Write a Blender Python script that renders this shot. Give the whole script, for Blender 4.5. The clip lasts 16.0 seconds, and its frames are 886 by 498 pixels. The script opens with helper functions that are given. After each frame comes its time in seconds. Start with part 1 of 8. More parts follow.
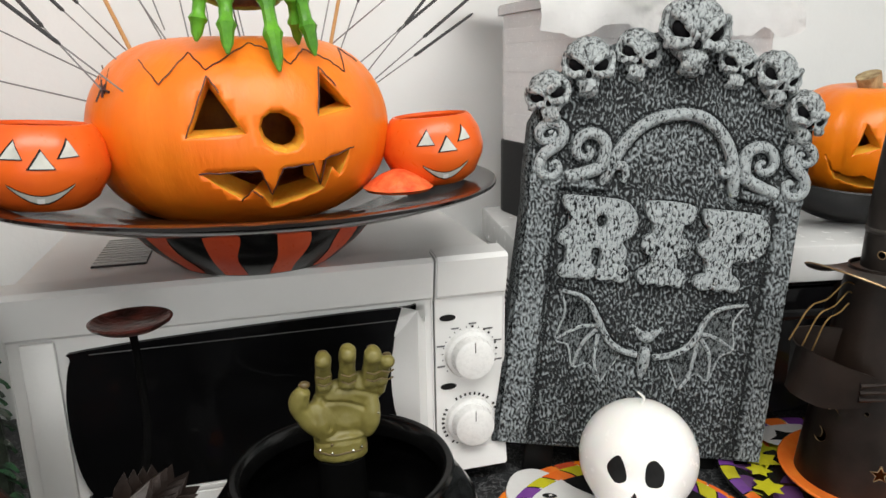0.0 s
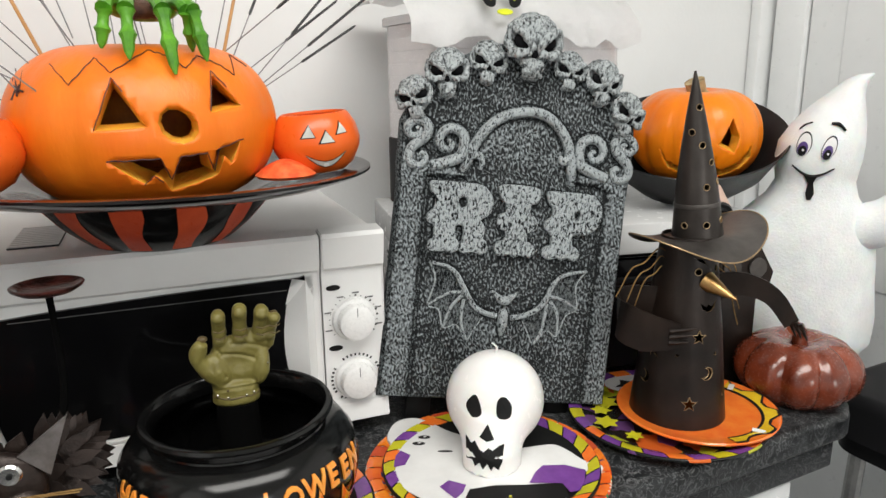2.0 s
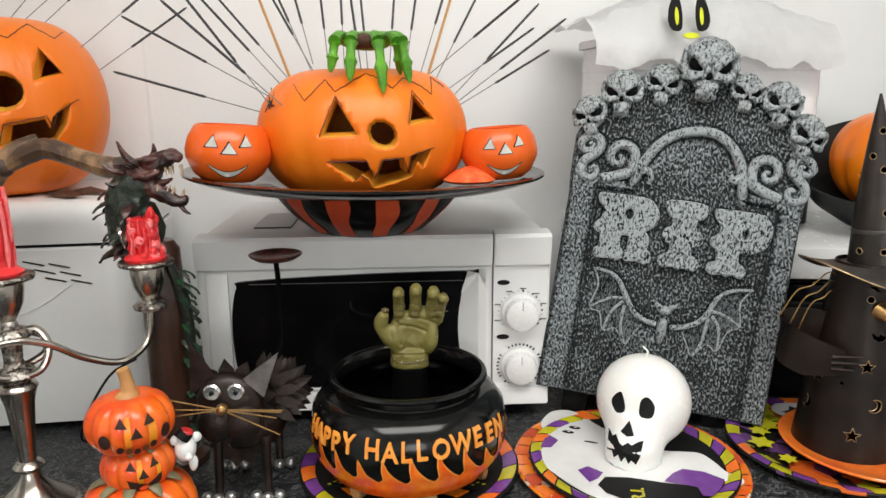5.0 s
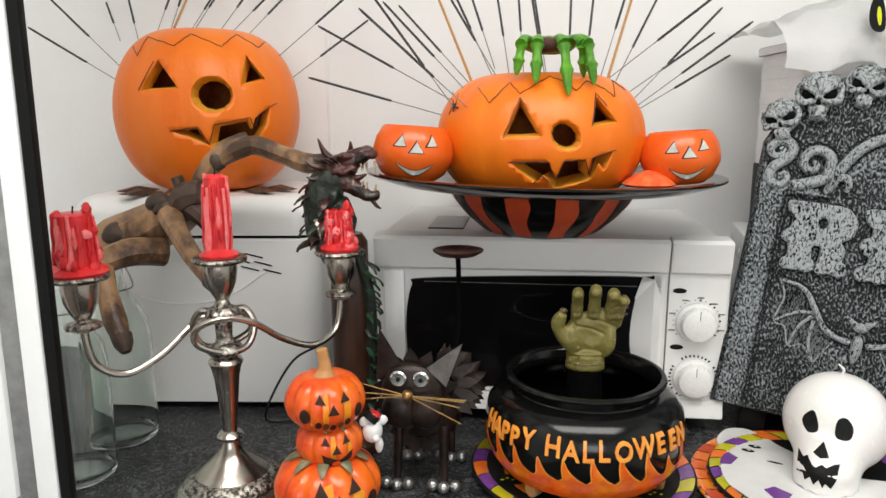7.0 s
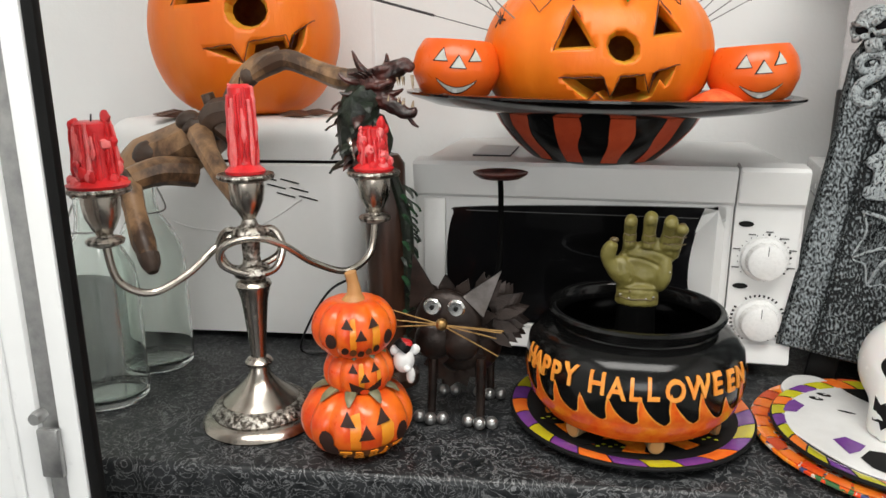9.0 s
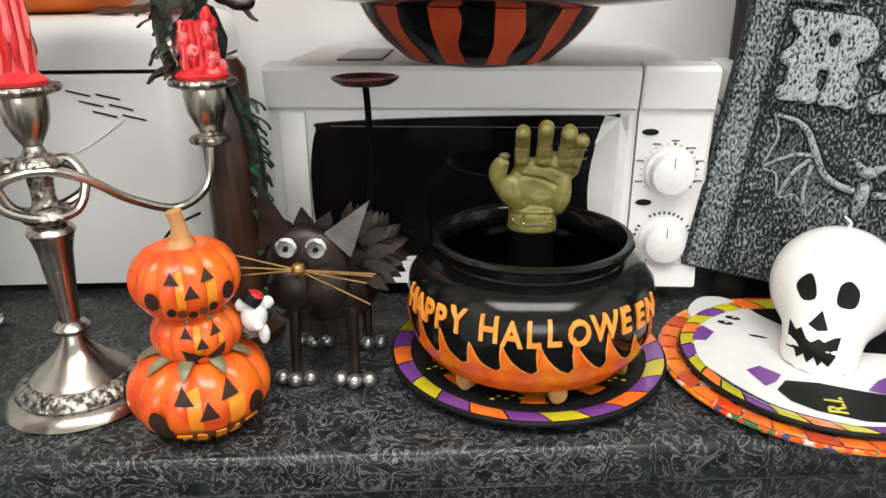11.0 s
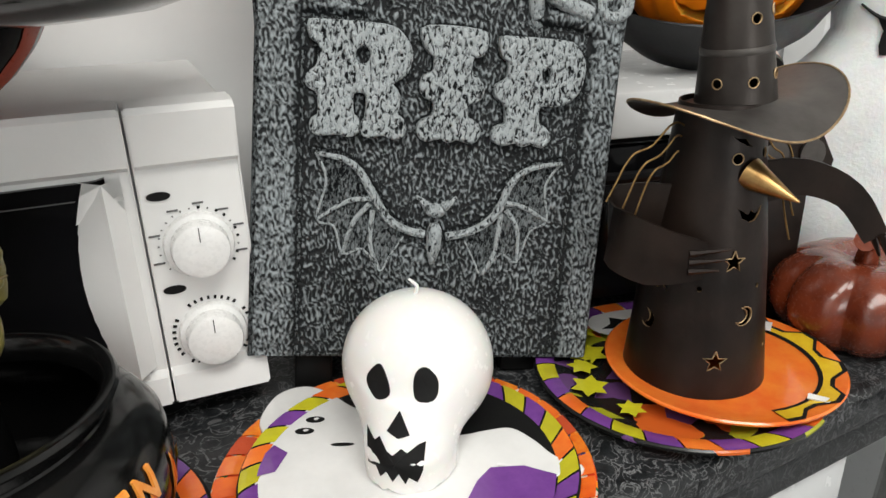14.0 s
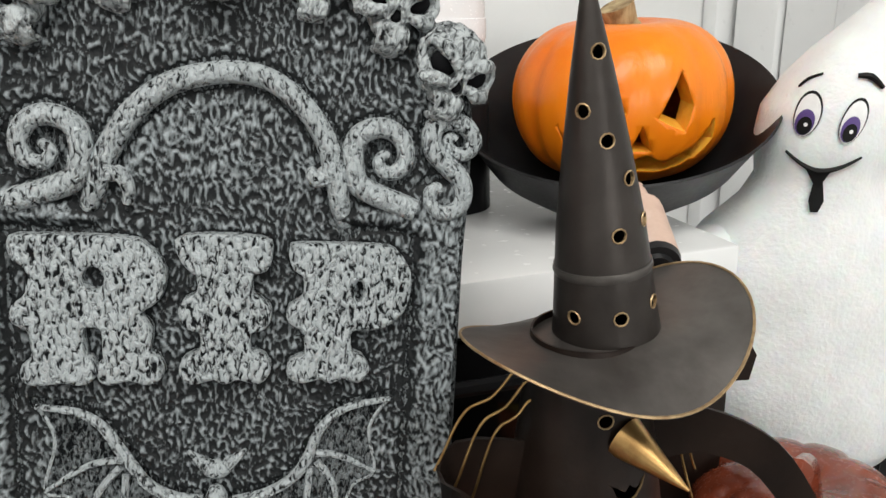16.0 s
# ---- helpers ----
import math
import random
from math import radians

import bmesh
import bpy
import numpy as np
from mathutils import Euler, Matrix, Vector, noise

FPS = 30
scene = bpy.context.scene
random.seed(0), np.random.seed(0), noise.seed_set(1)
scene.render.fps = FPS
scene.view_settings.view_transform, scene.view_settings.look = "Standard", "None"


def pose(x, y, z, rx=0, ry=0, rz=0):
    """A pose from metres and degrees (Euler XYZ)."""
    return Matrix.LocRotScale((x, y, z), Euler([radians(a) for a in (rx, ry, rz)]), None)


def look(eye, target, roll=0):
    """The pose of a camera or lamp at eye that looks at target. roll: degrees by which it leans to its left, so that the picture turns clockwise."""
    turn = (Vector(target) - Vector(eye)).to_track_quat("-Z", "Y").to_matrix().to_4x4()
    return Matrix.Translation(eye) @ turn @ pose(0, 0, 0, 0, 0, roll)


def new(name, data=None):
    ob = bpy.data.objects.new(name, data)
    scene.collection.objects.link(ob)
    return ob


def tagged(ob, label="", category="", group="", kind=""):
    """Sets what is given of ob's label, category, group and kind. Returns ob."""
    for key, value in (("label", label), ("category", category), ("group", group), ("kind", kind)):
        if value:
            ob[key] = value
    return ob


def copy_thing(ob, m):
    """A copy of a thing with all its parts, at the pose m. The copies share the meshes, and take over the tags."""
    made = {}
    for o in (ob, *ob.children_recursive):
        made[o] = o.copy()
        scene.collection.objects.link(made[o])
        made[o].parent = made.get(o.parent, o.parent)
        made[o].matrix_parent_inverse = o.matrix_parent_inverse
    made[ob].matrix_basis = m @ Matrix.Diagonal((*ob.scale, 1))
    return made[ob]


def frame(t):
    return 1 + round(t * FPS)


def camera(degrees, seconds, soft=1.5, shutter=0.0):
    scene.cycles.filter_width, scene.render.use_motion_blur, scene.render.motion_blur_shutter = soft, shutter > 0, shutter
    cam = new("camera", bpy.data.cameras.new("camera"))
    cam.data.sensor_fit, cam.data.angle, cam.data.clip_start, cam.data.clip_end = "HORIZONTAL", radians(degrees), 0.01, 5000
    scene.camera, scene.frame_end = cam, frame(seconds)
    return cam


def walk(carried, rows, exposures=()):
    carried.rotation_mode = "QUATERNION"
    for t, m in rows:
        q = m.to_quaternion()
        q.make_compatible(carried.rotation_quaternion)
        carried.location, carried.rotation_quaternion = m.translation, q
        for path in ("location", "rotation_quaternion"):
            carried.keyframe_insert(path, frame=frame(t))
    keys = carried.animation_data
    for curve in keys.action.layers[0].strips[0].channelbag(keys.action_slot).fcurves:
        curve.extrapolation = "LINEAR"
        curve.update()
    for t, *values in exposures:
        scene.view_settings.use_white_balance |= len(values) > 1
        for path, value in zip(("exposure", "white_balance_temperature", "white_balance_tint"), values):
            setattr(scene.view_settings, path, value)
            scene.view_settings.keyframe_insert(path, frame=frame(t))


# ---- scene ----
cam = camera(64.1, 16.0)
PATH = [
    (0, (0.026, 0.008, 1.335), (0.721, 1.815, 0.833), -1.0),
    (0.5, (0.016, -0.025, 1.33), (0.828, 1.733, 0.832), -0.6),
    (1, (-0.007, -0.062, 1.328), (0.902, 1.651, 0.841), -0.5),
    (1.5, (-0.004, -0.092, 1.333), (0.931, 1.607, 0.843), -0.5),
    (2, (0.023, -0.127, 1.332), (0.912, 1.598, 0.846), -0.7),
    (2.5, (0.051, -0.171, 1.333), (0.877, 1.588, 0.857), -0.8),
    (3, (0.074, -0.21, 1.33), (0.84, 1.58, 0.873), -0.8),
    (3.5, (0.089, -0.232, 1.328), (0.761, 1.598, 0.882), -0.7),
    (4, (0.083, -0.236, 1.329), (0.62, 1.637, 0.879), -0.4),
    (4.5, (0.065, -0.238, 1.321), (0.474, 1.671, 0.89), -0.3),
    (5, (0.054, -0.241, 1.334), (0.354, 1.689, 0.9), -0.3),
    (5.2, (0.043, -0.237, 1.334), (0.298, 1.701, 0.909), -0.1),
    (7.3, (-0.016, -0.25, 1.299), (-0.105, 1.713, 0.926), -0.5),
    (7.5, (-0.018, -0.25, 1.291), (-0.139, 1.711, 0.915), -0.7),
    (8, (-0.025, -0.226, 1.287), (-0.204, 1.718, 0.853), -0.1),
    (8.5, (-0.011, -0.201, 1.275), (-0.229, 1.733, 0.814), -0.4),
    (9, (0.006, -0.201, 1.266), (-0.201, 1.725, 0.769), -0.2),
    (9.2, (0.014, -0.201, 1.258), (-0.162, 1.724, 0.744), -0.0),
    (11.3, (0.032, -0.052, 1.233), (0.17, 1.805, 0.501), -0.3),
    (11.5, (0.045, -0.04, 1.23), (0.23, 1.81, 0.493), -0.3),
    (12, (0.083, -0.009, 1.231), (0.426, 1.807, 0.466), -0.9),
    (12.5, (0.123, 0.017, 1.23), (0.617, 1.791, 0.45), -1.0),
    (13, (0.142, 0.053, 1.227), (0.811, 1.772, 0.455), -1.2),
    (13.5, (0.161, 0.068, 1.23), (0.958, 1.739, 0.474), -1.6),
    (14, (0.217, 0.097, 1.239), (1.098, 1.734, 0.502), -1.6),
    (14.5, (0.288, 0.124, 1.261), (1.183, 1.764, 0.549), -2.2),
    (15, (0.338, 0.143, 1.283), (1.257, 1.791, 0.62), -2.4),
    (15.5, (0.379, 0.172, 1.296), (1.33, 1.813, 0.661), -2.3),
    (16, (0.408, 0.194, 1.307), (1.361, 1.84, 0.69), -2.0),
]
walk(cam, [(t, look(eye, target, roll)) for t, eye, target, roll in PATH], [(0, -0.07), (3.5, -0.11), (5, -0.13), (7.5, -0.14), (9, -0.12), (10.3, 0.1), (11.5, 0.22), (12, 0.18), (12.5, 0.1), (13, -0.13), (13.5, -0.18), (14, -0.14), (15, -0.06), (15.5, -0.04), (16, -0.06)])

# ---- light ----
world = bpy.data.worlds.new("sky")
world.use_nodes = True
scene.world = world
wn = world.node_tree.nodes
sky = wn.new("ShaderNodeTexSky")
sky.sky_type, sky.sun_disc, sky.sun_elevation, sky.sun_rotation = "NISHITA", False, radians(35), radians(200)
world.node_tree.links.new(sky.outputs[0], wn["Background"].inputs[0])
wn["Background"].inputs[1].default_value = 0.1


def area(name, where, target, sx, sy, power, colour):
    lamp = bpy.data.lights.new(name, "AREA")
    lamp.shape, lamp.size, lamp.size_y, lamp.energy, lamp.color = "RECTANGLE", sx, sy, power, colour
    ob = new(name, lamp)
    ob.matrix_world = look(where, target)
    return ob


# both sources are unseen: assumed ceiling lamp, and fill from an added window
area("unseen_ceiling_lamp_light", (0.05, -0.32, 2.34), (0.05, -0.2, 0), 1.7, 0.58, 34.0, (1.0, 0.98, 0.93))
area("unseen_window_fill", (0.2, -4.02, 1.55), (0.2, 0, 1.35), 1.7, 1.1, 38.0, (0.97, 0.975, 0.965))

# ---- materials ----


def nodes_of(m):
    m.use_nodes = True
    nt = m.node_tree
    return nt, nt.nodes, nt.links, nt.nodes["Principled BSDF"]


def mat(name, c1, c2=None, rough=0.5, metal=0.0, scale=12.0, detail=5.0, bump=0.0, bscale=None, rvar=0.08, coat=0.0, sss=0.0, trans=0.0, lo=0.35, hi=0.65, stretch=None, ior=1.45, spec=None):
    """Two colours mixed by noise at a coarse and a fine scale, with bump and uneven gloss."""
    m = bpy.data.materials.new(name)
    nt, n, l, b = nodes_of(m)
    tc = n.new("ShaderNodeTexCoord")
    src = tc.outputs["Object"]
    if stretch:
        mp = n.new("ShaderNodeMapping")
        mp.inputs["Scale"].default_value = stretch
        l.new(src, mp.inputs["Vector"])
        src = mp.outputs["Vector"]
    no = n.new("ShaderNodeTexNoise")
    no.inputs["Scale"].default_value, no.inputs["Detail"].default_value, no.inputs["Roughness"].default_value = scale, detail, 0.62
    l.new(src, no.inputs["Vector"])
    ramp = n.new("ShaderNodeValToRGB")
    c2 = c2 or tuple(x * 0.86 for x in c1)
    ramp.color_ramp.elements[0].position, ramp.color_ramp.elements[1].position = lo, hi
    ramp.color_ramp.elements[0].color, ramp.color_ramp.elements[1].color = (*c2, 1), (*c1, 1)
    l.new(no.outputs[0], ramp.inputs[0])
    l.new(ramp.outputs[0], b.inputs["Base Color"])
    fine = n.new("ShaderNodeTexNoise")
    fine.inputs["Scale"].default_value, fine.inputs["Detail"].default_value = bscale or scale * 14, 4.0
    l.new(src, fine.inputs["Vector"])
    mr = n.new("ShaderNodeMapRange")
    mr.inputs["To Min"].default_value, mr.inputs["To Max"].default_value = max(0.02, rough - rvar), min(1, rough + rvar)
    l.new(fine.outputs[0], mr.inputs["Value"])
    l.new(mr.outputs[0], b.inputs["Roughness"])
    if bump:
        bp = n.new("ShaderNodeBump")
        bp.inputs["Strength"].default_value, bp.inputs["Distance"].default_value = 1.0, bump
        l.new(fine.outputs[0], bp.inputs["Height"])
        l.new(bp.outputs[0], b.inputs["Normal"])
    b.inputs["Metallic"].default_value = metal
    if max(c1) < 0.03 and metal < 0.2:
        b.inputs["Specular IOR Level"].default_value = 0.12
    if spec is not None:
        b.inputs["Specular IOR Level"].default_value = spec
    b.inputs["Coat Weight"].default_value, b.inputs["Coat Roughness"].default_value = coat, 0.08
    b.inputs["Subsurface Weight"].default_value, b.inputs["Subsurface Scale"].default_value = sss, 0.01
    b.inputs["Transmission Weight"].default_value, b.inputs["IOR"].default_value = trans, ior
    return m


def worktop_mat():
    m = mat("speckled_laminate", (0.028, 0.03, 0.032), (0.005, 0.006, 0.007), rough=0.32, scale=60, bump=0.0002, coat=0.06)
    b0 = m.node_tree.nodes["Principled BSDF"]
    b0.inputs["Specular IOR Level"].default_value = 0.3
    nt, n, l, b = nodes_of(m)
    tc = n.new("ShaderNodeTexCoord")
    vo = n.new("ShaderNodeTexNoise")
    vo.inputs["Scale"].default_value, vo.inputs["Detail"].default_value, vo.inputs["Distortion"].default_value = 50.0, 7.0, 2.6
    l.new(tc.outputs["Object"], vo.inputs["Vector"])
    sub = n.new("ShaderNodeMath")
    sub.operation, sub.inputs[1].default_value = "SUBTRACT", 0.5
    ab = n.new("ShaderNodeMath")
    ab.operation = "ABSOLUTE"
    l.new(vo.outputs[0], sub.inputs[0])
    l.new(sub.outputs[0], ab.inputs[0])
    ra = n.new("ShaderNodeValToRGB")
    ra.color_ramp.elements[0].position, ra.color_ramp.elements[1].position = 0.0, 0.034
    ra.color_ramp.elements[0].color, ra.color_ramp.elements[1].color = (1, 1, 1, 1), (0, 0, 0, 1)
    l.new(ab.outputs[0], ra.inputs[0])
    mask = n.new("ShaderNodeTexNoise")
    mask.inputs["Scale"].default_value = 22.0
    l.new(tc.outputs["Object"], mask.inputs["Vector"])
    mul = n.new("ShaderNodeMath")
    mul.operation = "MULTIPLY"
    l.new(ra.outputs[0], mul.inputs[0])
    l.new(mask.outputs[0], mul.inputs[1])
    mix = n.new("ShaderNodeMix")
    mix.data_type = "RGBA"
    mix.inputs["B"].default_value = (0.3, 0.305, 0.31, 1)
    old = b.inputs["Base Color"].links[0].from_socket
    l.new(mul.outputs[0], mix.inputs["Factor"])
    l.new(old, mix.inputs["A"])
    l.new(mix.outputs["Result"], b.inputs["Base Color"])
    return m


def stone_mat(name, light, dark, lo, hi, scale=230.0):
    """Dark cast foam with pale paint dry-brushed over its raised grain."""
    m = bpy.data.materials.new(name)
    nt, n, l, b = nodes_of(m)
    tc = n.new("ShaderNodeTexCoord")
    mp = n.new("ShaderNodeMapping")
    mp.inputs["Rotation"].default_value, mp.inputs["Scale"].default_value = (0, 0.45, 0), (1.0, 1.0, 0.5)
    l.new(tc.outputs["Object"], mp.inputs["Vector"])
    a = n.new("ShaderNodeTexNoise")
    a.inputs["Scale"].default_value, a.inputs["Detail"].default_value, a.inputs["Roughness"].default_value = scale, 3.0, 0.55
    a.inputs["Distortion"].default_value = 0.7
    l.new(mp.outputs[0], a.inputs["Vector"])
    big = n.new("ShaderNodeTexNoise")
    big.inputs["Scale"].default_value, big.inputs["Detail"].default_value = 14.0, 3.0
    l.new(tc.outputs["Object"], big.inputs["Vector"])
    ad = n.new("ShaderNodeMath")
    ad.operation, ad.inputs[1].default_value, ad.inputs[2].default_value = "MULTIPLY_ADD", 0.2, -0.1
    l.new(big.outputs[0], ad.inputs[0])
    su = n.new("ShaderNodeMath")
    su.operation = "ADD"
    l.new(a.outputs[0], su.inputs[0])
    l.new(ad.outputs[0], su.inputs[1])
    ra = n.new("ShaderNodeValToRGB")
    ra.color_ramp.elements[0].position, ra.color_ramp.elements[1].position = lo, hi
    ra.color_ramp.elements[0].color, ra.color_ramp.elements[1].color = (*dark, 1), (*light, 1)
    l.new(su.outputs[0], ra.inputs[0])
    l.new(ra.outputs[0], b.inputs["Base Color"])
    bp = n.new("ShaderNodeBump")
    bp.inputs["Strength"].default_value, bp.inputs["Distance"].default_value = 1.0, 0.005
    l.new(a.outputs[0], bp.inputs["Height"])
    l.new(bp.outputs[0], b.inputs["Normal"])
    b.inputs["Roughness"].default_value = 0.7
    b.inputs["Specular IOR Level"].default_value = 0.1
    return m


def brushed_shaded_mat(name, light, dark, lo, hi):
    """Dark cast foam; mesh's 'proud' colours pale brushed high spots and paints shade in grooves."""
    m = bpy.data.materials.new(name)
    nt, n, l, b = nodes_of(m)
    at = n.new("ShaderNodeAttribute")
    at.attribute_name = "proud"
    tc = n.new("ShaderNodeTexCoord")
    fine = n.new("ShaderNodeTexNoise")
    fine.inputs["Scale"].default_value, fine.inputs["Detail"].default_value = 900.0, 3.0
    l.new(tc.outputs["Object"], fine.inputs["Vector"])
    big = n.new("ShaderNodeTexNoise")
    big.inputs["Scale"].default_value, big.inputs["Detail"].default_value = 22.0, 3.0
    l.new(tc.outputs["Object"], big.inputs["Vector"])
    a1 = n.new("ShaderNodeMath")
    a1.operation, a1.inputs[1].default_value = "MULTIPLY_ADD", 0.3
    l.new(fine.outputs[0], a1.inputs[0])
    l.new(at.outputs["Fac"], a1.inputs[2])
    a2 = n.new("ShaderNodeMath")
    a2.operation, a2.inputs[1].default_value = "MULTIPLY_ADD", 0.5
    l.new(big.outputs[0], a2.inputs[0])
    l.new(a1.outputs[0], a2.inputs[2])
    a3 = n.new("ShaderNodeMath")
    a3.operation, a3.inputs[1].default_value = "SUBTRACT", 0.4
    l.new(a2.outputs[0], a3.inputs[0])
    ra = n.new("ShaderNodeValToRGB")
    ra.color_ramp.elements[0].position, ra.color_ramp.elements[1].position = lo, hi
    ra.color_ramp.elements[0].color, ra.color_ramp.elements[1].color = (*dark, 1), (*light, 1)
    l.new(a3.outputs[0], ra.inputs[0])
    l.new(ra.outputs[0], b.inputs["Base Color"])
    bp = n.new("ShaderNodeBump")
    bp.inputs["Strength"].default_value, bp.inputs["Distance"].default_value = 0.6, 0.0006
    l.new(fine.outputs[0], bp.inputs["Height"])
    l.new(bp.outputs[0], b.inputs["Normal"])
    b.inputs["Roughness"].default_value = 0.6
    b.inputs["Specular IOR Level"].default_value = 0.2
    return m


def blotch_mat(name, colours, scale, rough=0.2):
    """Printed design: patches of several colours."""
    m = bpy.data.materials.new(name)
    nt, n, l, b = nodes_of(m)
    tc = n.new("ShaderNodeTexCoord")
    wob = n.new("ShaderNodeTexNoise")
    wob.inputs["Scale"].default_value = scale * 0.7
    l.new(tc.outputs["Object"], wob.inputs["Vector"])
    ad = n.new("ShaderNodeVectorMath")
    ad.operation = "MULTIPLY_ADD"
    ad.inputs[1].default_value = (0.02, 0.02, 0.02)
    l.new(wob.outputs["Color"], ad.inputs[0])
    l.new(tc.outputs["Object"], ad.inputs[2])
    vo = n.new("ShaderNodeTexVoronoi")
    vo.inputs["Scale"].default_value = scale
    l.new(ad.outputs[0], vo.inputs["Vector"])
    ra = n.new("ShaderNodeValToRGB")
    ra.color_ramp.interpolation = "CONSTANT"
    els = ra.color_ramp.elements
    els[0].color, els[0].position = (*colours[0], 1), 0.0
    els[1].color, els[1].position = (*colours[1], 1), 1.0 / len(colours)
    for i, c in enumerate(colours[2:], 2):
        els.new(i / len(colours)).color = (*c, 1)
    sep = n.new("ShaderNodeSeparateColor")
    l.new(vo.outputs["Color"], sep.inputs[0])
    l.new(sep.outputs[0], ra.inputs[0])
    l.new(ra.outputs[0], b.inputs["Base Color"])
    b.inputs["Roughness"].default_value = rough
    return m


def pumpkin_mat(name, c1, c2, rough, bump=0.0006, coat=0.15):
    """Skin with meridian streaks, pale flecks and fine pores."""
    m = mat(name, c1, c2, rough=rough, scale=9, bump=bump, bscale=160, coat=coat, sss=0.08, lo=0.3, hi=0.7, stretch=(1, 1, 0.25))
    return m


WALL = mat("painted_wall", (0.86, 0.865, 0.86), (0.81, 0.815, 0.81), rough=0.55, scale=2.2, bump=0.0004, bscale=120)
CEIL = mat("ceiling_paint", (0.82, 0.82, 0.8), rough=0.7, scale=2.0, bump=0.0004)
# floor is unseen; its dark colour is chosen to deepen the glass reflections
FLOOR = mat("dark_unseen_floor", (0.05, 0.05, 0.052), (0.03, 0.03, 0.032), rough=0.4, scale=8, bump=0.0003)
TOP = worktop_mat()
UPVC = mat("white_upvc", (0.86, 0.87, 0.87), (0.81, 0.82, 0.82), rough=0.3, scale=5, bump=0.0002)
WHITE = mat("white_plastic", (0.8, 0.8, 0.79), (0.75, 0.75, 0.74), rough=0.32, scale=6, bump=0.00012, bscale=300)
WHITE2 = mat("white_enamel", (0.8, 0.81, 0.81), (0.74, 0.75, 0.75), rough=0.25, scale=5, bump=0.00012)
KNOB = mat("knob_plastic", (0.84, 0.84, 0.83), rough=0.28, scale=20)
GLASSBLK = mat("black_glass", (0.006, 0.006, 0.007), (0.004, 0.004, 0.004), rough=0.06, rvar=0.03, scale=5)
RUBBER = mat("black_rubber", (0.008, 0.008, 0.008), rough=0.5, scale=30)
INK = mat("black_ink", (0.012, 0.012, 0.012), rough=0.45, scale=60)
GREYMARK = mat("grey_print_and_reflection", (0.12, 0.12, 0.12), rough=0.5, scale=60)
VENT = mat("vent_shadow", (0.05, 0.05, 0.05), rough=0.6, scale=40)
STEEL = mat("zinc_steel", (0.45, 0.45, 0.44), (0.3, 0.3, 0.3), rough=0.35, metal=0.9, scale=40)
SKIN = pumpkin_mat("pumpkin_skin", (0.86, 0.215, 0.01), (0.8, 0.15, 0.006), 0.4, coat=0.0)
SKIN2 = pumpkin_mat("young_pumpkin_skin", (0.85, 0.25, 0.006), (0.78, 0.155, 0.003), 0.33, coat=0.0)
FLESH = mat("pumpkin_flesh", (0.9, 0.5, 0.06), (0.82, 0.34, 0.02), rough=0.55, scale=40, bump=0.0012, bscale=220, sss=0.2)
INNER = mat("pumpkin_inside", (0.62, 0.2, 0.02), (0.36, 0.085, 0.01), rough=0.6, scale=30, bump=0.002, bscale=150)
STEM = mat("dry_stem", (0.62, 0.5, 0.28), (0.2, 0.12, 0.05), rough=0.7, scale=45, bump=0.002, bscale=120, stretch=(1, 1, 0.3))
POT = mat("orange_glaze", (0.82, 0.14, 0.016), (0.76, 0.1, 0.01), rough=0.3, scale=10, coat=0.08)
POTIN = mat("pale_glaze", (0.6, 0.6, 0.55), (0.42, 0.43, 0.4), rough=0.3, scale=50)
STONE = brushed_shaded_mat("cast_stone_face", (0.3, 0.335, 0.35), (0.010, 0.0115, 0.0125), 0.45, 1.18)
STONE_MID = stone_mat("cast_stone_wing", (0.2, 0.222, 0.23), (0.004, 0.005, 0.006), 0.4, 0.62, 520.0)
STONE_HI = stone_mat("cast_stone_relief", (0.42, 0.46, 0.475), (0.006, 0.007, 0.008), 0.38, 0.52, 400.0)
STONE_RIB = stone_mat("cast_stone_rib", (0.42, 0.46, 0.475), (0.008, 0.009, 0.010), 0.34, 0.5, 420.0)
STONE_BONE = stone_mat("cast_stone_skull", (0.43, 0.465, 0.475), (0.006, 0.007, 0.008), 0.34, 0.56, 330.0)
STONE_DK = mat("socket_black", (0.005, 0.005, 0.006), rough=0.8, scale=200)
BRIMGLAZE = mat("dark_brim_glaze", (0.008, 0.006, 0.006), rough=0.1, rvar=0.03, scale=14, spec=0.4)
BLKGLAZE = mat("black_glaze", (0.006, 0.006, 0.006), rough=0.2, rvar=0.05, scale=14, coat=0.08)
CALYX = mat("grey_green_glaze", (0.22, 0.2, 0.11), (0.12, 0.11, 0.06), rough=0.4, scale=60)
CAULDRON = mat("cauldron_glaze", (0.004, 0.004, 0.004), rough=0.16, rvar=0.05, scale=14, spec=0.4)
STRIPE = mat("terracotta_glaze", (0.55, 0.085, 0.03), (0.42, 0.05, 0.02), rough=0.3, scale=22, spec=0.2)
TISSUE = mat("orange_tissue", (0.85, 0.2, 0.06), (0.8, 0.08, 0.02), rough=0.5, scale=60, bump=0.004, bscale=90)
BONE = mat("green_plastic_bone", (0.12, 0.36, 0.02), (0.04, 0.16, 0.01), rough=0.4, scale=40, bump=0.0012, bscale=120)
BROWN = mat("brown_plastic", (0.12, 0.05, 0.025), (0.04, 0.015, 0.01), rough=0.5, scale=60, bump=0.0015)
WIRE = mat("sparkler_wire", (0.34, 0.33, 0.34), (0.2, 0.2, 0.2), rough=0.4, metal=0.7, scale=60)
COATING = mat("sparkler_coating", (0.075, 0.075, 0.08), (0.04, 0.04, 0.04), rough=0.8, scale=200, bump=0.0008)
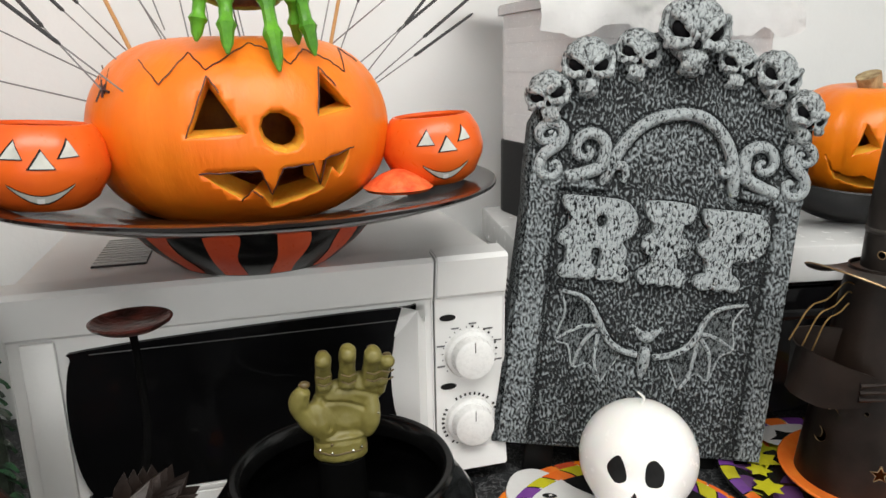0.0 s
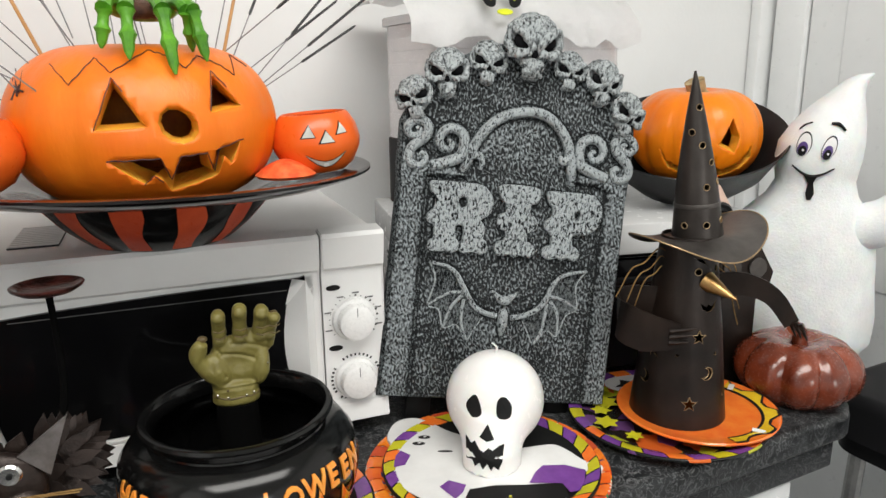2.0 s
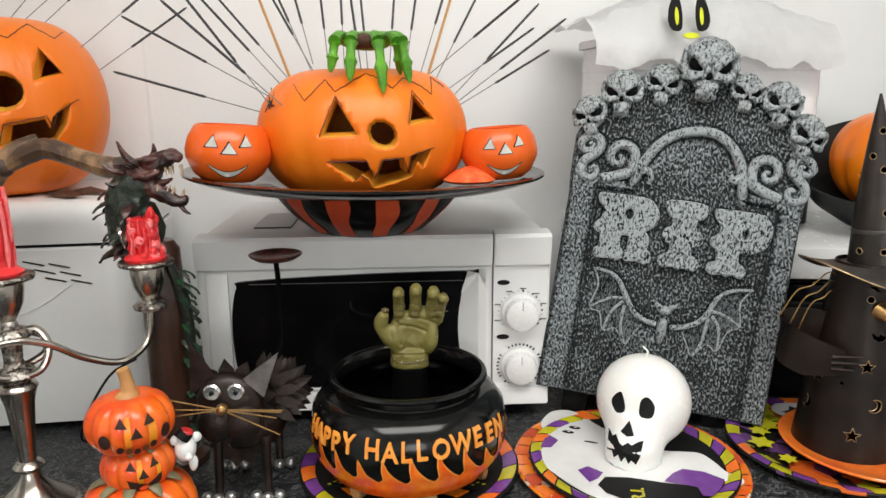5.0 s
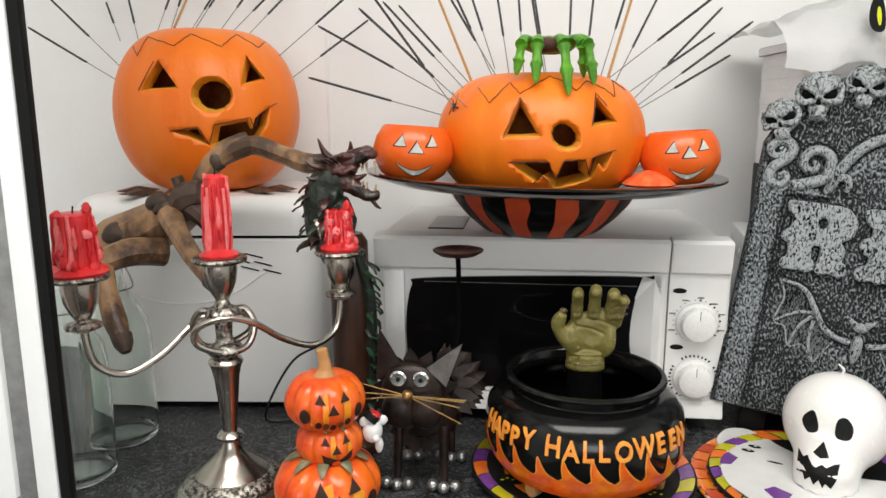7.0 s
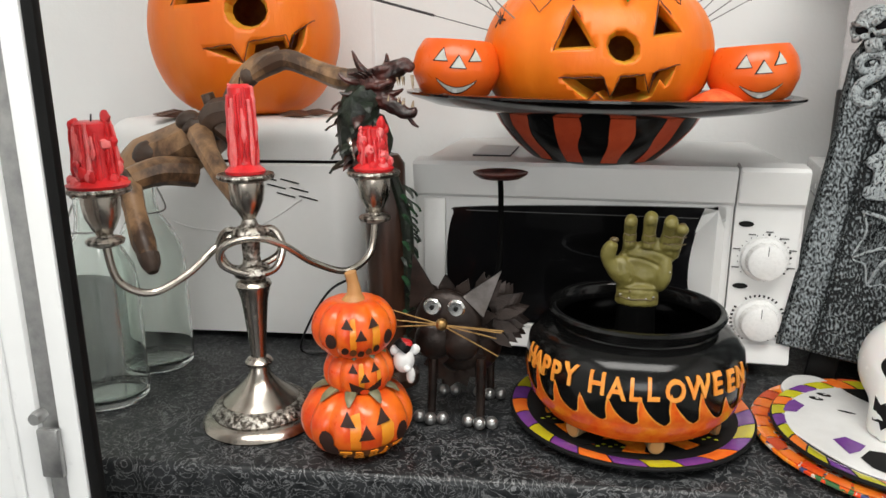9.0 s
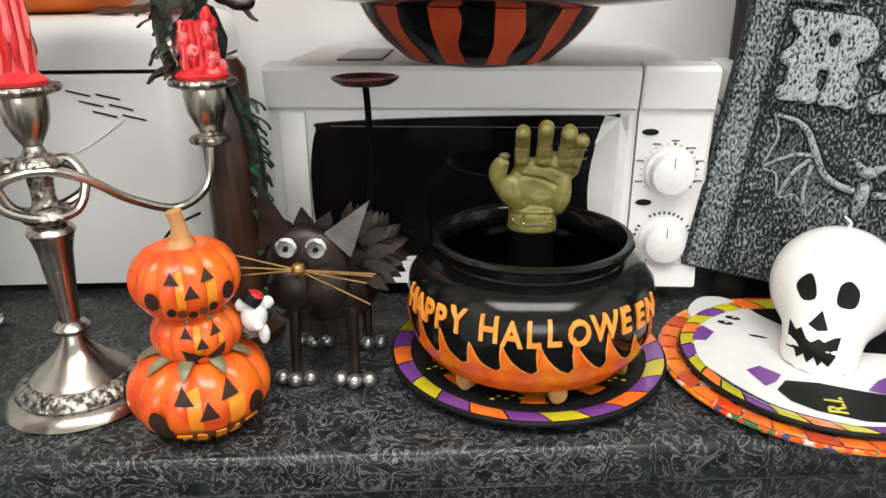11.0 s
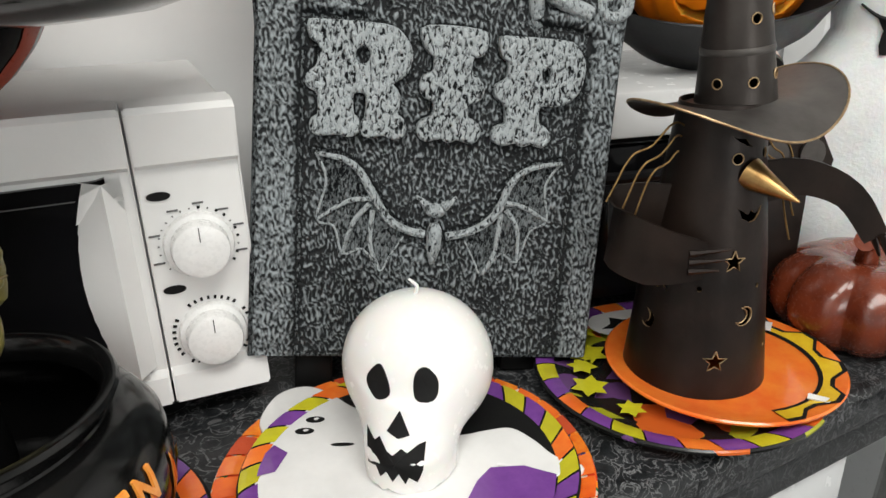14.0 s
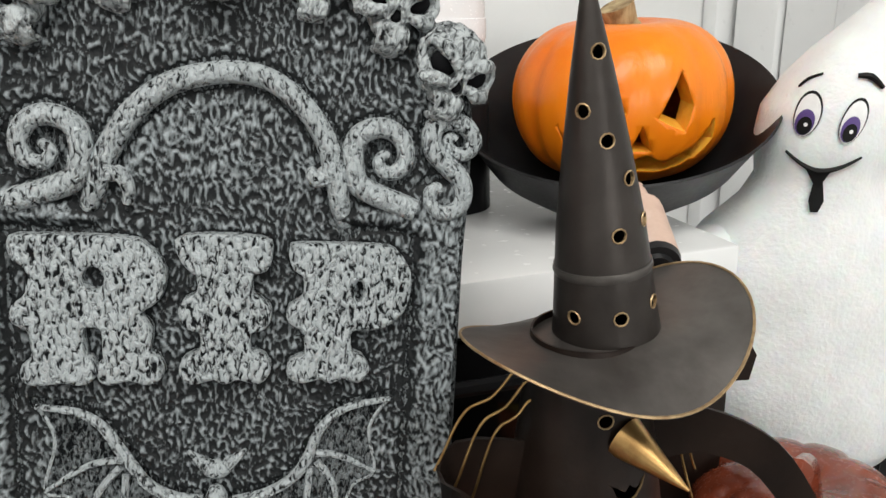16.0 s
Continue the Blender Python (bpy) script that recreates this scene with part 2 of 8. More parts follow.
SKEWER = mat("bamboo", (0.55, 0.3, 0.11), (0.42, 0.2, 0.07), rough=0.5, scale=50, stretch=(1, 1, 0.1))
MARKER = mat("marker_pen", (0.06, 0.018, 0.02), (0.03, 0.01, 0.012), rough=0.5, scale=90)
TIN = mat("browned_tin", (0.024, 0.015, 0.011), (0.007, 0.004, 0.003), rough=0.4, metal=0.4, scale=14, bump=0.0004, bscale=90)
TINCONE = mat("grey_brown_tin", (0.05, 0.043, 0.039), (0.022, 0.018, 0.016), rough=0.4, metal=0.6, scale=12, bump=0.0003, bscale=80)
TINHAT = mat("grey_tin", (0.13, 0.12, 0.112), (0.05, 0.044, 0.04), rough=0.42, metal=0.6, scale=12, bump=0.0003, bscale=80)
BRASS = mat("brass_wire", (0.45, 0.28, 0.11), (0.26, 0.15, 0.055), rough=0.32, metal=0.9, scale=60)
EDGE = mat("torch_cut_edge", (0.5, 0.36, 0.2), (0.25, 0.16, 0.08), rough=0.4, metal=0.6, scale=120)
WAX = mat("white_wax", (0.86, 0.85, 0.83), (0.82, 0.81, 0.79), rough=0.25, scale=12, coat=0.3, sss=0.15)
REDWAX = mat("red_wax", (0.74, 0.03, 0.035), (0.5, 0.012, 0.016), rough=0.32, scale=60, bump=0.001, bscale=140, sss=0.12, coat=0.2)
PINKWAX = mat("pink_wax", (0.85, 0.22, 0.22), (0.78, 0.1, 0.1), rough=0.4, scale=80, bump=0.001, bscale=140, sss=0.15)
SILVER = mat("tarnished_silver", (0.5, 0.455, 0.405), (0.36, 0.32, 0.275), rough=0.24, metal=1.0, scale=30, bump=0.00012, bscale=150, lo=0.3, hi=0.6)
SILVERCH = mat("chased_silver", (0.55, 0.52, 0.47), (0.07, 0.06, 0.05), rough=0.35, metal=1.0, scale=170, bump=0.0025, bscale=230, lo=0.42, hi=0.58)
OLIVE = mat("olive_rubber_skin", (0.20, 0.175, 0.05), (0.12, 0.10, 0.022), rough=0.42, scale=28, bump=0.0009, bscale=110, lo=0.3, hi=0.7)
NAIL = mat("dark_nail", (0.14, 0.10, 0.04), (0.07, 0.05, 0.02), rough=0.4, scale=60)
BRIGHT = mat("bright_staple", (0.8, 0.8, 0.78), rough=0.2, metal=1.0, scale=60)
BLKCLOTH = mat("black_sleeve", (0.004, 0.004, 0.004), rough=0.8, scale=60, spec=0.02)
LETTER = mat("amber_lettering", (0.85, 0.36, 0.06), (0.8, 0.24, 0.03), rough=0.25, scale=90, coat=0.3)
FLAME = mat("flame_glaze", (0.85, 0.2, 0.015), (0.75, 0.09, 0.008), rough=0.2, scale=70, coat=0.4)
CORK = mat("log_foot", (0.4, 0.27, 0.13), (0.16, 0.09, 0.04), rough=0.6, scale=120, bump=0.001)
PURPLE = mat("purple_glaze", (0.19, 0.06, 0.30), (0.14, 0.04, 0.24), rough=0.15, scale=40, coat=0.5)
LIME = mat("lime_glaze", (0.55, 0.52, 0.02), (0.46, 0.42, 0.02), rough=0.15, scale=50, coat=0.5)
ORANGE = mat("orange_glaze_flat", (0.85, 0.22, 0.03), (0.8, 0.14, 0.02), rough=0.15, scale=40, coat=0.5)
PLWHITE = mat("white_glaze", (0.82, 0.82, 0.81), rough=0.12, scale=15, coat=0.6)
YELLOW = mat("yellow_glaze", (0.78, 0.55, 0.03), (0.7, 0.42, 0.02), rough=0.15, scale=50, coat=0.5)
GARLAND = blotch_mat("printed_pumpkin_garland", [(0.8, 0.12, 0.015), (0.85, 0.25, 0.02), (0.75, 0.07, 0.02), (0.8, 0.35, 0.08), (0.06, 0.16, 0.06), (0.85, 0.2, 0.02), (0.7, 0.6, 0.5), (0.07, 0.08, 0.2)], 130)
NIGHTPRINT = blotch_mat("printed_night_scene", [(0.012, 0.012, 0.012), (0.35, 0.36, 0.02), (0.012, 0.012, 0.012), (0.01, 0.01, 0.01), (0.12, 0.05, 0.16), (0.012, 0.012, 0.012), (0.6, 0.12, 0.02)], 42)
EMBER = mat("printed_fire", (0.85, 0.28, 0.02), (0.7, 0.1, 0.01), rough=0.15, scale=60, coat=0.5)
LACQUER = mat("chestnut_lacquer", (0.24, 0.05, 0.02), (0.1, 0.02, 0.009), rough=0.26, scale=22, coat=0.5)
SUGAR = mat("frosted_plastic", (0.8, 0.82, 0.82), (0.72, 0.74, 0.75), rough=0.6, scale=30, bump=0.0009, bscale=260, sss=0.25)
IRON = mat("wok_steel", (0.022, 0.022, 0.023), (0.012, 0.012, 0.013), rough=0.4, metal=0.3, scale=20)
PALEWOOD = mat("pale_wood", (0.66, 0.5, 0.42), (0.55, 0.38, 0.3), rough=0.45, scale=40, stretch=(1, 1, 0.15))
WOOD = mat("carved_wood", (0.33, 0.19, 0.095), (0.06, 0.032, 0.018), rough=0.42, scale=24, bump=0.0006, bscale=90, stretch=(1, 1, 0.6), lo=0.4, hi=0.58)
WOODDK = mat("scorched_wood", (0.075, 0.045, 0.03), (0.035, 0.022, 0.015), rough=0.5, scale=40, bump=0.0006)
CERAMIC = mat("painted_ceramic_pumpkin", (0.83, 0.16, 0.012), (0.66, 0.05, 0.008), rough=0.3, scale=28, coat=0.25, bump=0.0004, bscale=110)
CERFACE = mat("yellow_wash_ceramic", (0.85, 0.36, 0.02), (0.82, 0.22, 0.015), rough=0.3, scale=26, coat=0.25)
HOLE = mat("dark_hollow", (0.03, 0.008, 0.004), rough=0.7, scale=40)
HOLE2 = mat("brown_line", (0.16, 0.05, 0.012), rough=0.6, scale=40)
CATMETAL = mat("burnished_iron", (0.04, 0.027, 0.022), (0.010, 0.007, 0.006), rough=0.36, metal=0.5, scale=30, bump=0.0004)
CATEAR = mat("bright_iron", (0.33, 0.3, 0.29), (0.17, 0.15, 0.14), rough=0.36, metal=0.85, scale=40)
DRAGON = mat("dragon_red_brown", (0.075, 0.019, 0.014), (0.012, 0.005, 0.004), rough=0.35, scale=55, bump=0.0016, bscale=190, coat=0.2, lo=0.42, hi=0.6)
DRAGONG = mat("dragon_green", (0.02, 0.03, 0.018), (0.008, 0.01, 0.008), rough=0.4, scale=70, bump=0.002, bscale=150)
TUSK = mat("tusk", (0.5, 0.42, 0.3), (0.3, 0.2, 0.12), rough=0.4, scale=70)
COLUMN = mat("dark_wood_column", (0.06, 0.026, 0.016), (0.022, 0.01, 0.006), rough=0.35, scale=40, stretch=(1, 1, 0.15), coat=0.2)
LEAF = mat("green_tinsel", (0.012, 0.075, 0.022), (0.004, 0.012, 0.006), rough=0.4, scale=90, bump=0.002)
BLKPLASTIC = mat("black_plastic", (0.012, 0.012, 0.013), rough=0.35, scale=20)
PAPER = mat("white_film", (0.92, 0.92, 0.92), (0.88, 0.88, 0.88), rough=0.4, scale=20, bump=0.002, bscale=60)
EYEW = mat("eye_white", (0.82, 0.82, 0.82), rough=0.25, scale=40)
IRIS = mat("violet_iris", (0.10, 0.06, 0.22), rough=0.3, scale=60)
ACID = mat("acid_yellow", (0.7, 0.75, 0.02), rough=0.4, scale=60)
TAPE = mat("red_dot", (0.6, 0.03, 0.03), rough=0.4, scale=60)
TEAL = mat("green_dot", (0.02, 0.25, 0.16), rough=0.4, scale=60)


def glass_mat(name, tint, rough):
    m = bpy.data.materials.new(name)
    nt, n, l, b = nodes_of(m)
    b.inputs["Base Color"].default_value = (*tint, 1)
    b.inputs["Transmission Weight"].default_value, b.inputs["Roughness"].default_value, b.inputs["IOR"].default_value = 1.0, rough, 1.45
    return m


BOTTLE = glass_mat("green_tinted_glass", (0.93, 0.98, 0.95), 0.02)
TUB = mat("clear_tub_plastic", (0.93, 0.93, 0.94), (0.89, 0.89, 0.91), rough=0.25, scale=30, trans=0.15, ior=1.2)

# ---- shape helpers ----


def part(name, bm, material, parent, label="", at=None):
    """Links a bmesh as one mesh object under a thing or a part."""
    bmesh.ops.recalc_face_normals(bm, faces=bm.faces)
    for e in bm.edges:
        e.smooth = not (len(e.link_faces) == 2 and e.calc_face_angle(0) > 0.62)
    for f in bm.faces:
        f.smooth = True
    me = bpy.data.meshes.new(name)
    bm.to_mesh(me)
    bm.free()
    for m in material if isinstance(material, (list, tuple)) else [material]:
        me.materials.append(m)
    ob = new(name, me)
    ob.parent = parent
    if at is not None:
        ob.matrix_local = at
    if label:
        ob["label"] = label
    return ob


def thing(name, m, label, category, group="", kind=""):
    ob = new(name)
    ob.matrix_world = m
    ob.empty_display_size = 0.05
    return tagged(ob, label, category, group, kind)


def box(x0, x1, y0, y1, z0, z1, bev=0.0, seg=2, bm=None):
    bm = bm or bmesh.new()
    made = bmesh.ops.create_cube(bm, size=1.0, matrix=Matrix.Translation(((x0 + x1) / 2, (y0 + y1) / 2, (z0 + z1) / 2)) @ Matrix.Diagonal((x1 - x0, y1 - y0, z1 - z0, 1)))
    if bev:
        edges = list({e for v in made["verts"] for e in v.link_edges})
        bmesh.ops.bevel(bm, geom=edges, offset=bev, segments=seg, profile=0.5, affect="EDGES")
    return bm


def lathe(profile, seg=48, bm=None, sx=1.0, sy=1.0):
    """Turns (radius, height) pairs about z; a zero radius closes it."""
    bm = bm or bmesh.new()
    rings = []
    for r, z in profile:
        if r < 1e-6:
            rings.append([bm.verts.new((0, 0, z))])
        else:
            rings.append([bm.verts.new((sx * r * math.cos(2 * math.pi * i / seg), sy * r * math.sin(2 * math.pi * i / seg), z)) for i in range(seg)])
    for a, b in zip(rings, rings[1:]):
        for i in range(seg):
            j = (i + 1) % seg
            if len(a) == 1 and len(b) > 1:
                bm.faces.new((a[0], b[i], b[j]))
            elif len(b) == 1 and len(a) > 1:
                bm.faces.new((a[i], a[j], b[0]))
            elif len(a) > 1:
                bm.faces.new((a[i], a[j], b[j], b[i]))
    return bm


def curve_points(pts, n=6, closed=False):
    """Catmull-Rom through the points."""
    P = [Vector(p) for p in pts]
    out = []
    m = len(P)
    for i in range(m if closed else m - 1):
        p0 = P[(i - 1) % m] if closed or i > 0 else P[0]
        p1, p2 = P[i], P[(i + 1) % m]
        p3 = P[(i + 2) % m] if closed or i + 2 < m else P[-1]
        for k in range(n):
            t = k / n
            out.append(0.5 * ((2 * p1) + (p2 - p0) * t + (2 * p0 - 5 * p1 + 4 * p2 - p3) * t * t + (3 * p1 - p0 - 3 * p2 + p3) * t ** 3))
    if not closed:
        out.append(P[-1])
    return out


def tube(pts, rad, seg=8, bm=None, flat=1.0):
    """A closed tube along the points; rad is a number or one number a point."""
    bm = bm or bmesh.new()
    P = [Vector(p) for p in pts]
    R = rad if isinstance(rad, (list, tuple)) else [rad] * len(P)
    if len(R) != len(P):
        R = [R[0] + (R[-1] - R[0]) * i / (len(P) - 1) if len(R) == 2 else float(np.interp(i / (len(P) - 1), np.linspace(0, 1, len(R)), R)) for i in range(len(P))]
    up = Vector((0, 0, 1)) if abs((P[1] - P[0]).normalized().z) < 0.9 else Vector((1, 0, 0))
    rings = []
    for i, p in enumerate(P):
        d = (P[min(i + 1, len(P) - 1)] - P[max(i - 1, 0)]).normalized()
        a = d.cross(up)
        if a.length < 1e-4:
            a = d.orthogonal()
        a.normalize()
        b = a.cross(d).normalized()
        up = b
        rings.append([bm.verts.new(p + R[i] * (a * math.cos(2 * math.pi * k / seg) + flat * b * math.sin(2 * math.pi * k / seg))) for k in range(seg)])
    for A, B in zip(rings, rings[1:]):
        for k in range(seg):
            bm.faces.new((A[k], A[(k + 1) % seg], B[(k + 1) % seg], B[k]))
    bm.faces.new(rings[0][::-1])
    bm.faces.new(rings[-1])
    return bm


def ball(c, r, seg=16, bm=None, turn=None):
    bm = bm or bmesh.new()
    r = r if isinstance(r, (list, tuple)) else (r, r, r)
    m = Matrix.Translation(c) @ (turn or Matrix.Identity(4)) @ Matrix.Diagonal((*r, 1))
    bmesh.ops.create_uvsphere(bm, u_segments=seg, v_segments=max(6, seg * 2 // 3), radius=1.0, matrix=m)
    return bm


def prism(poly, y0, y1, bm=None, taper=(1.0, 1.0)):
    """A polygon in x, z pushed from y0 to y1, with the given taper from its first to its last end."""
    bm = bm or bmesh.new()
    cx, cz = sum(p[0] for p in poly) / len(poly), sum(p[1] for p in poly) / len(poly)
    A = [bm.verts.new((cx + (x - cx) * taper[0], y0, cz + (z - cz) * taper[0])) for x, z in poly]
    B = [bm.verts.new((cx + (x - cx) * taper[1], y1, cz + (z - cz) * taper[1])) for x, z in poly]
    bm.faces.new(A)
    bm.faces.new(B[::-1])
    for i in range(len(poly)):
        j = (i + 1) % len(poly)
        bm.faces.new((A[i], B[i], B[j], A[j]))
    return bm


def oval(cx, cz, rx, rz, n=20, turn=0.0):
    c, s = math.cos(turn), math.sin(turn)
    return [(cx + rx * math.cos(a) * c - rz * math.sin(a) * s, cz + rx * math.cos(a) * s + rz * math.sin(a) * c) for a in (2 * math.pi * i / n for i in range(n))]


def star(cx, cz, r, n=5, inner=0.42, turn=math.pi / 2):
    return [(cx + (r if i % 2 == 0 else r * inner) * math.cos(turn + math.pi * i / n), cz + (r if i % 2 == 0 else r * inner) * math.sin(turn + math.pi * i / n)) for i in range(2 * n)]


def patch(poly, put, bm=None, rings=4, dense=1):
    """A flat design laid on a curved surface: put(x, z) gives the place."""
    bm = bm or bmesh.new()
    pts = []
    for i, (x, z) in enumerate(poly):
        x2, z2 = poly[(i + 1) % len(poly)]
        pts += [(x + (x2 - x) * k / dense, z + (z2 - z) * k / dense) for k in range(dense)]
    cx, cz = sum(p[0] for p in pts) / len(pts), sum(p[1] for p in pts) / len(pts)
    last = [bm.verts.new(put(cx, cz))]
    for k in range(1, rings + 1):
        t = k / rings
        ring = [bm.verts.new(put(cx + (x - cx) * t, cz + (z - cz) * t)) for x, z in pts]
        for i in range(len(pts)):
            j = (i + 1) % len(pts)
            bm.faces.new((last[0], ring[i], ring[j]) if k == 1 else (last[i], ring[i], ring[j], last[j]))
        last = ring
    return bm


def drawn(splines, extrude, bevel=0.0, res=1, grow=0.0):
    """A bmesh from closed outlines in x, z with holes, pushed out to both sides in y."""
    cu = bpy.data.curves.new("outline", "CURVE")
    cu.dimensions, cu.fill_mode, cu.extrude, cu.bevel_depth, cu.bevel_resolution = "2D", "BOTH", extrude, bevel, res
    cu.offset = grow
    for pts in splines:
        sp = cu.splines.new("POLY")
        sp.points.add(len(pts) - 1)
        for p, (x, z) in zip(sp.points, pts):
            p.co = (x, z, 0, 1)
        sp.use_cyclic_u = True
    return from_curve(cu)


def from_curve(cu):
    ob = new("outline", cu)
    dg = bpy.context.evaluated_depsgraph_get()
    me = bpy.data.meshes.new_from_object(ob.evaluated_get(dg))
    bm = bmesh.new()
    bm.from_mesh(me)
    bpy.data.objects.remove(ob)
    bpy.data.curves.remove(cu)
    bpy.data.meshes.remove(me)
    bmesh.ops.transform(bm, matrix=Matrix.Rotation(radians(90), 4, "X"), verts=bm.verts)
    return bm


def letters(text, size, extrude=0.0004, fat=0.0, align="CENTER"):
    cu = bpy.data.curves.new("letters", "FONT")
    cu.body, cu.size, cu.extrude, cu.offset, cu.align_x = text, size, extrude, fat, align
    cu.resolution_u = 3
    return from_curve(cu)


def carve(ob, cutters):
    """Takes the cutter bodies out of ob, for good; the cut faces keep the cutters' material."""
    for bm, m in cutters:
        bmesh.ops.recalc_face_normals(bm, faces=bm.faces)
        me = bpy.data.meshes.new("cut")
        bm.to_mesh(me)
        bm.free()
        me.materials.append(m)
        tool = new("cut", me)
        tool.matrix_world = ob.matrix_world
        mod = ob.modifiers.new("cut", "BOOLEAN")
        mod.operation, mod.solver, mod.object, mod.material_mode = "DIFFERENCE", "EXACT", tool, "TRANSFER"
        bpy.context.view_layer.update()
        done = bpy.data.meshes.new_from_object(ob.evaluated_get(bpy.context.evaluated_depsgraph_get()))
        ob.modifiers.clear()
        ob.data = done
        bpy.data.objects.remove(tool)
    return ob


def fused(name, bm, material, parent, label="", voxel=0.0015, smooth=4, at=None):
    """Runs overlapping bodies together into one skin."""
    bmesh.ops.recalc_face_normals(bm, faces=bm.faces)
    me = bpy.data.meshes.new(name)
    bm.to_mesh(me)
    bm.free()
    ob = new("fuse", me)
    mod = ob.modifiers.new("fuse", "REMESH")
    mod.mode, mod.voxel_size, mod.use_smooth_shade = "VOXEL", voxel, True
    sm = ob.modifiers.new("soften", "SMOOTH")
    sm.factor, sm.iterations = 0.5, smooth
    bpy.context.view_layer.update()
    done = bpy.data.meshes.new_from_object(ob.evaluated_get(bpy.context.evaluated_depsgraph_get()))
    bpy.data.objects.remove(ob)
    bm = bmesh.new()
    bm.from_mesh(done)
    bpy.data.meshes.remove(done)
    return part(name, bm, material, parent, label, at)


def jitter(bm, amount, scale, seed=0.0):
    for v in bm.verts:
        v.co += v.normal * amount * noise.noise(v.co * scale + Vector((seed, seed, seed)))
    return bm

# ---- the room ----


def slab(name, dims, material, label, category="", bev=0.0):
    return tagged(part(name, box(*dims, bev), material, None), label, category or name.split("_")[0], kind="structure")


slab("floor", (-1.2, 1.6, -4.2, 1.1, -0.1, 0.0), FLOOR, "unseen kitchen floor below the worktop, dark to deepen glass reflections", "floor")
slab("wall_back", (-1.2, 1.6, 1.0, 1.1, 0.0, 2.5), WALL, "off-white painted wall behind the worktop", "wall")
slab("wall_left", (-1.2, -1.1, -4.2, 1.0, 0.0, 2.5), WALL, "off-white painted side wall", "wall")
slab("wall_right", (1.42, 1.52, -4.2, 1.0, 0.0, 2.5), WALL, "off-white painted side wall with a white door", "wall")
slab("ceiling", (-1.2, 1.6, -4.2, 1.1, 2.5, 2.6), CEIL, "plain white painted ceiling", "ceiling")
for nm, dims in (("wall_front", (-1.2, -0.7, -4.2, -4.1, 0, 2.5)), ("wall_front", (1.1, 1.6, -4.2, -4.1, 0, 2.5)), ("wall_front", (-0.7, 1.1, -4.2, -4.1, 0, 0.95)), ("wall_front", (-0.7, 1.1, -4.2, -4.1, 2.15, 2.5))):
    slab(nm, dims, WALL, "unseen off-white painted wall round an added window opening", "wall")
# unseen window added behind the camera to carry the fill light
win = thing("added_window", pose(0.2, -4.1, 1.55), "unseen added kitchen window, white-framed with clear panes", "window", kind="structure")
for x0, x1, z0, z1 in ((-0.9, 0.9, 0.55, 0.6), (-0.9, 0.9, -0.6, -0.55), (-0.9, -0.85, -0.55, 0.55), (0.85, 0.9, -0.55, 0.55), (-0.03, 0.03, -0.55, 0.55)):
    part("window_frame", box(x0, x1, -0.08, -0.03, z0, z1, 0.004), UPVC, win)
# unseen fixture, added and sized to go with the area lamp
fix = thing("added_ceiling_light", pose(0.05, -0.32, 2.42), "unseen added white ceiling light with a flat square body", "ceiling light")
part("frame", box(-0.88, 0.88, -0.32, 0.32, 0.0, 0.08, 0.006), WHITE, fix)
# wall panel joint and the door with its architrave beyond the worktop's end
slab("trim", (-0.24, -0.234, 0.9975, 1.0, 0.94, 2.5), UPVC, "thin white cover strip on the wall's panel joint", "trim", 0.0008)
slab("trim", (1.36, 1.42, 0.97, 0.998, 0.0, 2.4), UPVC, "white moulded architrave in the corner", "trim", 0.006)
dr = thing("door_1", pose(1.42, 0.5, 0.0), "white panelled door in the side wall", "door", kind="structure")
part("leaf", box(-0.02, -0.002, -0.42, 0.38, 0.02, 2.05, 0.003), UPVC, dr)
for y0, y1 in ((-0.32, -0.04), (0.02, 0.3)):
    part("panel", box(-0.026, -0.0205, y0, y1, 0.9, 1.9, 0.004), UPVC, dr)
part("architrave", box(-0.03, -0.002, 0.385, 0.46, 0.0, 2.12, 0.006), UPVC, dr)

# ---- worktop and what carries it ----


def outline_slab(pts, z0, z1, bev, seg=4):
    bm = bmesh.new()
    A = [bm.verts.new((x, y, z0)) for x, y in pts]
    B = [bm.verts.new((x, y, z1)) for x, y in pts]
    bm.faces.new(A[::-1])
    bm.faces.new(B)
    for i in range(len(pts)):
        j = (i + 1) % len(pts)
        bm.faces.new((A[i], A[j], B[j], B[i]))
    edges = [e for e in bm.edges if abs(e.verts[0].co.z - e.verts[1].co.z) < 1e-6]
    bmesh.ops.bevel(bm, geom=edges, offset=bev, segments=seg, profile=0.5, affect="EDGES")
    return bm


OUT = [(-1.1, 0.372), (0.862, 0.372), (0.874, 0.376), (0.885, 0.386), (1.02, 0.545), (1.08, 0.62), (1.08, 0.996), (-1.1, 0.996)]
tagged(part("worktop", outline_slab(OUT, 0.862, 0.9, 0.008), TOP, None), "black speckled laminate worktop with a rounded front edge", "worktop")
IN = [(-1.1, 0.384), (0.858, 0.384), (0.868, 0.39), (1.01, 0.558), (1.065, 0.63), (1.065, 0.994), (-1.1, 0.994)]
tagged(part("lower_worktop", outline_slab(IN, 0.818, 0.8605, 0.006), TOP, None), "second black speckled slab under the worktop", "worktop")
wm = thing("washing_machine", pose(0.5, 0.4, 0.0), "white washing machine under the worktop", "washing machine")
part("body", box(-0.3, 0.3, 0.0, 0.56, 0.02, 0.817, 0.008), WHITE2, wm)
part("control_panel", box(-0.295, 0.295, -0.008, -0.0005, 0.72, 0.812, 0.003), WHITE2, wm)
part("indicator", lathe([(0, 0), (0.005, 0), (0.005, 0.003), (0, 0.003)], 14), TAPE, wm, "red indicator", at=pose(0.215, -0.0085, 0.79, 90))
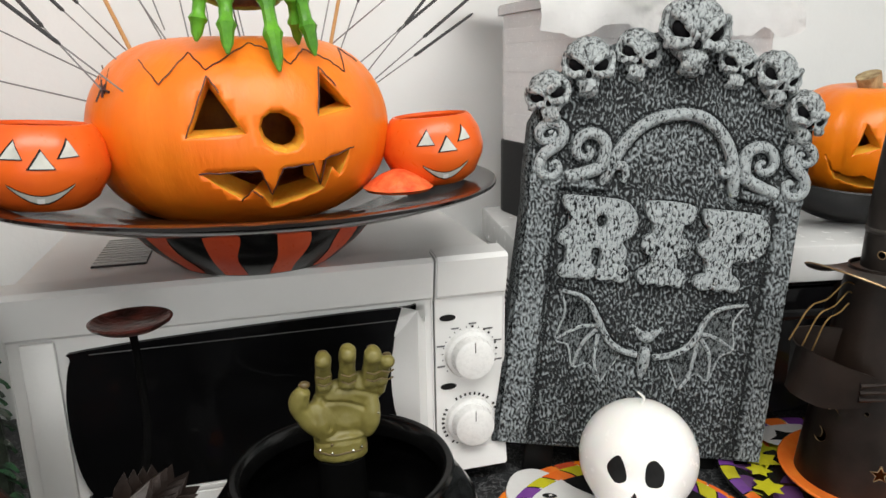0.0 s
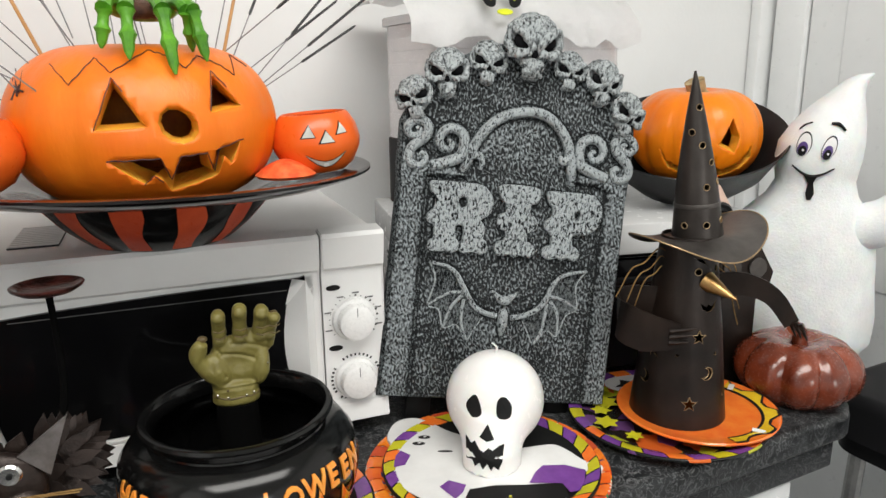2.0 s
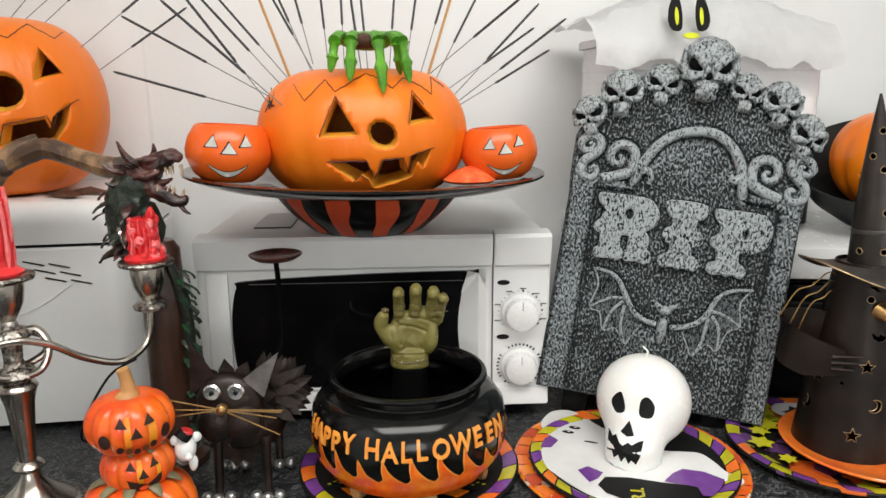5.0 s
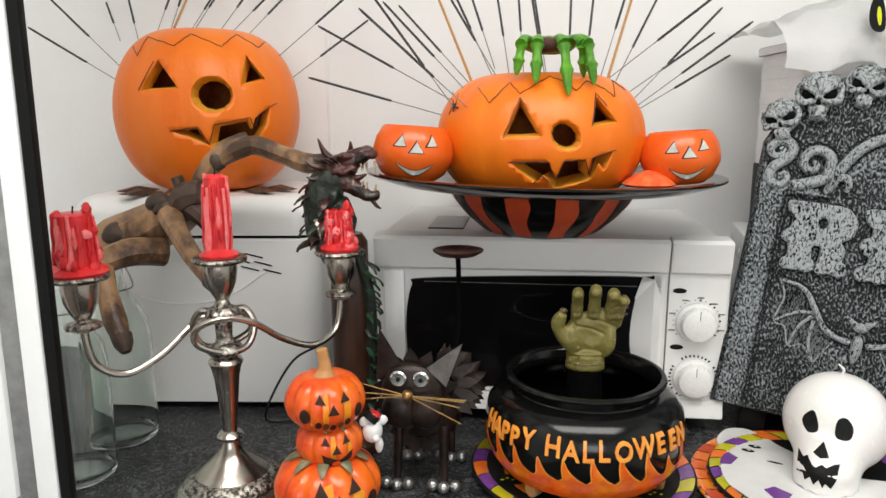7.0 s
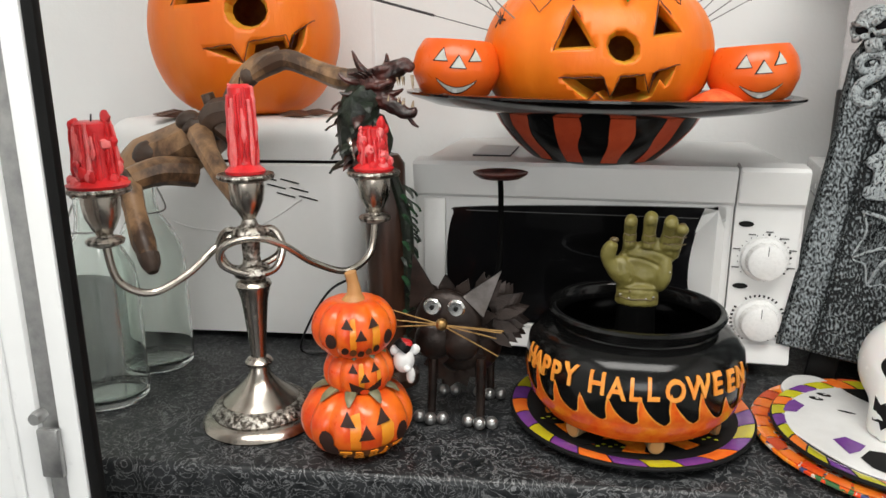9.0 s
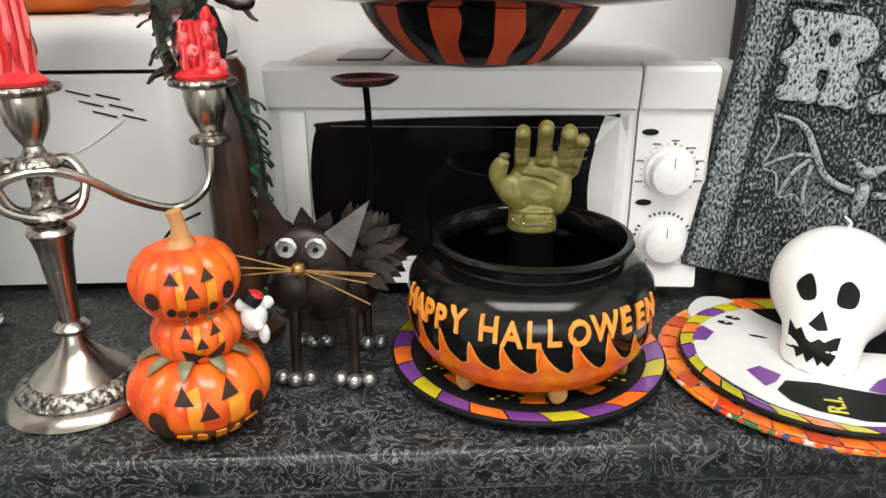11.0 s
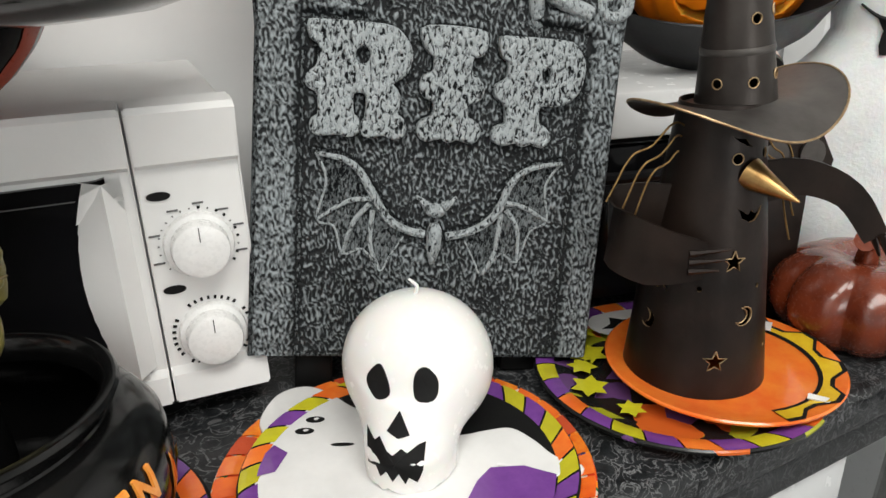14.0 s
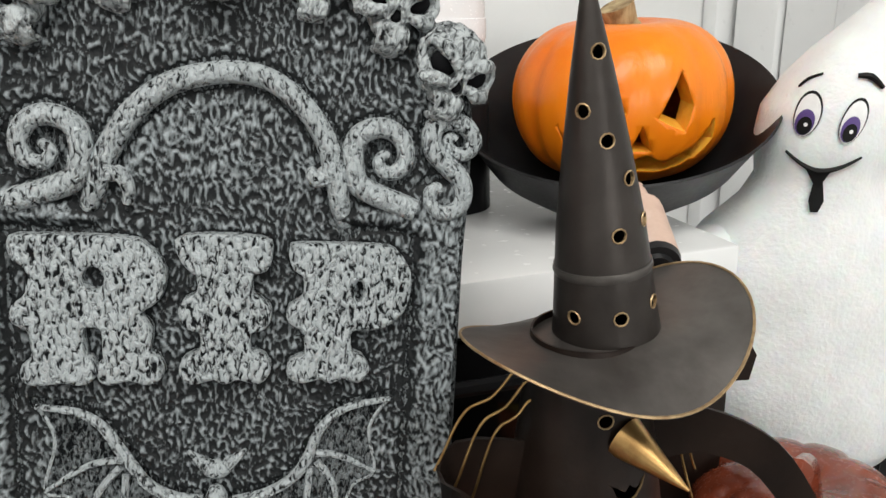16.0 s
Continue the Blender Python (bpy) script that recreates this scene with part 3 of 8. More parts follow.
part("indicator", lathe([(0, 0), (0.005, 0), (0.005, 0.003), (0, 0.003)], 14), TEAL, wm, "green indicator", at=pose(0.19, -0.0085, 0.788, 90))
part("door", lathe([(0, 0), (0.16, 0), (0.165, 0.012), (0.13, 0.02), (0, 0.012)], 40), GLASSBLK, wm, "round dark glass door", at=pose(0, -0.0015, 0.45, 90))
base = thing("base_cabinet", pose(-0.45, 0.4, 0.0), "white base cabinet under the worktop", "cabinet")
part("body", box(-0.6, 0.64, 0.0, 0.56, 0.1, 0.817, 0.003), WHITE2, base)
part("plinth", box(-0.6, 0.64, 0.05, 0.5, 0.0, 0.098), WHITE2, base)
for x0, x1 in ((-0.59, 0.01), (0.02, 0.63)):
    d = part("door", box(x0, x1, -0.02, -0.001, 0.11, 0.81, 0.003), WHITE2, base)
    part("handle", tube(curve_points([(x1 - 0.05, -0.0215, 0.62), (x1 - 0.05, -0.045, 0.64), (x1 - 0.05, -0.045, 0.74), (x1 - 0.05, -0.0215, 0.76)]), 0.005), STEEL, d)

# plastic door frame whose lock side stands before the worktop's left end
ol = thing("door_frame", pose(-0.3445, 0.30, 0.0), "white plastic door frame post with lock keeps and black seal", "door frame", kind="structure")
part("post", box(-0.2, -0.047, 0.0, 0.05, 0.0, 2.06, 0.003), UPVC, ol)
part("edge_strip", box(-0.029, -0.0105, 0.0, 0.012, 0.0, 2.06, 0.002), UPVC, ol)
part("lock_channel", box(-0.0465, -0.0295, 0.005, 0.012, 0.0, 2.06), STEEL, ol, "grey metal locking channel")
part("seal", box(-0.01, 0.0, 0.001, 0.011, 0.0, 2.06, 0.002), RUBBER, ol, "black rubber seal")
part("glazing_bead", box(-0.075, -0.066, -0.004, -0.0005, 0.15, 1.95, 0.001), UPVC, ol)
for z in (0.93, 1.36):
    kp = part("keep", box(-0.045, -0.026, -0.007, -0.0005, z, z + 0.045, 0.002), STEEL, ol, "zinc lock keep")
    part("roller", lathe([(0, -0.006), (0.005, -0.006), (0.006, 0), (0.005, 0.006), (0, 0.006)], 14), STEEL, kp, at=pose(-0.036, -0.012, z + 0.06, 90))

# ---- microwave ----
mw = thing("microwave_oven", pose(-0.118, 0.660, 0.9, 0, 0, -5.5), "white microwave oven with black glass door and two dials", "microwave oven")
MW0 = 0.02
part("body", box(-0.004, 0.448, 0.03, 0.335, MW0 + 0.004, 0.252, 0.004), WHITE, mw)
# sloping top and bottom lips across door and panel, in two pieces split at the panel joint
for x0, x1, nm in ((-0.006, 0.3735, "door"), (0.3755, 0.45, "control_panel")):
    prof = [(0.028, 0.258), (0.004, 0.2555), (0.0, 0.251), (0.006, 0.214), (0.012, 0.21), (0.012, 0.048), (0.004, 0.044), (0.0, 0.022), (0.006, 0.0185), (0.028, 0.0185)]
    b = bmesh.new()
    A = [b.verts.new((x0, y, z)) for y, z in prof]
    B = [b.verts.new((x1, y, z)) for y, z in prof]
    b.faces.new(A)
    b.faces.new(B[::-1])
    for i in range(len(prof)):
        j = (i + 1) % len(prof)
        b.faces.new((A[i], B[i], B[j], A[j]))
    bmesh.ops.bevel(b, geom=[e for e in b.edges if abs(e.verts[0].co.x - e.verts[1].co.x) < 1e-6], offset=0.0015, segments=2, affect="EDGES")
    ob = part(nm, b, WHITE, mw)
    if nm == "door":
        mdoor = ob
    else:
        mpanel = ob
glass = [(p.x, p.y) for p in curve_points([(0.046, 0.058, 0), (0.054, 0.052, 0), (0.2, 0.052, 0), (0.344, 0.052, 0), (0.349, 0.057, 0), (0.349, 0.13, 0), (0.349, 0.201, 0), (0.345, 0.2065, 0), (0.2, 0.2045, 0), (0.056, 0.198, 0), (0.044, 0.19, 0), (0.037, 0.16, 0), (0.0355, 0.125, 0), (0.038, 0.085, 0)], 4, True)]
part("glass", prism(glass, 0.007, 0.0118), GLASSBLK, mdoor, "black glossy glass")
part("frame", box(0.006, 0.034, 0.0055, 0.0118, 0.045, 0.209, 0.002), WHITE, mdoor)
part("bottom_rail", box(0.012, 0.36, 0.0045, 0.0118, 0.0445, 0.0505, 0.0015), WHITE, mdoor)
# reflection painted on the glass as a thin grey strip
part("painted_reflection", box(0.06, 0.335, 0.0061, 0.0067, 0.194, 0.1948), GREYMARK, mdoor)
hb = bmesh.new()
hp = [(0.338 - 0.017 * math.sin(math.pi * i / 12), 0.052 + 0.155 * i / 12) for i in range(13)]
hr = [(0.366, 0.052 + 0.155 * i / 12) for i in range(13)]
for (xa, za), (xb, zb), (xc, zc), (xd, zd) in zip(hp, hp[1:], hr[1:], hr):
    k = 0.016
    q = [hb.verts.new((xa, 0.0118 - 0.001, za)), hb.verts.new((xb, 0.0118 - 0.001, zb)), hb.verts.new((xc - 0.012, -0.006, zc)), hb.verts.new((xd - 0.012, -0.006, zd)), hb.verts.new((xc, 0.0118, zc)), hb.verts.new((xd, 0.0118, zd))]
    hb.faces.new(q[:4])
    hb.faces.new((q[3], q[2], q[4], q[5]))
bmesh.ops.remove_doubles(hb, verts=hb.verts, dist=0.0004)
bmesh.ops.holes_fill(hb, edges=hb.edges, sides=0)
part("handle", hb, WHITE, mdoor, "white vertical pull handle")
for zc, nm in ((0.148, "upper"), (0.073, "lower")):
    kb = part("knob", lathe([(0, 0.0205), (0.0185, 0.0205), (0.0205, 0.0195), (0.0212, 0.0175), (0.0218, 0.0075), (0.0252, 0.006), (0.026, 0.0045), (0.0262, 0.0), (0, 0)], 48), KNOB, mpanel, at=pose(0.412, 0.0118, zc, 90))
    part("pointer", box(-0.0004, 0.0004, 0.008, 0.019, 0.0206, 0.0211), GREYMARK, kb, "fine grey pointer line")
    part("logo", prism(oval(0.389, zc + 0.041, 0.0085, 0.0034), 0.0108, 0.0116), INK, mpanel, "dark oval badge")
    n = 20 if nm == "upper" else 34
    for i in range(n):
        a = radians(215 - 250 * i / (n - 1)) if nm == "upper" else radians(120 - 330 * i / (n - 1))
        if nm == "lower" and (i % 9 == 8 or 11 < i < 15):
            continue
        dark = (i > n * 0.45 and i % 3 != 2) if nm == "upper" else True
        r0, w, h = 0.0288, (0.001 if dark else 0.0005), (0.0014 if dark else 0.0009)
        part("tick", box(-w, w, 0.0, 0.0006, -h / 2, h * (1.6 if nm == "lower" else 1)), INK if dark else GREYMARK, mpanel, at=pose(0.412 + r0 * math.cos(a), 0.0109, zc + r0 * math.sin(a), 0, -math.degrees(a) + 90))
    if nm == "upper":
        for a in (200, 160, 118, 84, 50, 20, -18):
            part("marking", box(-0.004, 0.004, 0, 0.0006, -0.0007, 0.0007), GREYMARK, mpanel, at=pose(0.412 + 0.0325 * math.cos(radians(a)), 0.0109, zc + 0.0325 * math.sin(radians(a))))
vent = part("vent", box(0.055, 0.105, 0.085, 0.2, 0.2521, 0.2535), VENT, mw, "dark vent in the top")
for i in range(11):
    part("slat", box(0.055, 0.105, 0.087 + 0.0105 * i, 0.092 + 0.0105 * i, 0.2537, 0.2552, 0.0006), WHITE, vent)
for x in (0.04, 0.41):
    for y in (0.06, 0.29):
        part("foot", lathe([(0, 0.0), (0.014, 0.0), (0.016, 0.0235), (0, 0.0235)], 18), RUBBER, mw, at=pose(x, y, 0))

# ---- witch's-hat platter on the microwave ----
MWTOP = 1.1522
PC = (0.098, 0.705)
pl = thing("hat_platter", pose(PC[0], PC[1], MWTOP + 0.0012, 0, 1.0), "glossy black ceramic platter with striped bowl base", "platter")
RIMZ = 0.0765
bowl = [(0, 0.0), (0.062, 0.0), (0.075, 0.004), (0.1, 0.025), (0.116, 0.044), (0.1245, 0.0595)]
part("bowl", lathe(bowl + [(0.118, 0.0575), (0.09, 0.034), (0.06, 0.012), (0, 0.012)], 72), BLKGLAZE, pl)
part("brim", lathe([(0.125, 0.0592), (0.16, 0.0618), (0.2, 0.0675), (0.228, RIMZ), (0.2335, RIMZ + 0.003), (0.2335, RIMZ + 0.0055), (0.228, RIMZ + 0.0065), (0.2, 0.0725), (0.15, 0.0665), (0.126, 0.0635), (0.1, 0.05), (0.07, 0.042), (0, 0.04)], 96), BRIMGLAZE, pl)


def on_bowl(a, z):
    r = float(np.interp(z, [p[1] for p in bowl[2:]], [p[0] for p in bowl[2:]])) + 0.0006
    return Vector((r * math.cos(a), r * math.sin(a), z))


for i in range(12):
    a0 = 2 * math.pi * (i + 0.3) / 12
    w = math.pi / 12
    b = bmesh.new()
    N = 9
    rows = []
    for k in range(N + 1):
        z = 0.005 + 0.0535 * k / N
        sway = 0.018 * math.sin(k * 0.7 + i * 1.9)
        ww = w * (0.92 + 0.08 * math.sin(k * 0.9 + i))
        rows.append([b.verts.new(on_bowl(a0 + sway + ww * (j / 4 - 0.5), z)) for j in range(5)])
    for A, B in zip(rows, rows[1:]):
        for j in range(4):
            b.faces.new((A[j], A[j + 1], B[j + 1], B[j]))
    part("stripe", b, STRIPE, pl, "terracotta red glazed stripe")

# ---- carved pumpkins ----


def pumpkin_bm(rx, ry, rz, ribs, deep, thick, nu=96, nv=40, top=0.16, bottom=0.1, power=0.8, seed=0.0):
    """A ribbed shell with a dimple at top and bottom; thick = 0 gives a solid skin."""
    bm = bmesh.new()

    def sheet(k, flip):
        rows = []
        for j in range(1, nv):
            ph = math.pi * (j / nv - 0.5)
            row = []
            for i in range(nu):
                th = 2 * math.pi * i / nu
                c = math.cos(ph) ** power
                groove = abs(math.sin(ribs * th / 2 + 0.35 * math.sin(3 * th + seed)))
                f = 1 - deep * (1 - groove) ** 2 * (c ** 0.6) + 0.012 * noise.noise(Vector((math.cos(th) * 1.4, math.sin(th) * 1.4, ph + seed)))
                z = math.sin(ph) * rz
                z -= top * rz * math.exp(-(c / 0.34) ** 2) if ph > 0 else -bottom * rz * math.exp(-(c / 0.34) ** 2)
                row.append(bm.verts.new(((rx - k) * c * f * math.cos(th), (ry - k) * c * f * math.sin(th), z * (rz - k) / rz)))
            rows.append(row)
        lo = bm.verts.new((0, 0, (-rz + bottom * rz) * (rz - k) / rz))
        hi = bm.verts.new((0, 0, (rz - top * rz) * (rz - k) / rz))
        for A, B in zip(rows, rows[1:]):
            for i in range(nu):
                j = (i + 1) % nu
                q = (A[i], A[j], B[j], B[i])
                f = bm.faces.new(q[::-1] if flip else q)
                f.material_index = 1 if flip else 0
        for i in range(nu):
            j = (i + 1) % nu
            f = bm.faces.new((lo, rows[0][i], rows[0][j]) if flip else (lo, rows[0][j], rows[0][i]))
            f.material_index = 1 if flip else 0
            f = bm.faces.new((hi, rows[-1][j], rows[-1][i]) if flip else (hi, rows[-1][i], rows[-1][j]))
            f.material_index = 1 if flip else 0

    sheet(0.0, False)
    if thick:
        sheet(thick, True)
    return bm


def shell_part(name, bm, mats, parent, label=""):
    """Like part(), but keeps the inner sheet facing inwards."""
    for f in bm.faces:
        f.smooth = True
    me = bpy.data.meshes.new(name)
    bm.to_mesh(me)
    bm.free()
    for m in mats:
        me.materials.append(m)
    ob = new(name, me)
    ob.parent = parent
    if label:
        ob["label"] = label
    return ob


def carved_pumpkin(name, m, rx, ry, rz, ribs, deep, thick, faces, mats, label, power=0.8, top=0.16, seed=0.0):
    t = thing(name, m, label, "pumpkin")
    skin = shell_part("shell", pumpkin_bm(rx, ry, rz, ribs, deep, thick, power=power, top=top, seed=seed), mats[:2], t)
    bpy.context.view_layer.update()
    cuts = [(prism([(x * rx, z * rz) for x, z in f], -ry * 1.3, -ry * 0.35, taper=(1.33, 0.46)), mats[2]) for f in faces]
    carve(skin, cuts)
    return t


FACE_A = [
    [(-0.21, 0.57), (-0.35, 0.03), (-0.03, 0.06)],
    [(0.435, 0.63), (0.40, 0.17), (0.66, 0.22)],
    oval(0.18, 0.06, 0.125, 0.2, 11, 0.2),
    [(-0.30, -0.30), (0.04, -0.29), (0.10, -0.54), (0.17, -0.285), (0.35, -0.26), (0.395, -0.48), (0.43, -0.23), (0.66, -0.12), (0.585, -0.42), (0.51, -0.31), (0.466, -0.56), (0.08, -0.72), (0.045, -0.566), (-0.01, -0.48), (-0.09, -0.60)],
]
RZA = 0.0865
PAZ = MWTOP + 0.042 + RZA
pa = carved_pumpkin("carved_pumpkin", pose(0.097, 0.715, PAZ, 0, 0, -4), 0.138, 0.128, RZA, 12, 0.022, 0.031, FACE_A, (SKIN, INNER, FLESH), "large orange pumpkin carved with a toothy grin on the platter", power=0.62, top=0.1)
FACE_B = [
    [(-0.36, 0.58), (-0.56, 0.21), (-0.17, 0.25)],
    [(0.47, 0.67), (0.42, 0.27), (0.7, 0.34)],
    oval(0.16, 0.18, 0.2, 0.2, 13, 0.4),
    [(-0.25, -0.22), (0.0, -0.18), (0.1, -0.37), (0.16, -0.16), (0.5, -0.08), (0.54, -0.2), (0.58, -0.06), (0.8, 0.12), (0.72, -0.16), (0.6, -0.36), (0.2, -0.48), (0.12, -0.38)],
]
PB = (-0.383, 0.815, 1.316)
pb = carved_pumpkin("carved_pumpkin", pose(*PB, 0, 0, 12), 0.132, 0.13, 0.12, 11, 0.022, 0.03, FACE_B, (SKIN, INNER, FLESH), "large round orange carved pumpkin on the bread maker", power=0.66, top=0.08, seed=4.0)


def surface(rx, ry, rz, power):
    def put(x, z, lift=0.0008):
        s = max(-0.999, min(0.999, z / rz))
        c = (1 - s * s) ** (power / 2)
        xx = max(-0.999, min(0.999, x / (rx * c + 1e-6)))
        return Vector((x, -(ry * c) * math.sqrt(1 - xx * xx) - lift, z))
    return put


ZIG_A = [(-0.84, 0.68), (-0.79, 0.42), (-0.76, 0.7)], [(-0.58, 0.72), (-0.47, 0.5), (-0.30, 0.78), (-0.21, 0.62), (0.04, 0.86), (0.15, 0.8), (0.27, 0.66), (0.36, 0.8), (0.51, 0.7), (0.61, 0.58), (0.62, 0.82), (0.76, 0.66)], FACE_A[0][1:2] + FACE_A[0][:1] + [(-0.14, 0.4)], [(0.40, 0.2), (0.435, 0.63), (0.55, 0.42)], FACE_A[3][:8], FACE_A[3][12:15]
ZIG_B = [(-0.66, 0.72), (-0.58, 0.6), (-0.5, 0.82), (-0.2, 0.7), (-0.05, 0.84), (0.25, 0.7), (0.38, 0.86), (0.6, 0.72), (0.66, 0.82)], [(-0.56, 0.22), (-0.36, 0.6)], [(-0.27, -0.22), (0.0, -0.17), (0.1, -0.36), (0.16, -0.15), (0.5, -0.07), (0.54, -0.2), (0.58, -0.05), (0.8, 0.12)]
for own, (rx, ry, rz, pw), lines in ((pa, (0.138, 0.128, RZA, 0.62), ZIG_A), (pb, (0.132, 0.13, 0.12, 0.66), ZIG_B)):
    put = surface(rx, ry, rz, pw)
    for zig in lines:
        pts = []
        for (xa, za), (xb, zb) in zip(zig, zig[1:]):
            pts += [put((xa + (xb - xa) * k / 6) * rx * 1.01, (za + (zb - za) * k / 6) * rz * 1.01 + 0.0006 * math.sin(k * 2.1), 0.0003) for k in range(6)]
        part("pen_line", tube(pts, 0.0006, 5), MARKER, own, "dark marker line")
put = surface(0.138, 0.128, RZA, 0.62)
for k in range(3):
    part("pen_line", tube([put(-0.117 + 0.004 * k, 0.05 - 0.003 * k), put(-0.113 + 0.001 * k, 0.04), put(-0.118 + 0.006 * k, 0.03 + 0.004 * k)], 0.0011, 5), MARKER, pa)

# sparklers and skewers stuck in the pumpkins
spk = thing("sparkler", pose(0, 0, -5), "thin grey sparkler stuck in a pumpkin", "sparkler", "sparklers in the pumpkins")
part("wire", tube([(0, 0, -0.015), (0, 0, 0.09), (0, 0, 0.2)], 0.0007, 6), WIRE, spk)
part("coating", tube([(0, 0, 0.075), (0, 0, 0.078), (0, 0, 0.196), (0, 0, 0.202)], [0.0008, 0.0017, 0.0017, 0.001], 7), COATING, spk, "dark grey coated tip")
skw = thing("skewer", pose(0, 0, -5), "pale bamboo skewer stuck in a pumpkin", "skewer", "skewers in the pumpkins")
part("shaft", tube([(0, 0, -0.02), (0, 0, 0.18), (0, 0, 0.2)], [0.0019, 0.0019, 0.0016], 7), SKEWER, skw)


def stick(kind, c, base_xz, tip_xz, dy, rxyz, power):
    bx, bz = base_xz
    s = max(-0.98, min(0.98, bz / rxyz[2]))
    cc = (1 - s * s) ** (power / 2)
    xx = max(-0.97, min(0.97, bx / (rxyz[0] * cc)))
    by = -rxyz[1] * cc * math.sqrt(1 - xx * xx) * dy[0]
    p = Vector((c[0] + bx, c[1] + by, c[2] + bz))
    d = Vector((tip_xz[0] - bx, dy[1], tip_xz[1] - bz)).normalized()
    m = Matrix.Translation(p) @ d.to_track_quat("Z", "Y").to_matrix().to_4x4()
    return copy_thing(kind, m)


U = 0.00053
for bx, by, tx, ty, dy0, dy1 in ((390, 278, 38, 180, 0.25, 0.05), (385, 228, 75, 55, 0.2, 0.05), (430, 278, 225, 0, 0.7, 0.02), (475, 285, 160, 0, 0.8, 0.03), (450, 225, 235, -10, 0.5, 0.1), (520, 190, 420, 0, 0.5, 0.1), (512, 150, 475, 0, 0.2, 0.1),
                                 (553, 168, 540, 0, -0.2, 0.1), (592, 168, 592, 0, -0.3, 0.08), (650, 168, 650, 0, -0.4, 0.12), (705, 168, 735, -10, -0.3, 0.1), (745, 168, 790, 0, -0.2, 0.1), (780, 180, 850, 0, 0.2, 0.06),
                                 (870, 255, 1232, 5, 0.4, 0.06), (862, 240, 1120, 0, 0.2, 0.08), (850, 225, 1105, 70, 0.0, 0.1), (880, 265, 1222, 92, -0.2, 0.12), (800, 190, 862, 135, 0.1, -0.02), (820, 200, 950, 0, -0.2, 0.1), (630, 225, 612, 0, 0.75, 0.1), (505, 168, 400, -80, -0.3, 0.1), (455, 200, 300, 20, -0.2, 0.1)):
    stick(spk, (0.097, 0.715, PAZ + 0.006), ((bx - 634) * U, (320 - by) * U * 1.02), ((tx - 634) * U, (320 - ty) * U), (dy0, dy1), (0.138, 0.128, RZA), 0.62)
for bx, by, tx, ty in ((455, 182, 385, 0), (800, 180, 880, -10)):
    stick(skw, (0.097, 0.715, PAZ + 0.006), ((bx - 634) * U, (320 - by) * U), ((tx - 634) * U, (320 - ty) * U), (0.1, 0.08), (0.138, 0.128, RZA), 0.62)
V = 0.00057
for bx, by, tx, ty, dy0, dy1 in ((400, 200, 165, 78, 0.3, 0.05), (388, 155, 200, 0, 0.2, 0.05), (440, 105, 345, -20, 0.1, 0.1), (380, 80, 280, 0, -0.4, 0.1), (488, 66, 455, -40, 0.1, 0.1), (515, 66, 490, -60, -0.3, 0.1), (590, 58, 585, -40, 0.1, 0.1), (655, 58, 662, -40, 0, 0.1), (685, 66, 715, -30, 0.1, 0.1), (725, 75, 755, -20, 0.2, 0.1), (800, 130, 930, 0, 0.3, 0.05), (815, 190, 945, 60, -0.2, 0.1), (565, 60, 560, -40, -0.4, 0.1)):
    stick(spk, PB, ((bx - 607) * V, (268 - by) * V), ((tx - 607) * V, (268 - ty) * V), (dy0, dy1), (0.132, 0.13, 0.12), 0.66)
stick(skw, PB, ((530 - 607) * V, (268 - 62) * V), ((515 - 607) * V, (268 + 60) * V), (0.1, 0.1), (0.132, 0.13, 0.12), 0.66)
for kind in (spk, skw):
    for o in list(kind.children):
        bpy.data.objects.remove(o)
    bpy.data.objects.remove(kind)


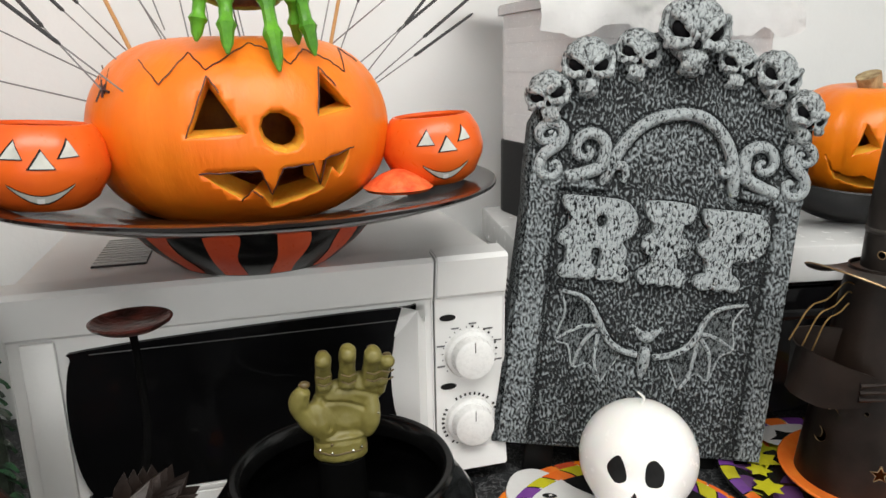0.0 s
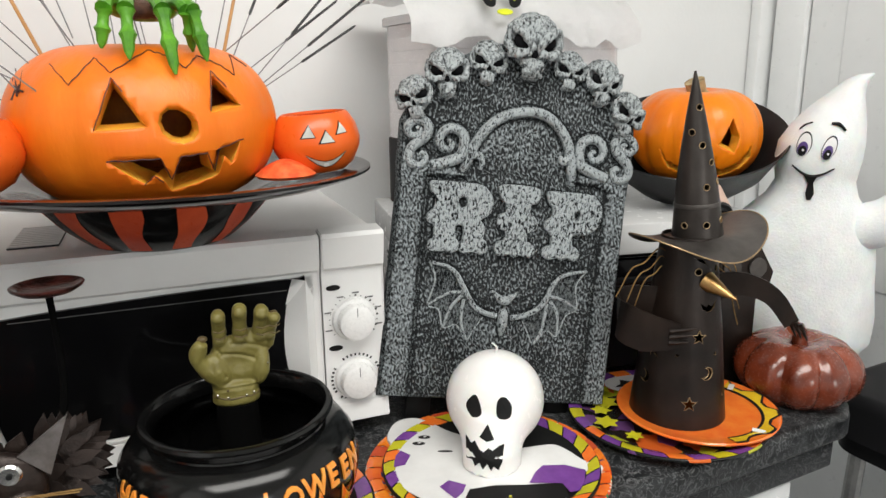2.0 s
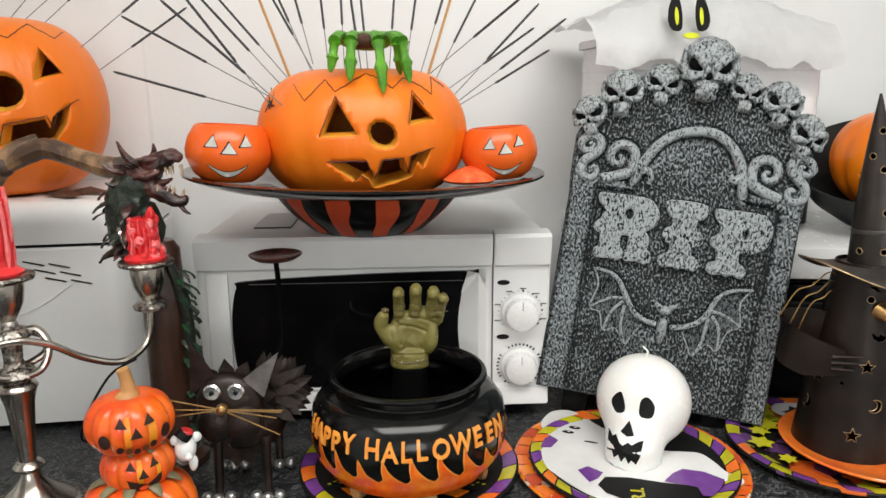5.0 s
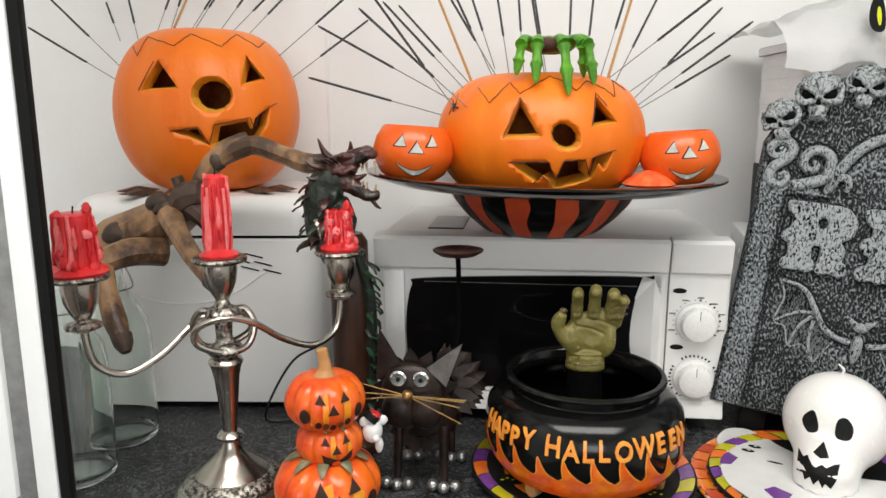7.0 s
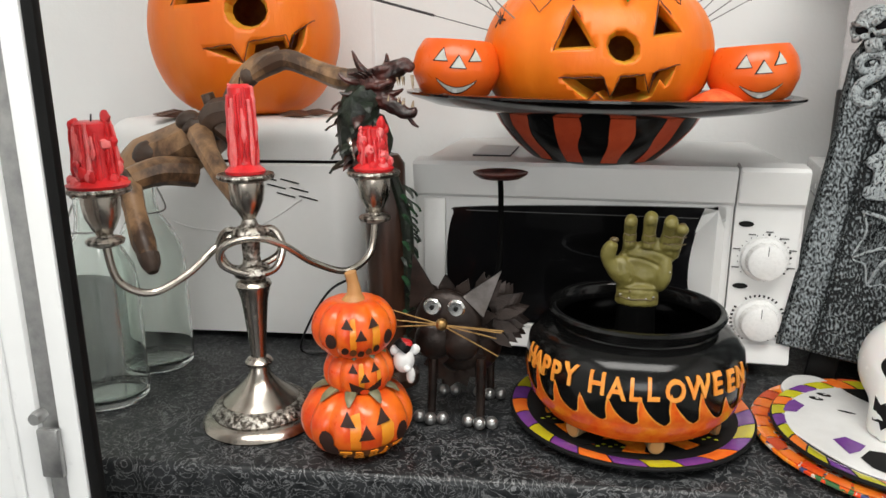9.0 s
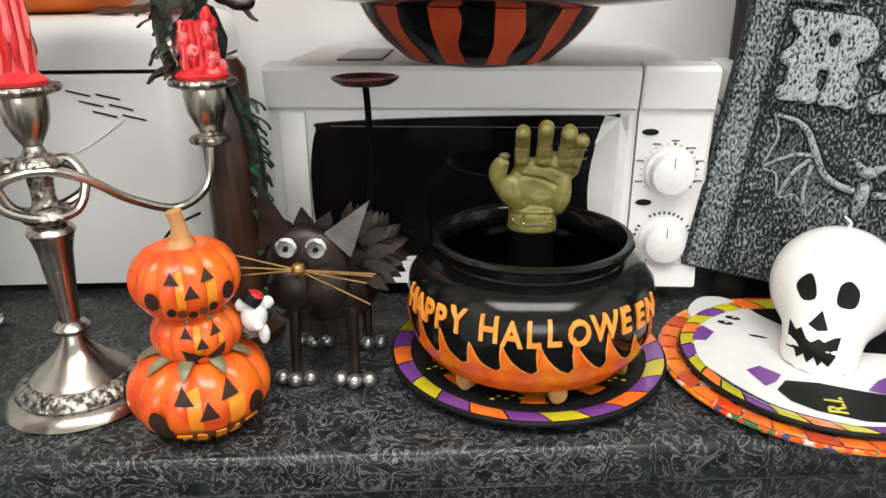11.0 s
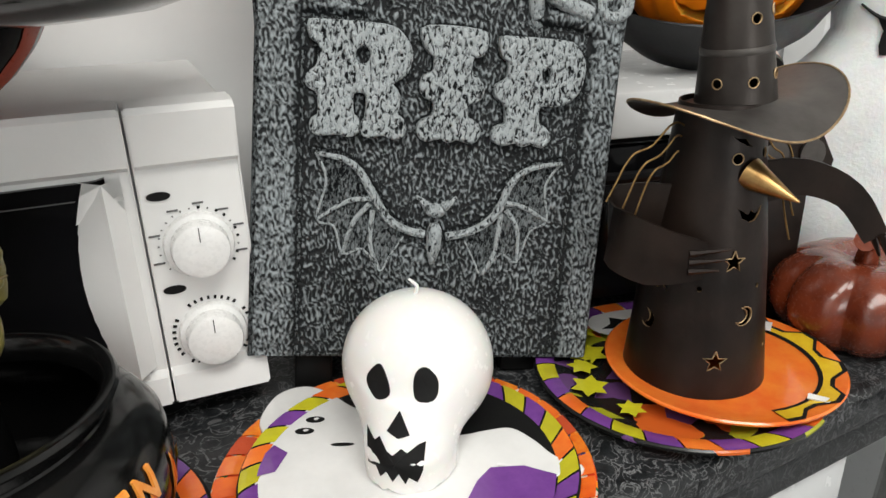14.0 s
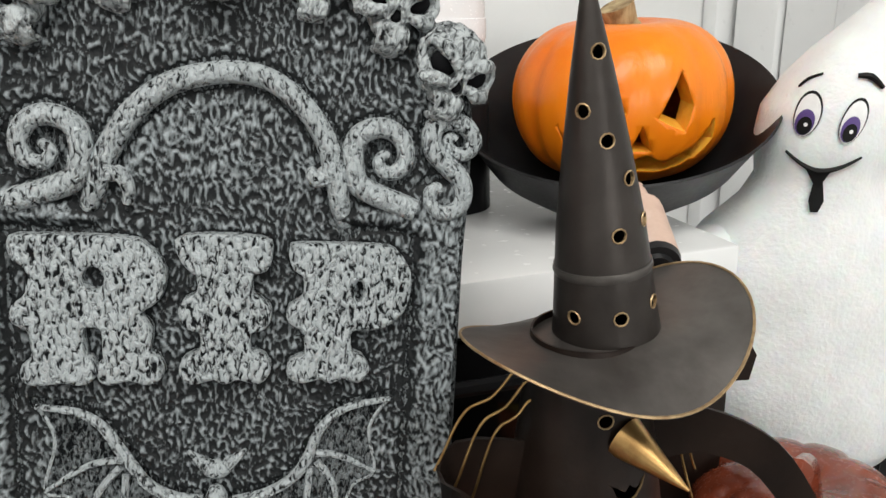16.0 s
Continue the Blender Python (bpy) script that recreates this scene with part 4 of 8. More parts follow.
def pot(m):
    t = thing("pumpkin_candle_pot", m, "small orange glazed pumpkin tealight pot with painted grin", "candle pot", "tealight pots on the platter")
    prof = [(0, 0.0), (0.03, 0.0), (0.041, 0.008), (0.05, 0.026), (0.0515, 0.036), (0.048, 0.052), (0.041, 0.064), (0.038, 0.067)]
    part("body", lathe(prof + [(0.036, 0.067), (0.0355, 0.064), (0.044, 0.05), (0.046, 0.034), (0.04, 0.014), (0, 0.008)], 56), POT, t)

    def put(x, z, lift=0.0006):
        r = float(np.interp(z, [p[1] for p in prof[1:]], [p[0] for p in prof[1:]])) + lift
        return Vector((r * math.sin(x / 0.05), -r * math.cos(x / 0.05), z))

    grin = [(-0.029 + 0.058 * i / 12, 0.028 - 0.013 * (1 - ((i - 6) / 6) ** 2)) for i in range(13)]
    low = [(-0.029 + 0.058 * i / 12, 0.028 - 0.021 * (1 - ((i - 6) / 6) ** 2)) for i in range(12, -1, -1)]
    tris = [[(-0.027, 0.043), (-0.012, 0.043), (-0.018, 0.056)], [(0.013, 0.044), (0.027, 0.045), (0.021, 0.057)], [(-0.007, 0.036), (0.009, 0.036), (0.001, 0.049)]]
    for poly in tris:
        cx, cz = sum(p[0] for p in poly) / 3, sum(p[1] for p in poly) / 3
        part("eye" if poly is not tris[2] else "nose", patch([(cx + (x - cx) * 1.22, cz + (z - cz) * 1.22) for x, z in poly], put, rings=3, dense=3), INK, t, "black outline")
        part("eye" if poly is not tris[2] else "nose", patch(poly, lambda x, z: put(x + 0.0006, z, 0.001), rings=3, dense=3), POTIN, t, "pale grey cut-out")
    for k, (lift, mt, gr) in enumerate(((0.0006, INK, 1.0), (0.001, POTIN, 0.8))):
        b = bmesh.new()
        top = [b.verts.new(put(x, z - (1 - gr) * 0.004, lift)) for x, z in grin]
        bot = [b.verts.new(put(x, z + (1 - gr) * 0.007, lift)) for x, z in low[::-1]]
        for i in range(1, 12):
            if i < 11 or True:
                b.faces.new((top[i], top[i + 1], bot[i + 1], bot[i])) if i + 1 < 12 else None
        bmesh.ops.delete(b, geom=[v for v in b.verts if not v.link_faces], context="VERTS")
        part("mouth", b, mt, t, "black outline" if k == 0 else "pale grey grin")
    part("tooth", patch([(-0.004, 0.0085), (0.002, 0.0085), (0.002, 0.0125), (-0.004, 0.0125)], lambda x, z: put(x, z, 0.0014), rings=2), PLWHITE, t, "white tooth")
    return t


BR = MWTOP + 0.066
pot1 = pot(pose(-0.072, 0.655, BR + 0.0115, 0, 4, 6))
copy_thing(pot1, pose(0.272, 0.665, BR + 0.006, 0, -4, -5) @ Matrix.Scale(0.97, 4))
tb = lathe([(0, 0), (0.016, 0.0), (0.03, 0.001), (0.033, 0.004), (0.026, 0.010), (0.016, 0.016), (0.006, 0.02), (0, 0.021)], 40)
jitter(tb, 0.016, 75)
tagged(part("tissue_leaf", tb, TISSUE, None, at=pose(0.225, 0.64, BR + 0.003, 0, 0, 20)), "crumpled shiny orange leaf decoration on the platter", "decoration")

# green skeleton hand resting on the pumpkin
sh = thing("skeleton_hand", pose(0.102, 0.632, PAZ + 0.004), "green plastic skeleton hand gripping the pumpkin top", "skeleton hand")
part("palm", jitter(ball((0.0, 0.045, 0.112), (0.038, 0.03, 0.011), 18), 0.004, 60), BONE, sh)
part("wrist_stump", jitter(ball((-0.004, 0.022, 0.110), (0.024, 0.012, 0.009), 14), 0.004, 90), BROWN, sh, "brown hollow underside")
for x0, x1, y1, z1, r in ((-0.034, -0.046, -0.012, 0.072, 0.0082), (-0.018, -0.024, -0.026, 0.062, 0.0088), (0.008, 0.014, -0.034, 0.048, 0.0090), (0.032, 0.046, -0.02, 0.060, 0.0085), (0.026, 0.038, 0.008, 0.070, 0.0074)):
    fgr = part("finger", tube(curve_points([(x0 * 0.7, 0.04, 0.114), (x0, 0.008, 0.116), (x0 * 0.5 + x1 * 0.5, -0.006, 0.108)]), [r * 0.8, r * 0.62, r * 0.95], 9), BONE, sh)
    mid = Vector((x0 * 0.5 + x1 * 0.5, -0.008, 0.106))
    low = Vector((x1, y1, z1))
    q = mid.lerp(low, 0.5)
    part("phalanx", tube([mid, mid.lerp(q, 0.25), mid.lerp(q, 0.75), q], [r * 1.0, r * 0.62, r * 0.62, r * 0.95], 9), BONE, fgr)
    part("phalanx", tube([q, q.lerp(low, 0.2), q.lerp(low, 0.65), low], [r * 0.95, r * 0.7, r * 0.55, r * 0.15], 9), BONE, fgr)

# ---- bread maker ----
bmk = thing("bread_maker", pose(-0.375, 0.688, 0.9), "white bread maker with a rounded lid and vent slots", "bread maker")


def rounded(x0, x1, y0, y1, z0, z1, r, top, seg=6):
    b = box(x0, x1, y0, y1, z0, z1)
    up = [e for e in b.edges if abs(e.verts[0].co.z - e.verts[1].co.z) > 1e-6]
    bmesh.ops.bevel(b, geom=up, offset=r, segments=seg, profile=0.5, affect="EDGES")
    if top:
        hi = [e for e in b.edges if e.verts[0].co.z > z1 - 1e-6 and e.verts[1].co.z > z1 - 1e-6]
        bmesh.ops.bevel(b, geom=hi, offset=top, segments=seg, profile=0.5, affect="EDGES")
    return b


part("body", rounded(-0.17, 0.172, 0.0, 0.27, 0.012, 0.246, 0.035, 0.004), WHITE, bmk)
part("lid", rounded(-0.17, 0.172, 0.0, 0.27, 0.2505, 0.302, 0.035, 0.028), WHITE, bmk)
part("seam", rounded(-0.166, 0.168, 0.004, 0.266, 0.2462, 0.2503, 0.032, 0), RUBBER, bmk, "black seam under the lid")
for i in range(3):
    for s in (-1, 1):
        part("vent_slot", box(-0.0125, 0.0125, -0.0012, -0.0002, -0.0008, 0.0008), INK, bmk, at=pose(0.055 + 0.012 * i + (0.0 if s < 0 else 0.03), 0, 0.227 - 0.011 * i - (0.0 if s < 0 else 0.004), 0, 14))
pts = curve_points([(-0.14, -0.0006, 0.2), (-0.06, -0.0006, 0.16), (0.03, -0.0006, 0.16), (0.1, -0.0006, 0.2)])
part("moulded_line", tube(pts, 0.0009, 5), KNOB, bmk)
for x in (-0.13, 0.13):
    for y in (0.04, 0.23):
        part("foot", lathe([(0, 0), (0.012, 0), (0.013, 0.013), (0, 0.013)], 14), RUBBER, bmk, at=pose(x, y, 0))
cab = tube(curve_points([(-0.205, 0.67, 1.0), (-0.235, 0.655, 0.985), (-0.262, 0.64, 0.94), (-0.27, 0.64, 0.906), (-0.23, 0.65, 0.9025), (-0.19, 0.66, 0.9025), (-0.17, 0.70, 0.9025)]), 0.0016, 6)
tagged(part("power_cable", cab, BLKPLASTIC, None), "thin black cable lying beside the bread maker", "cable")
leafb = thing("dry_leaves", pose(-0.383, 0.80, 1.2025), "thin dark dry leaves under the pumpkin", "leaves")
for a, r in ((-2.6, 0.1), (-2.2, 0.11), (-1.7, 0.1), (-0.6, 0.11), (-0.3, 0.115)):
    part("leaf", prism([(-0.028, 0), (0, 0.006), (0.028, 0), (0, -0.003)], -0.009, 0.009), BROWN, leafb, at=pose(r * math.cos(a), r * math.sin(a), 0.003, 0, 0, math.degrees(a)))

# ---- tombstone ----
TU, TV, TN = Vector((0.9309, -0.3459, -0.1170)), Vector((0.1412, 0.0456, 0.9889)), Vector((-0.3368, -0.9372, 0.0913))
TM = Matrix((TU, -TN, TV)).transposed().to_4x4()
TM.translation = (0.462, 0.572, 1.04)
ts = thing("tombstone_prop", TM, "grey foam tombstone prop with skulls, bat and RIP relief", "tombstone")
OUTL = [(-0.141, -0.108), (-0.139, 0.02), (-0.137, 0.15), (-0.143, 0.175), (-0.143, 0.225), (-0.134, 0.245), (-0.118, 0.275), (-0.085, 0.30), (-0.04, 0.318), (0.005, 0.33), (0.05, 0.318), (0.092, 0.302), (0.12, 0.282), (0.142, 0.252), (0.146, 0.225), (0.146, 0.18), (0.141, 0.15), (0.143, 0.02), (0.145, -0.108)]
OUTL = [(x * 0.972 if z > 0.16 else x, z) for x, z in OUTL]
sl = drawn([OUTL], 0.014, 0.003, 2)
bmesh.ops.translate(sl, vec=(0, 0.024, 0), verts=sl.verts)
part("slab", sl, STONE_MID, ts, "grey painted foam back and edge")


def smooth_line(pts, n=5):
    return [(p.x, p.y) for p in curve_points([(x, z, 0) for x, z in pts], n)]


# scrolls: an S of two curls on the shoulder and one large curl on the lintel, mirrored to the other side
CURL_S = smooth_line([(-0.1275, 0.2165), (-0.1242, 0.2185), (-0.1222, 0.2145), (-0.1255, 0.2098), (-0.1315, 0.2085), (-0.1365, 0.2115), (-0.138, 0.2172), (-0.1325, 0.2245), (-0.1226, 0.2270), (-0.1148, 0.2235), (-0.1127, 0.2164), (-0.1155, 0.2086), (-0.1232, 0.2017), (-0.1303, 0.1954), (-0.1337, 0.1881), (-0.1329, 0.1803), (-0.1275, 0.1754), (-0.12, 0.1747), (-0.1140, 0.1795), (-0.1136, 0.1860), (-0.1175, 0.1892), (-0.1205, 0.1865)])
CURL_B = smooth_line([(-0.0880, 0.2050), (-0.0848, 0.2058), (-0.0822, 0.2015), (-0.0855, 0.1965), (-0.0914, 0.1962), (-0.0965, 0.2001), (-0.098, 0.2085), (-0.0933, 0.2171), (-0.0843, 0.2210), (-0.0742, 0.2186), (-0.0682, 0.2117), (-0.0675, 0.2), (-0.0709, 0.1891), (-0.0815, 0.1832), (-0.0945, 0.1785), (-0.1048, 0.1752)])
RADS_S = [0.0022, 0.0036, 0.0047, 0.0056, 0.0062, 0.0066, 0.0062, 0.0055, 0.0042, 0.0024]
RADS_B = [0.0024, 0.0040, 0.0052, 0.0060, 0.0066, 0.0070, 0.0072]


CURL_S, CURL_B = ([(0.004 + (x - 0.004) * 0.97, z) for x, z in line] for line in (CURL_S, CURL_B))


def mirrored(line):
    return [(0.0105 - x, z + 0.003) for x, z in line]


ARCH = smooth_line([(-0.0640, 0.1720), (-0.0585, 0.1860), (-0.0525, 0.2040), (-0.0400, 0.2245), (-0.0230, 0.2392), (-0.0044, 0.2462), (0.0144, 0.2487), (0.0319, 0.2450), (0.0484, 0.2326), (0.0600, 0.2161), (0.0665, 0.1952), (0.0705, 0.1754), (0.0740, 0.1660)])
BATS = {-1: ([(-0.0052, -0.0005), (-0.0198, 0.0023), (-0.0351, 0.0109), (-0.0483, 0.0307), (-0.0592, 0.048), (-0.0718, 0.0569), (-0.0933, 0.0607)],
             [[(-0.0464, 0.0266), (-0.0669, 0.024), (-0.0911, 0.0084)], [(-0.0502, 0.0225), (-0.0635, 0.005), (-0.0698, -0.0192)], [(-0.0474, 0.0173), (-0.0485, -0.01), (-0.0394, -0.0329)]],
             [(-0.0933, 0.0607), (-0.0845, 0.04), (-0.0911, 0.0084), (-0.0775, 0.003), (-0.0698, -0.0192), (-0.054, -0.015), (-0.0394, -0.0329), (-0.033, -0.022), (-0.022, -0.004), (-0.0351, 0.0109), (-0.0483, 0.0307), (-0.0592, 0.048), (-0.0718, 0.0569)]),
        1: ([(0.0126, -0.0021), (0.0314, 0.0026), (0.0472, 0.0122), (0.0558, 0.025), (0.063, 0.0441), (0.0776, 0.0568), (0.1038, 0.0623)],
            [[(0.0587, 0.0276), (0.0751, 0.0249), (0.0965, 0.0139)], [(0.061, 0.0218), (0.072, 0.0054), (0.0744, -0.0224)], [(0.0571, 0.0186), (0.0543, -0.0142), (0.0459, -0.0341)]],
            [(0.1038, 0.0623), (0.092, 0.043), (0.0965, 0.0139), (0.083, 0.004), (0.0744, -0.0224), (0.06, -0.016), (0.0459, -0.0341), (0.038, -0.022), (0.028, -0.004), (0.0472, 0.0122), (0.0558, 0.025), (0.063, 0.0441), (0.0776, 0.0568)])}


def lattice_noise(x, z, seed):
    """Gradient noise over arrays, about -1 to 1."""
    rs = np.random.RandomState(seed)
    ang = rs.rand(256, 256) * 2 * np.pi
    xi, zi = np.floor(x).astype(int), np.floor(z).astype(int)
    xf, zf = x - xi, z - zi
    u, v = xf * xf * (3 - 2 * xf), zf * zf * (3 - 2 * zf)

    def g(dx, dz):
        a = ang[(xi + dx) % 256, (zi + dz) % 256]
        return np.cos(a) * (xf - dx) + np.sin(a) * (zf - dz)

    top = g(0, 0) * (1 - u) + g(1, 0) * u
    low = g(0, 1) * (1 - u) + g(1, 1) * u
    return 1.5 * (top * (1 - v) + low * v)


def off_line(x, z, line):
    """Distance of every grid point from a polyline."""
    best = np.full(x.shape, 9.0)
    for (xa, za), (xb, zb) in zip(line, line[1:]):
        dx, dz = xb - xa, zb - za
        k = np.clip(((x - xa) * dx + (z - za) * dz) / (dx * dx + dz * dz + 1e-12), 0, 1)
        best = np.minimum(best, np.hypot(x - xa - k * dx, z - za - k * dz))
    return best


def step(a, b, t):
    t = np.clip((t - a) / (b - a), 0, 1)
    return t * t * (3 - 2 * t)


def inside(x, z, poly):
    hit = np.zeros(x.shape, bool)
    for (xa, za), (xb, zb) in zip(poly, poly[1:] + poly[:1]):
        if za != zb:
            hit ^= ((za > z) != (zb > z)) & (x < (xb - xa) * (z - za) / (zb - za) + xa)
    return hit


def stone_face(letter_lines):
    """The front as modelled foam: wrinkled ground, raised border and lintel, grooves cut round the reliefs."""
    d = 0.00085
    nx, nz = int(0.29 / d), int(0.437 / d)
    X, Z = np.meshgrid(-0.1425 + d * np.arange(nx), -0.107 + d * np.arange(nz), indexing="ij")
    warp = lattice_noise(X * 110 + 7, Z * 110 + 7, 1)
    sway = lattice_noise(X * 30 + 3, Z * 30 + 3, 2)
    P = X * 500 + Z * 170 + 0.8 * warp + 2.0 * sway + 500
    Q = Z * 250 - X * 90 + 0.7 * warp + 500
    wr = 0.5 + 0.62 * lattice_noise(P, Q, 3) + 0.22 * lattice_noise(P * 2.1, Q * 2.1, 4)
    wr = np.clip(wr, 0, 1)
    border = np.maximum(1 - step(-0.1125, -0.1065, X), step(0.1155, 0.1215, X)) * (1 - step(0.168, 0.178, Z))
    lint_l = (1 - step(-0.060, -0.052, X)) * step(0.1625, 0.168, Z) * (1 - step(0.178, 0.186, Z + 0.35 * (X + 0.0945)))
    lint_r = step(0.066, 0.074, X) * step(0.1665, 0.172, Z + 0.22 * np.clip(X - 0.095, 0, 1)) * (1 - step(0.182, 0.19, Z - 0.35 * (X - 0.1075)))
    raised = np.clip(np.maximum(border, np.maximum(lint_l, lint_r)), 0, 1)
    groove = np.exp(-(np.minimum(np.abs(X + 0.1045), np.abs(X - 0.1135)) / 0.0022) ** 2) * (1 - step(0.16, 0.166, Z))
    for zl, a, b in ((0.1605, -0.104, -0.058), (0.1655, 0.07, 0.108)):
        groove = np.maximum(groove, np.exp(-((Z - zl) / 0.0022) ** 2) * step(a - 0.002, a, X) * (1 - step(b, b + 0.003, X)))
    for line, reach in [(ARCH, 0.0066), (CURL_S, 0.006), (CURL_B, 0.0064), (mirrored(CURL_S), 0.006), (mirrored(CURL_B), 0.0064)] + [(q, 0.001) for q in letter_lines] + [(BATS[k][0], 0.0026) for k in BATS]:
        groove = np.maximum(groove, np.exp(-(np.maximum(0, off_line(X, Z, line) - reach) / 0.0021) ** 2))
    groove *= 1 - 0.85 * raised
    rough = 1.0 - 0.35 * raised
    H = 0.0024 * wr * rough + 0.0052 * raised - 0.0017 * groove
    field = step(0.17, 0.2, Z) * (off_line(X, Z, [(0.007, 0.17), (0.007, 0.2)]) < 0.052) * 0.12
    # proud also darkens the grooves as painted shade, and pales the arch field
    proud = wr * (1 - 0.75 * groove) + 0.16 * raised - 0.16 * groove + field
    keep = inside(X, Z, [(x * 0.992, z if z < 0 else z - 0.002) for x, z in OUTL])
    idx = np.arange(nx * nz).reshape(nx, nz)
    ok = keep[:-1, :-1] & keep[1:, :-1] & keep[1:, 1:] & keep[:-1, 1:]
    quads = np.stack([idx[:-1, :-1][ok], idx[1:, :-1][ok], idx[1:, 1:][ok], idx[:-1, 1:][ok]], 1)
    used, back = np.unique(quads, return_inverse=True)
    co = np.stack([X.ravel()[used], 0.0068 - H.ravel()[used], Z.ravel()[used]], 1)
    me = bpy.data.meshes.new("face")
    me.from_pydata(co.tolist(), [], back.reshape(-1, 4).tolist())
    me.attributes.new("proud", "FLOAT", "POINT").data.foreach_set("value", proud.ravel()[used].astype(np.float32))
    me.polygons.foreach_set("use_smooth", [True] * len(me.polygons))
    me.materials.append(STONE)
    ob = new("face", me)
    ob.parent = ts
    ob["label"] = "wrinkled grey dry-brushed front with groove shade in its colour"
    return ob


part("arch", jitter(tube([(x, 0.0042 + 0.007 * max(0.0, (0.19 - z) / 0.022) ** 2, z) for x, z in ARCH], [0.0048, 0.0064, 0.0062, 0.0062, 0.0062, 0.0064, 0.0048], 12), 0.0012, 150), STONE_RIB, ts)
part("arch_hook", tube(curve_points([(0.064, 0.002, 0.198), (0.056, 0.001, 0.194), (0.052, 0.002, 0.200)]), [0.006, 0.005, 0.0025], 8), STONE_RIB, ts)
part("arch_hook", tube(curve_points([(-0.054, 0.002, 0.192), (-0.046, 0.001, 0.192), (-0.042, 0.002, 0.184), (-0.043, 0.003, 0.176)]), [0.005, 0.0045, 0.0035, 0.0025], 8), STONE_RIB, ts)
for line, rads in ((CURL_S, RADS_S), (CURL_B, RADS_B), (mirrored(CURL_S), RADS_S), (mirrored(CURL_B), RADS_B)):
    part("scroll", jitter(tube([(x, 0.0035, z) for x, z in line], rads, 12, flat=0.95), 0.0011, 170), STONE_RIB, ts)


def skull_bm(r, seed, fierce):
    """A fierce little skull: open orbits under a V of brows, cheekbones, a muzzle and a row of teeth."""
    b = ball((0, 0.08, 0.34), (0.86, 0.8, 0.74), 26)
    ball((0, 0.1, -0.3), (0.6, 0.62, 0.6), 18, b)
    drop = 0.1 + 0.22 * fierce
    for s in (-1, 1):
        tube(curve_points([(s * 0.86, -0.3, 0.32 + 0.4 * drop), (s * 0.5, -0.72, 0.3), (s * 0.08, -0.82, 0.2 - 1.3 * drop)]), [0.15, 0.17, 0.12], 10, b)
        tube(curve_points([(s * 0.86, -0.3, 0.34), (s * 0.88, -0.35, -0.05), (s * 0.74, -0.56, -0.36)]), [0.14, 0.14, 0.16], 10, b)
        tube(curve_points([(s * 0.8, -0.45, -0.38), (s * 0.5, -0.72, -0.42), (s * 0.22, -0.74, -0.3)]), [0.2, 0.17, 0.08], 10, b)
        tube(curve_points([(s * 0.05, -0.84, -0.08), (s * 0.12, -0.82, -0.3), (s * 0.2, -0.74, -0.52)]), [0.08, 0.07, 0.07], 8, b)
    ball((0, -0.42, -0.72), (0.44, 0.36, 0.26), 16, b)
    for k in range(6):
        x = -0.33 + 0.132 * k
        y = -0.74 + 0.5 * x * x
        tube([(x, y + 0.04, -0.68), (x, y - 0.02, -0.82), (x * 0.96, y, -1.1)], [0.056, 0.056, 0.042], 8, b)
        tube([(x, y + 0.12, -1.0), (x, y + 0.1, -1.22)], [0.045, 0.05], 8, b)
    ball((0, -0.3, -1.2), (0.34, 0.28, 0.12), 14, b)
    bmesh.ops.scale(b, vec=(r * 0.98, r * 0.85, r * 0.92), verts=b.verts)
    return b


for i, (x, z, r, turn, fierce) in enumerate(((-0.127, 0.2545, 0.0225, -30, 0.2), (-0.093, 0.287, 0.0255, -10, 0.4), (-0.0465, 0.303, 0.0225, 4, 0.5), (0.0025, 0.327, 0.0335, 0, 1.0), (0.052, 0.303, 0.0205, 8, 0.5), (0.094, 0.294, 0.0245, 14, 0.9), (0.128, 0.259, 0.0245, 28, 0.4))):
    sk = fused("skull", skull_bm(r * 1.05, i * 2.7, fierce), STONE_BONE, ts, voxel=r * 0.05, smooth=1, at=pose(x, 0.006 + (0.003 if r < 0.03 else -0.004), z, 4, turn * 0.6, turn * 0.7))
    for v in sk.data.vertices:
        v.co += v.normal * r * 0.06 * noise.noise(v.co * (4.5 / r) + Vector((i, 0, i)))
    # solid black balls put the dark of sockets and noses into colour
    for s_ in (-1, 1):
        part("eye_socket", ball((s_ * 0.42 * r, -0.46 * r, 0.0), (0.33 * r, 0.17 * r, 0.27 * r), 14, turn=pose(0, 0, 0, 0, -s_ * 22 * fierce)), STONE_DK, sk, "black ball filling the hollow")
    part("nose_hole", ball((0, -0.6 * r, -0.4 * r), (0.13 * r, 0.1 * r, 0.14 * r), 10), STONE_DK, sk, "black ball filling the hollow")

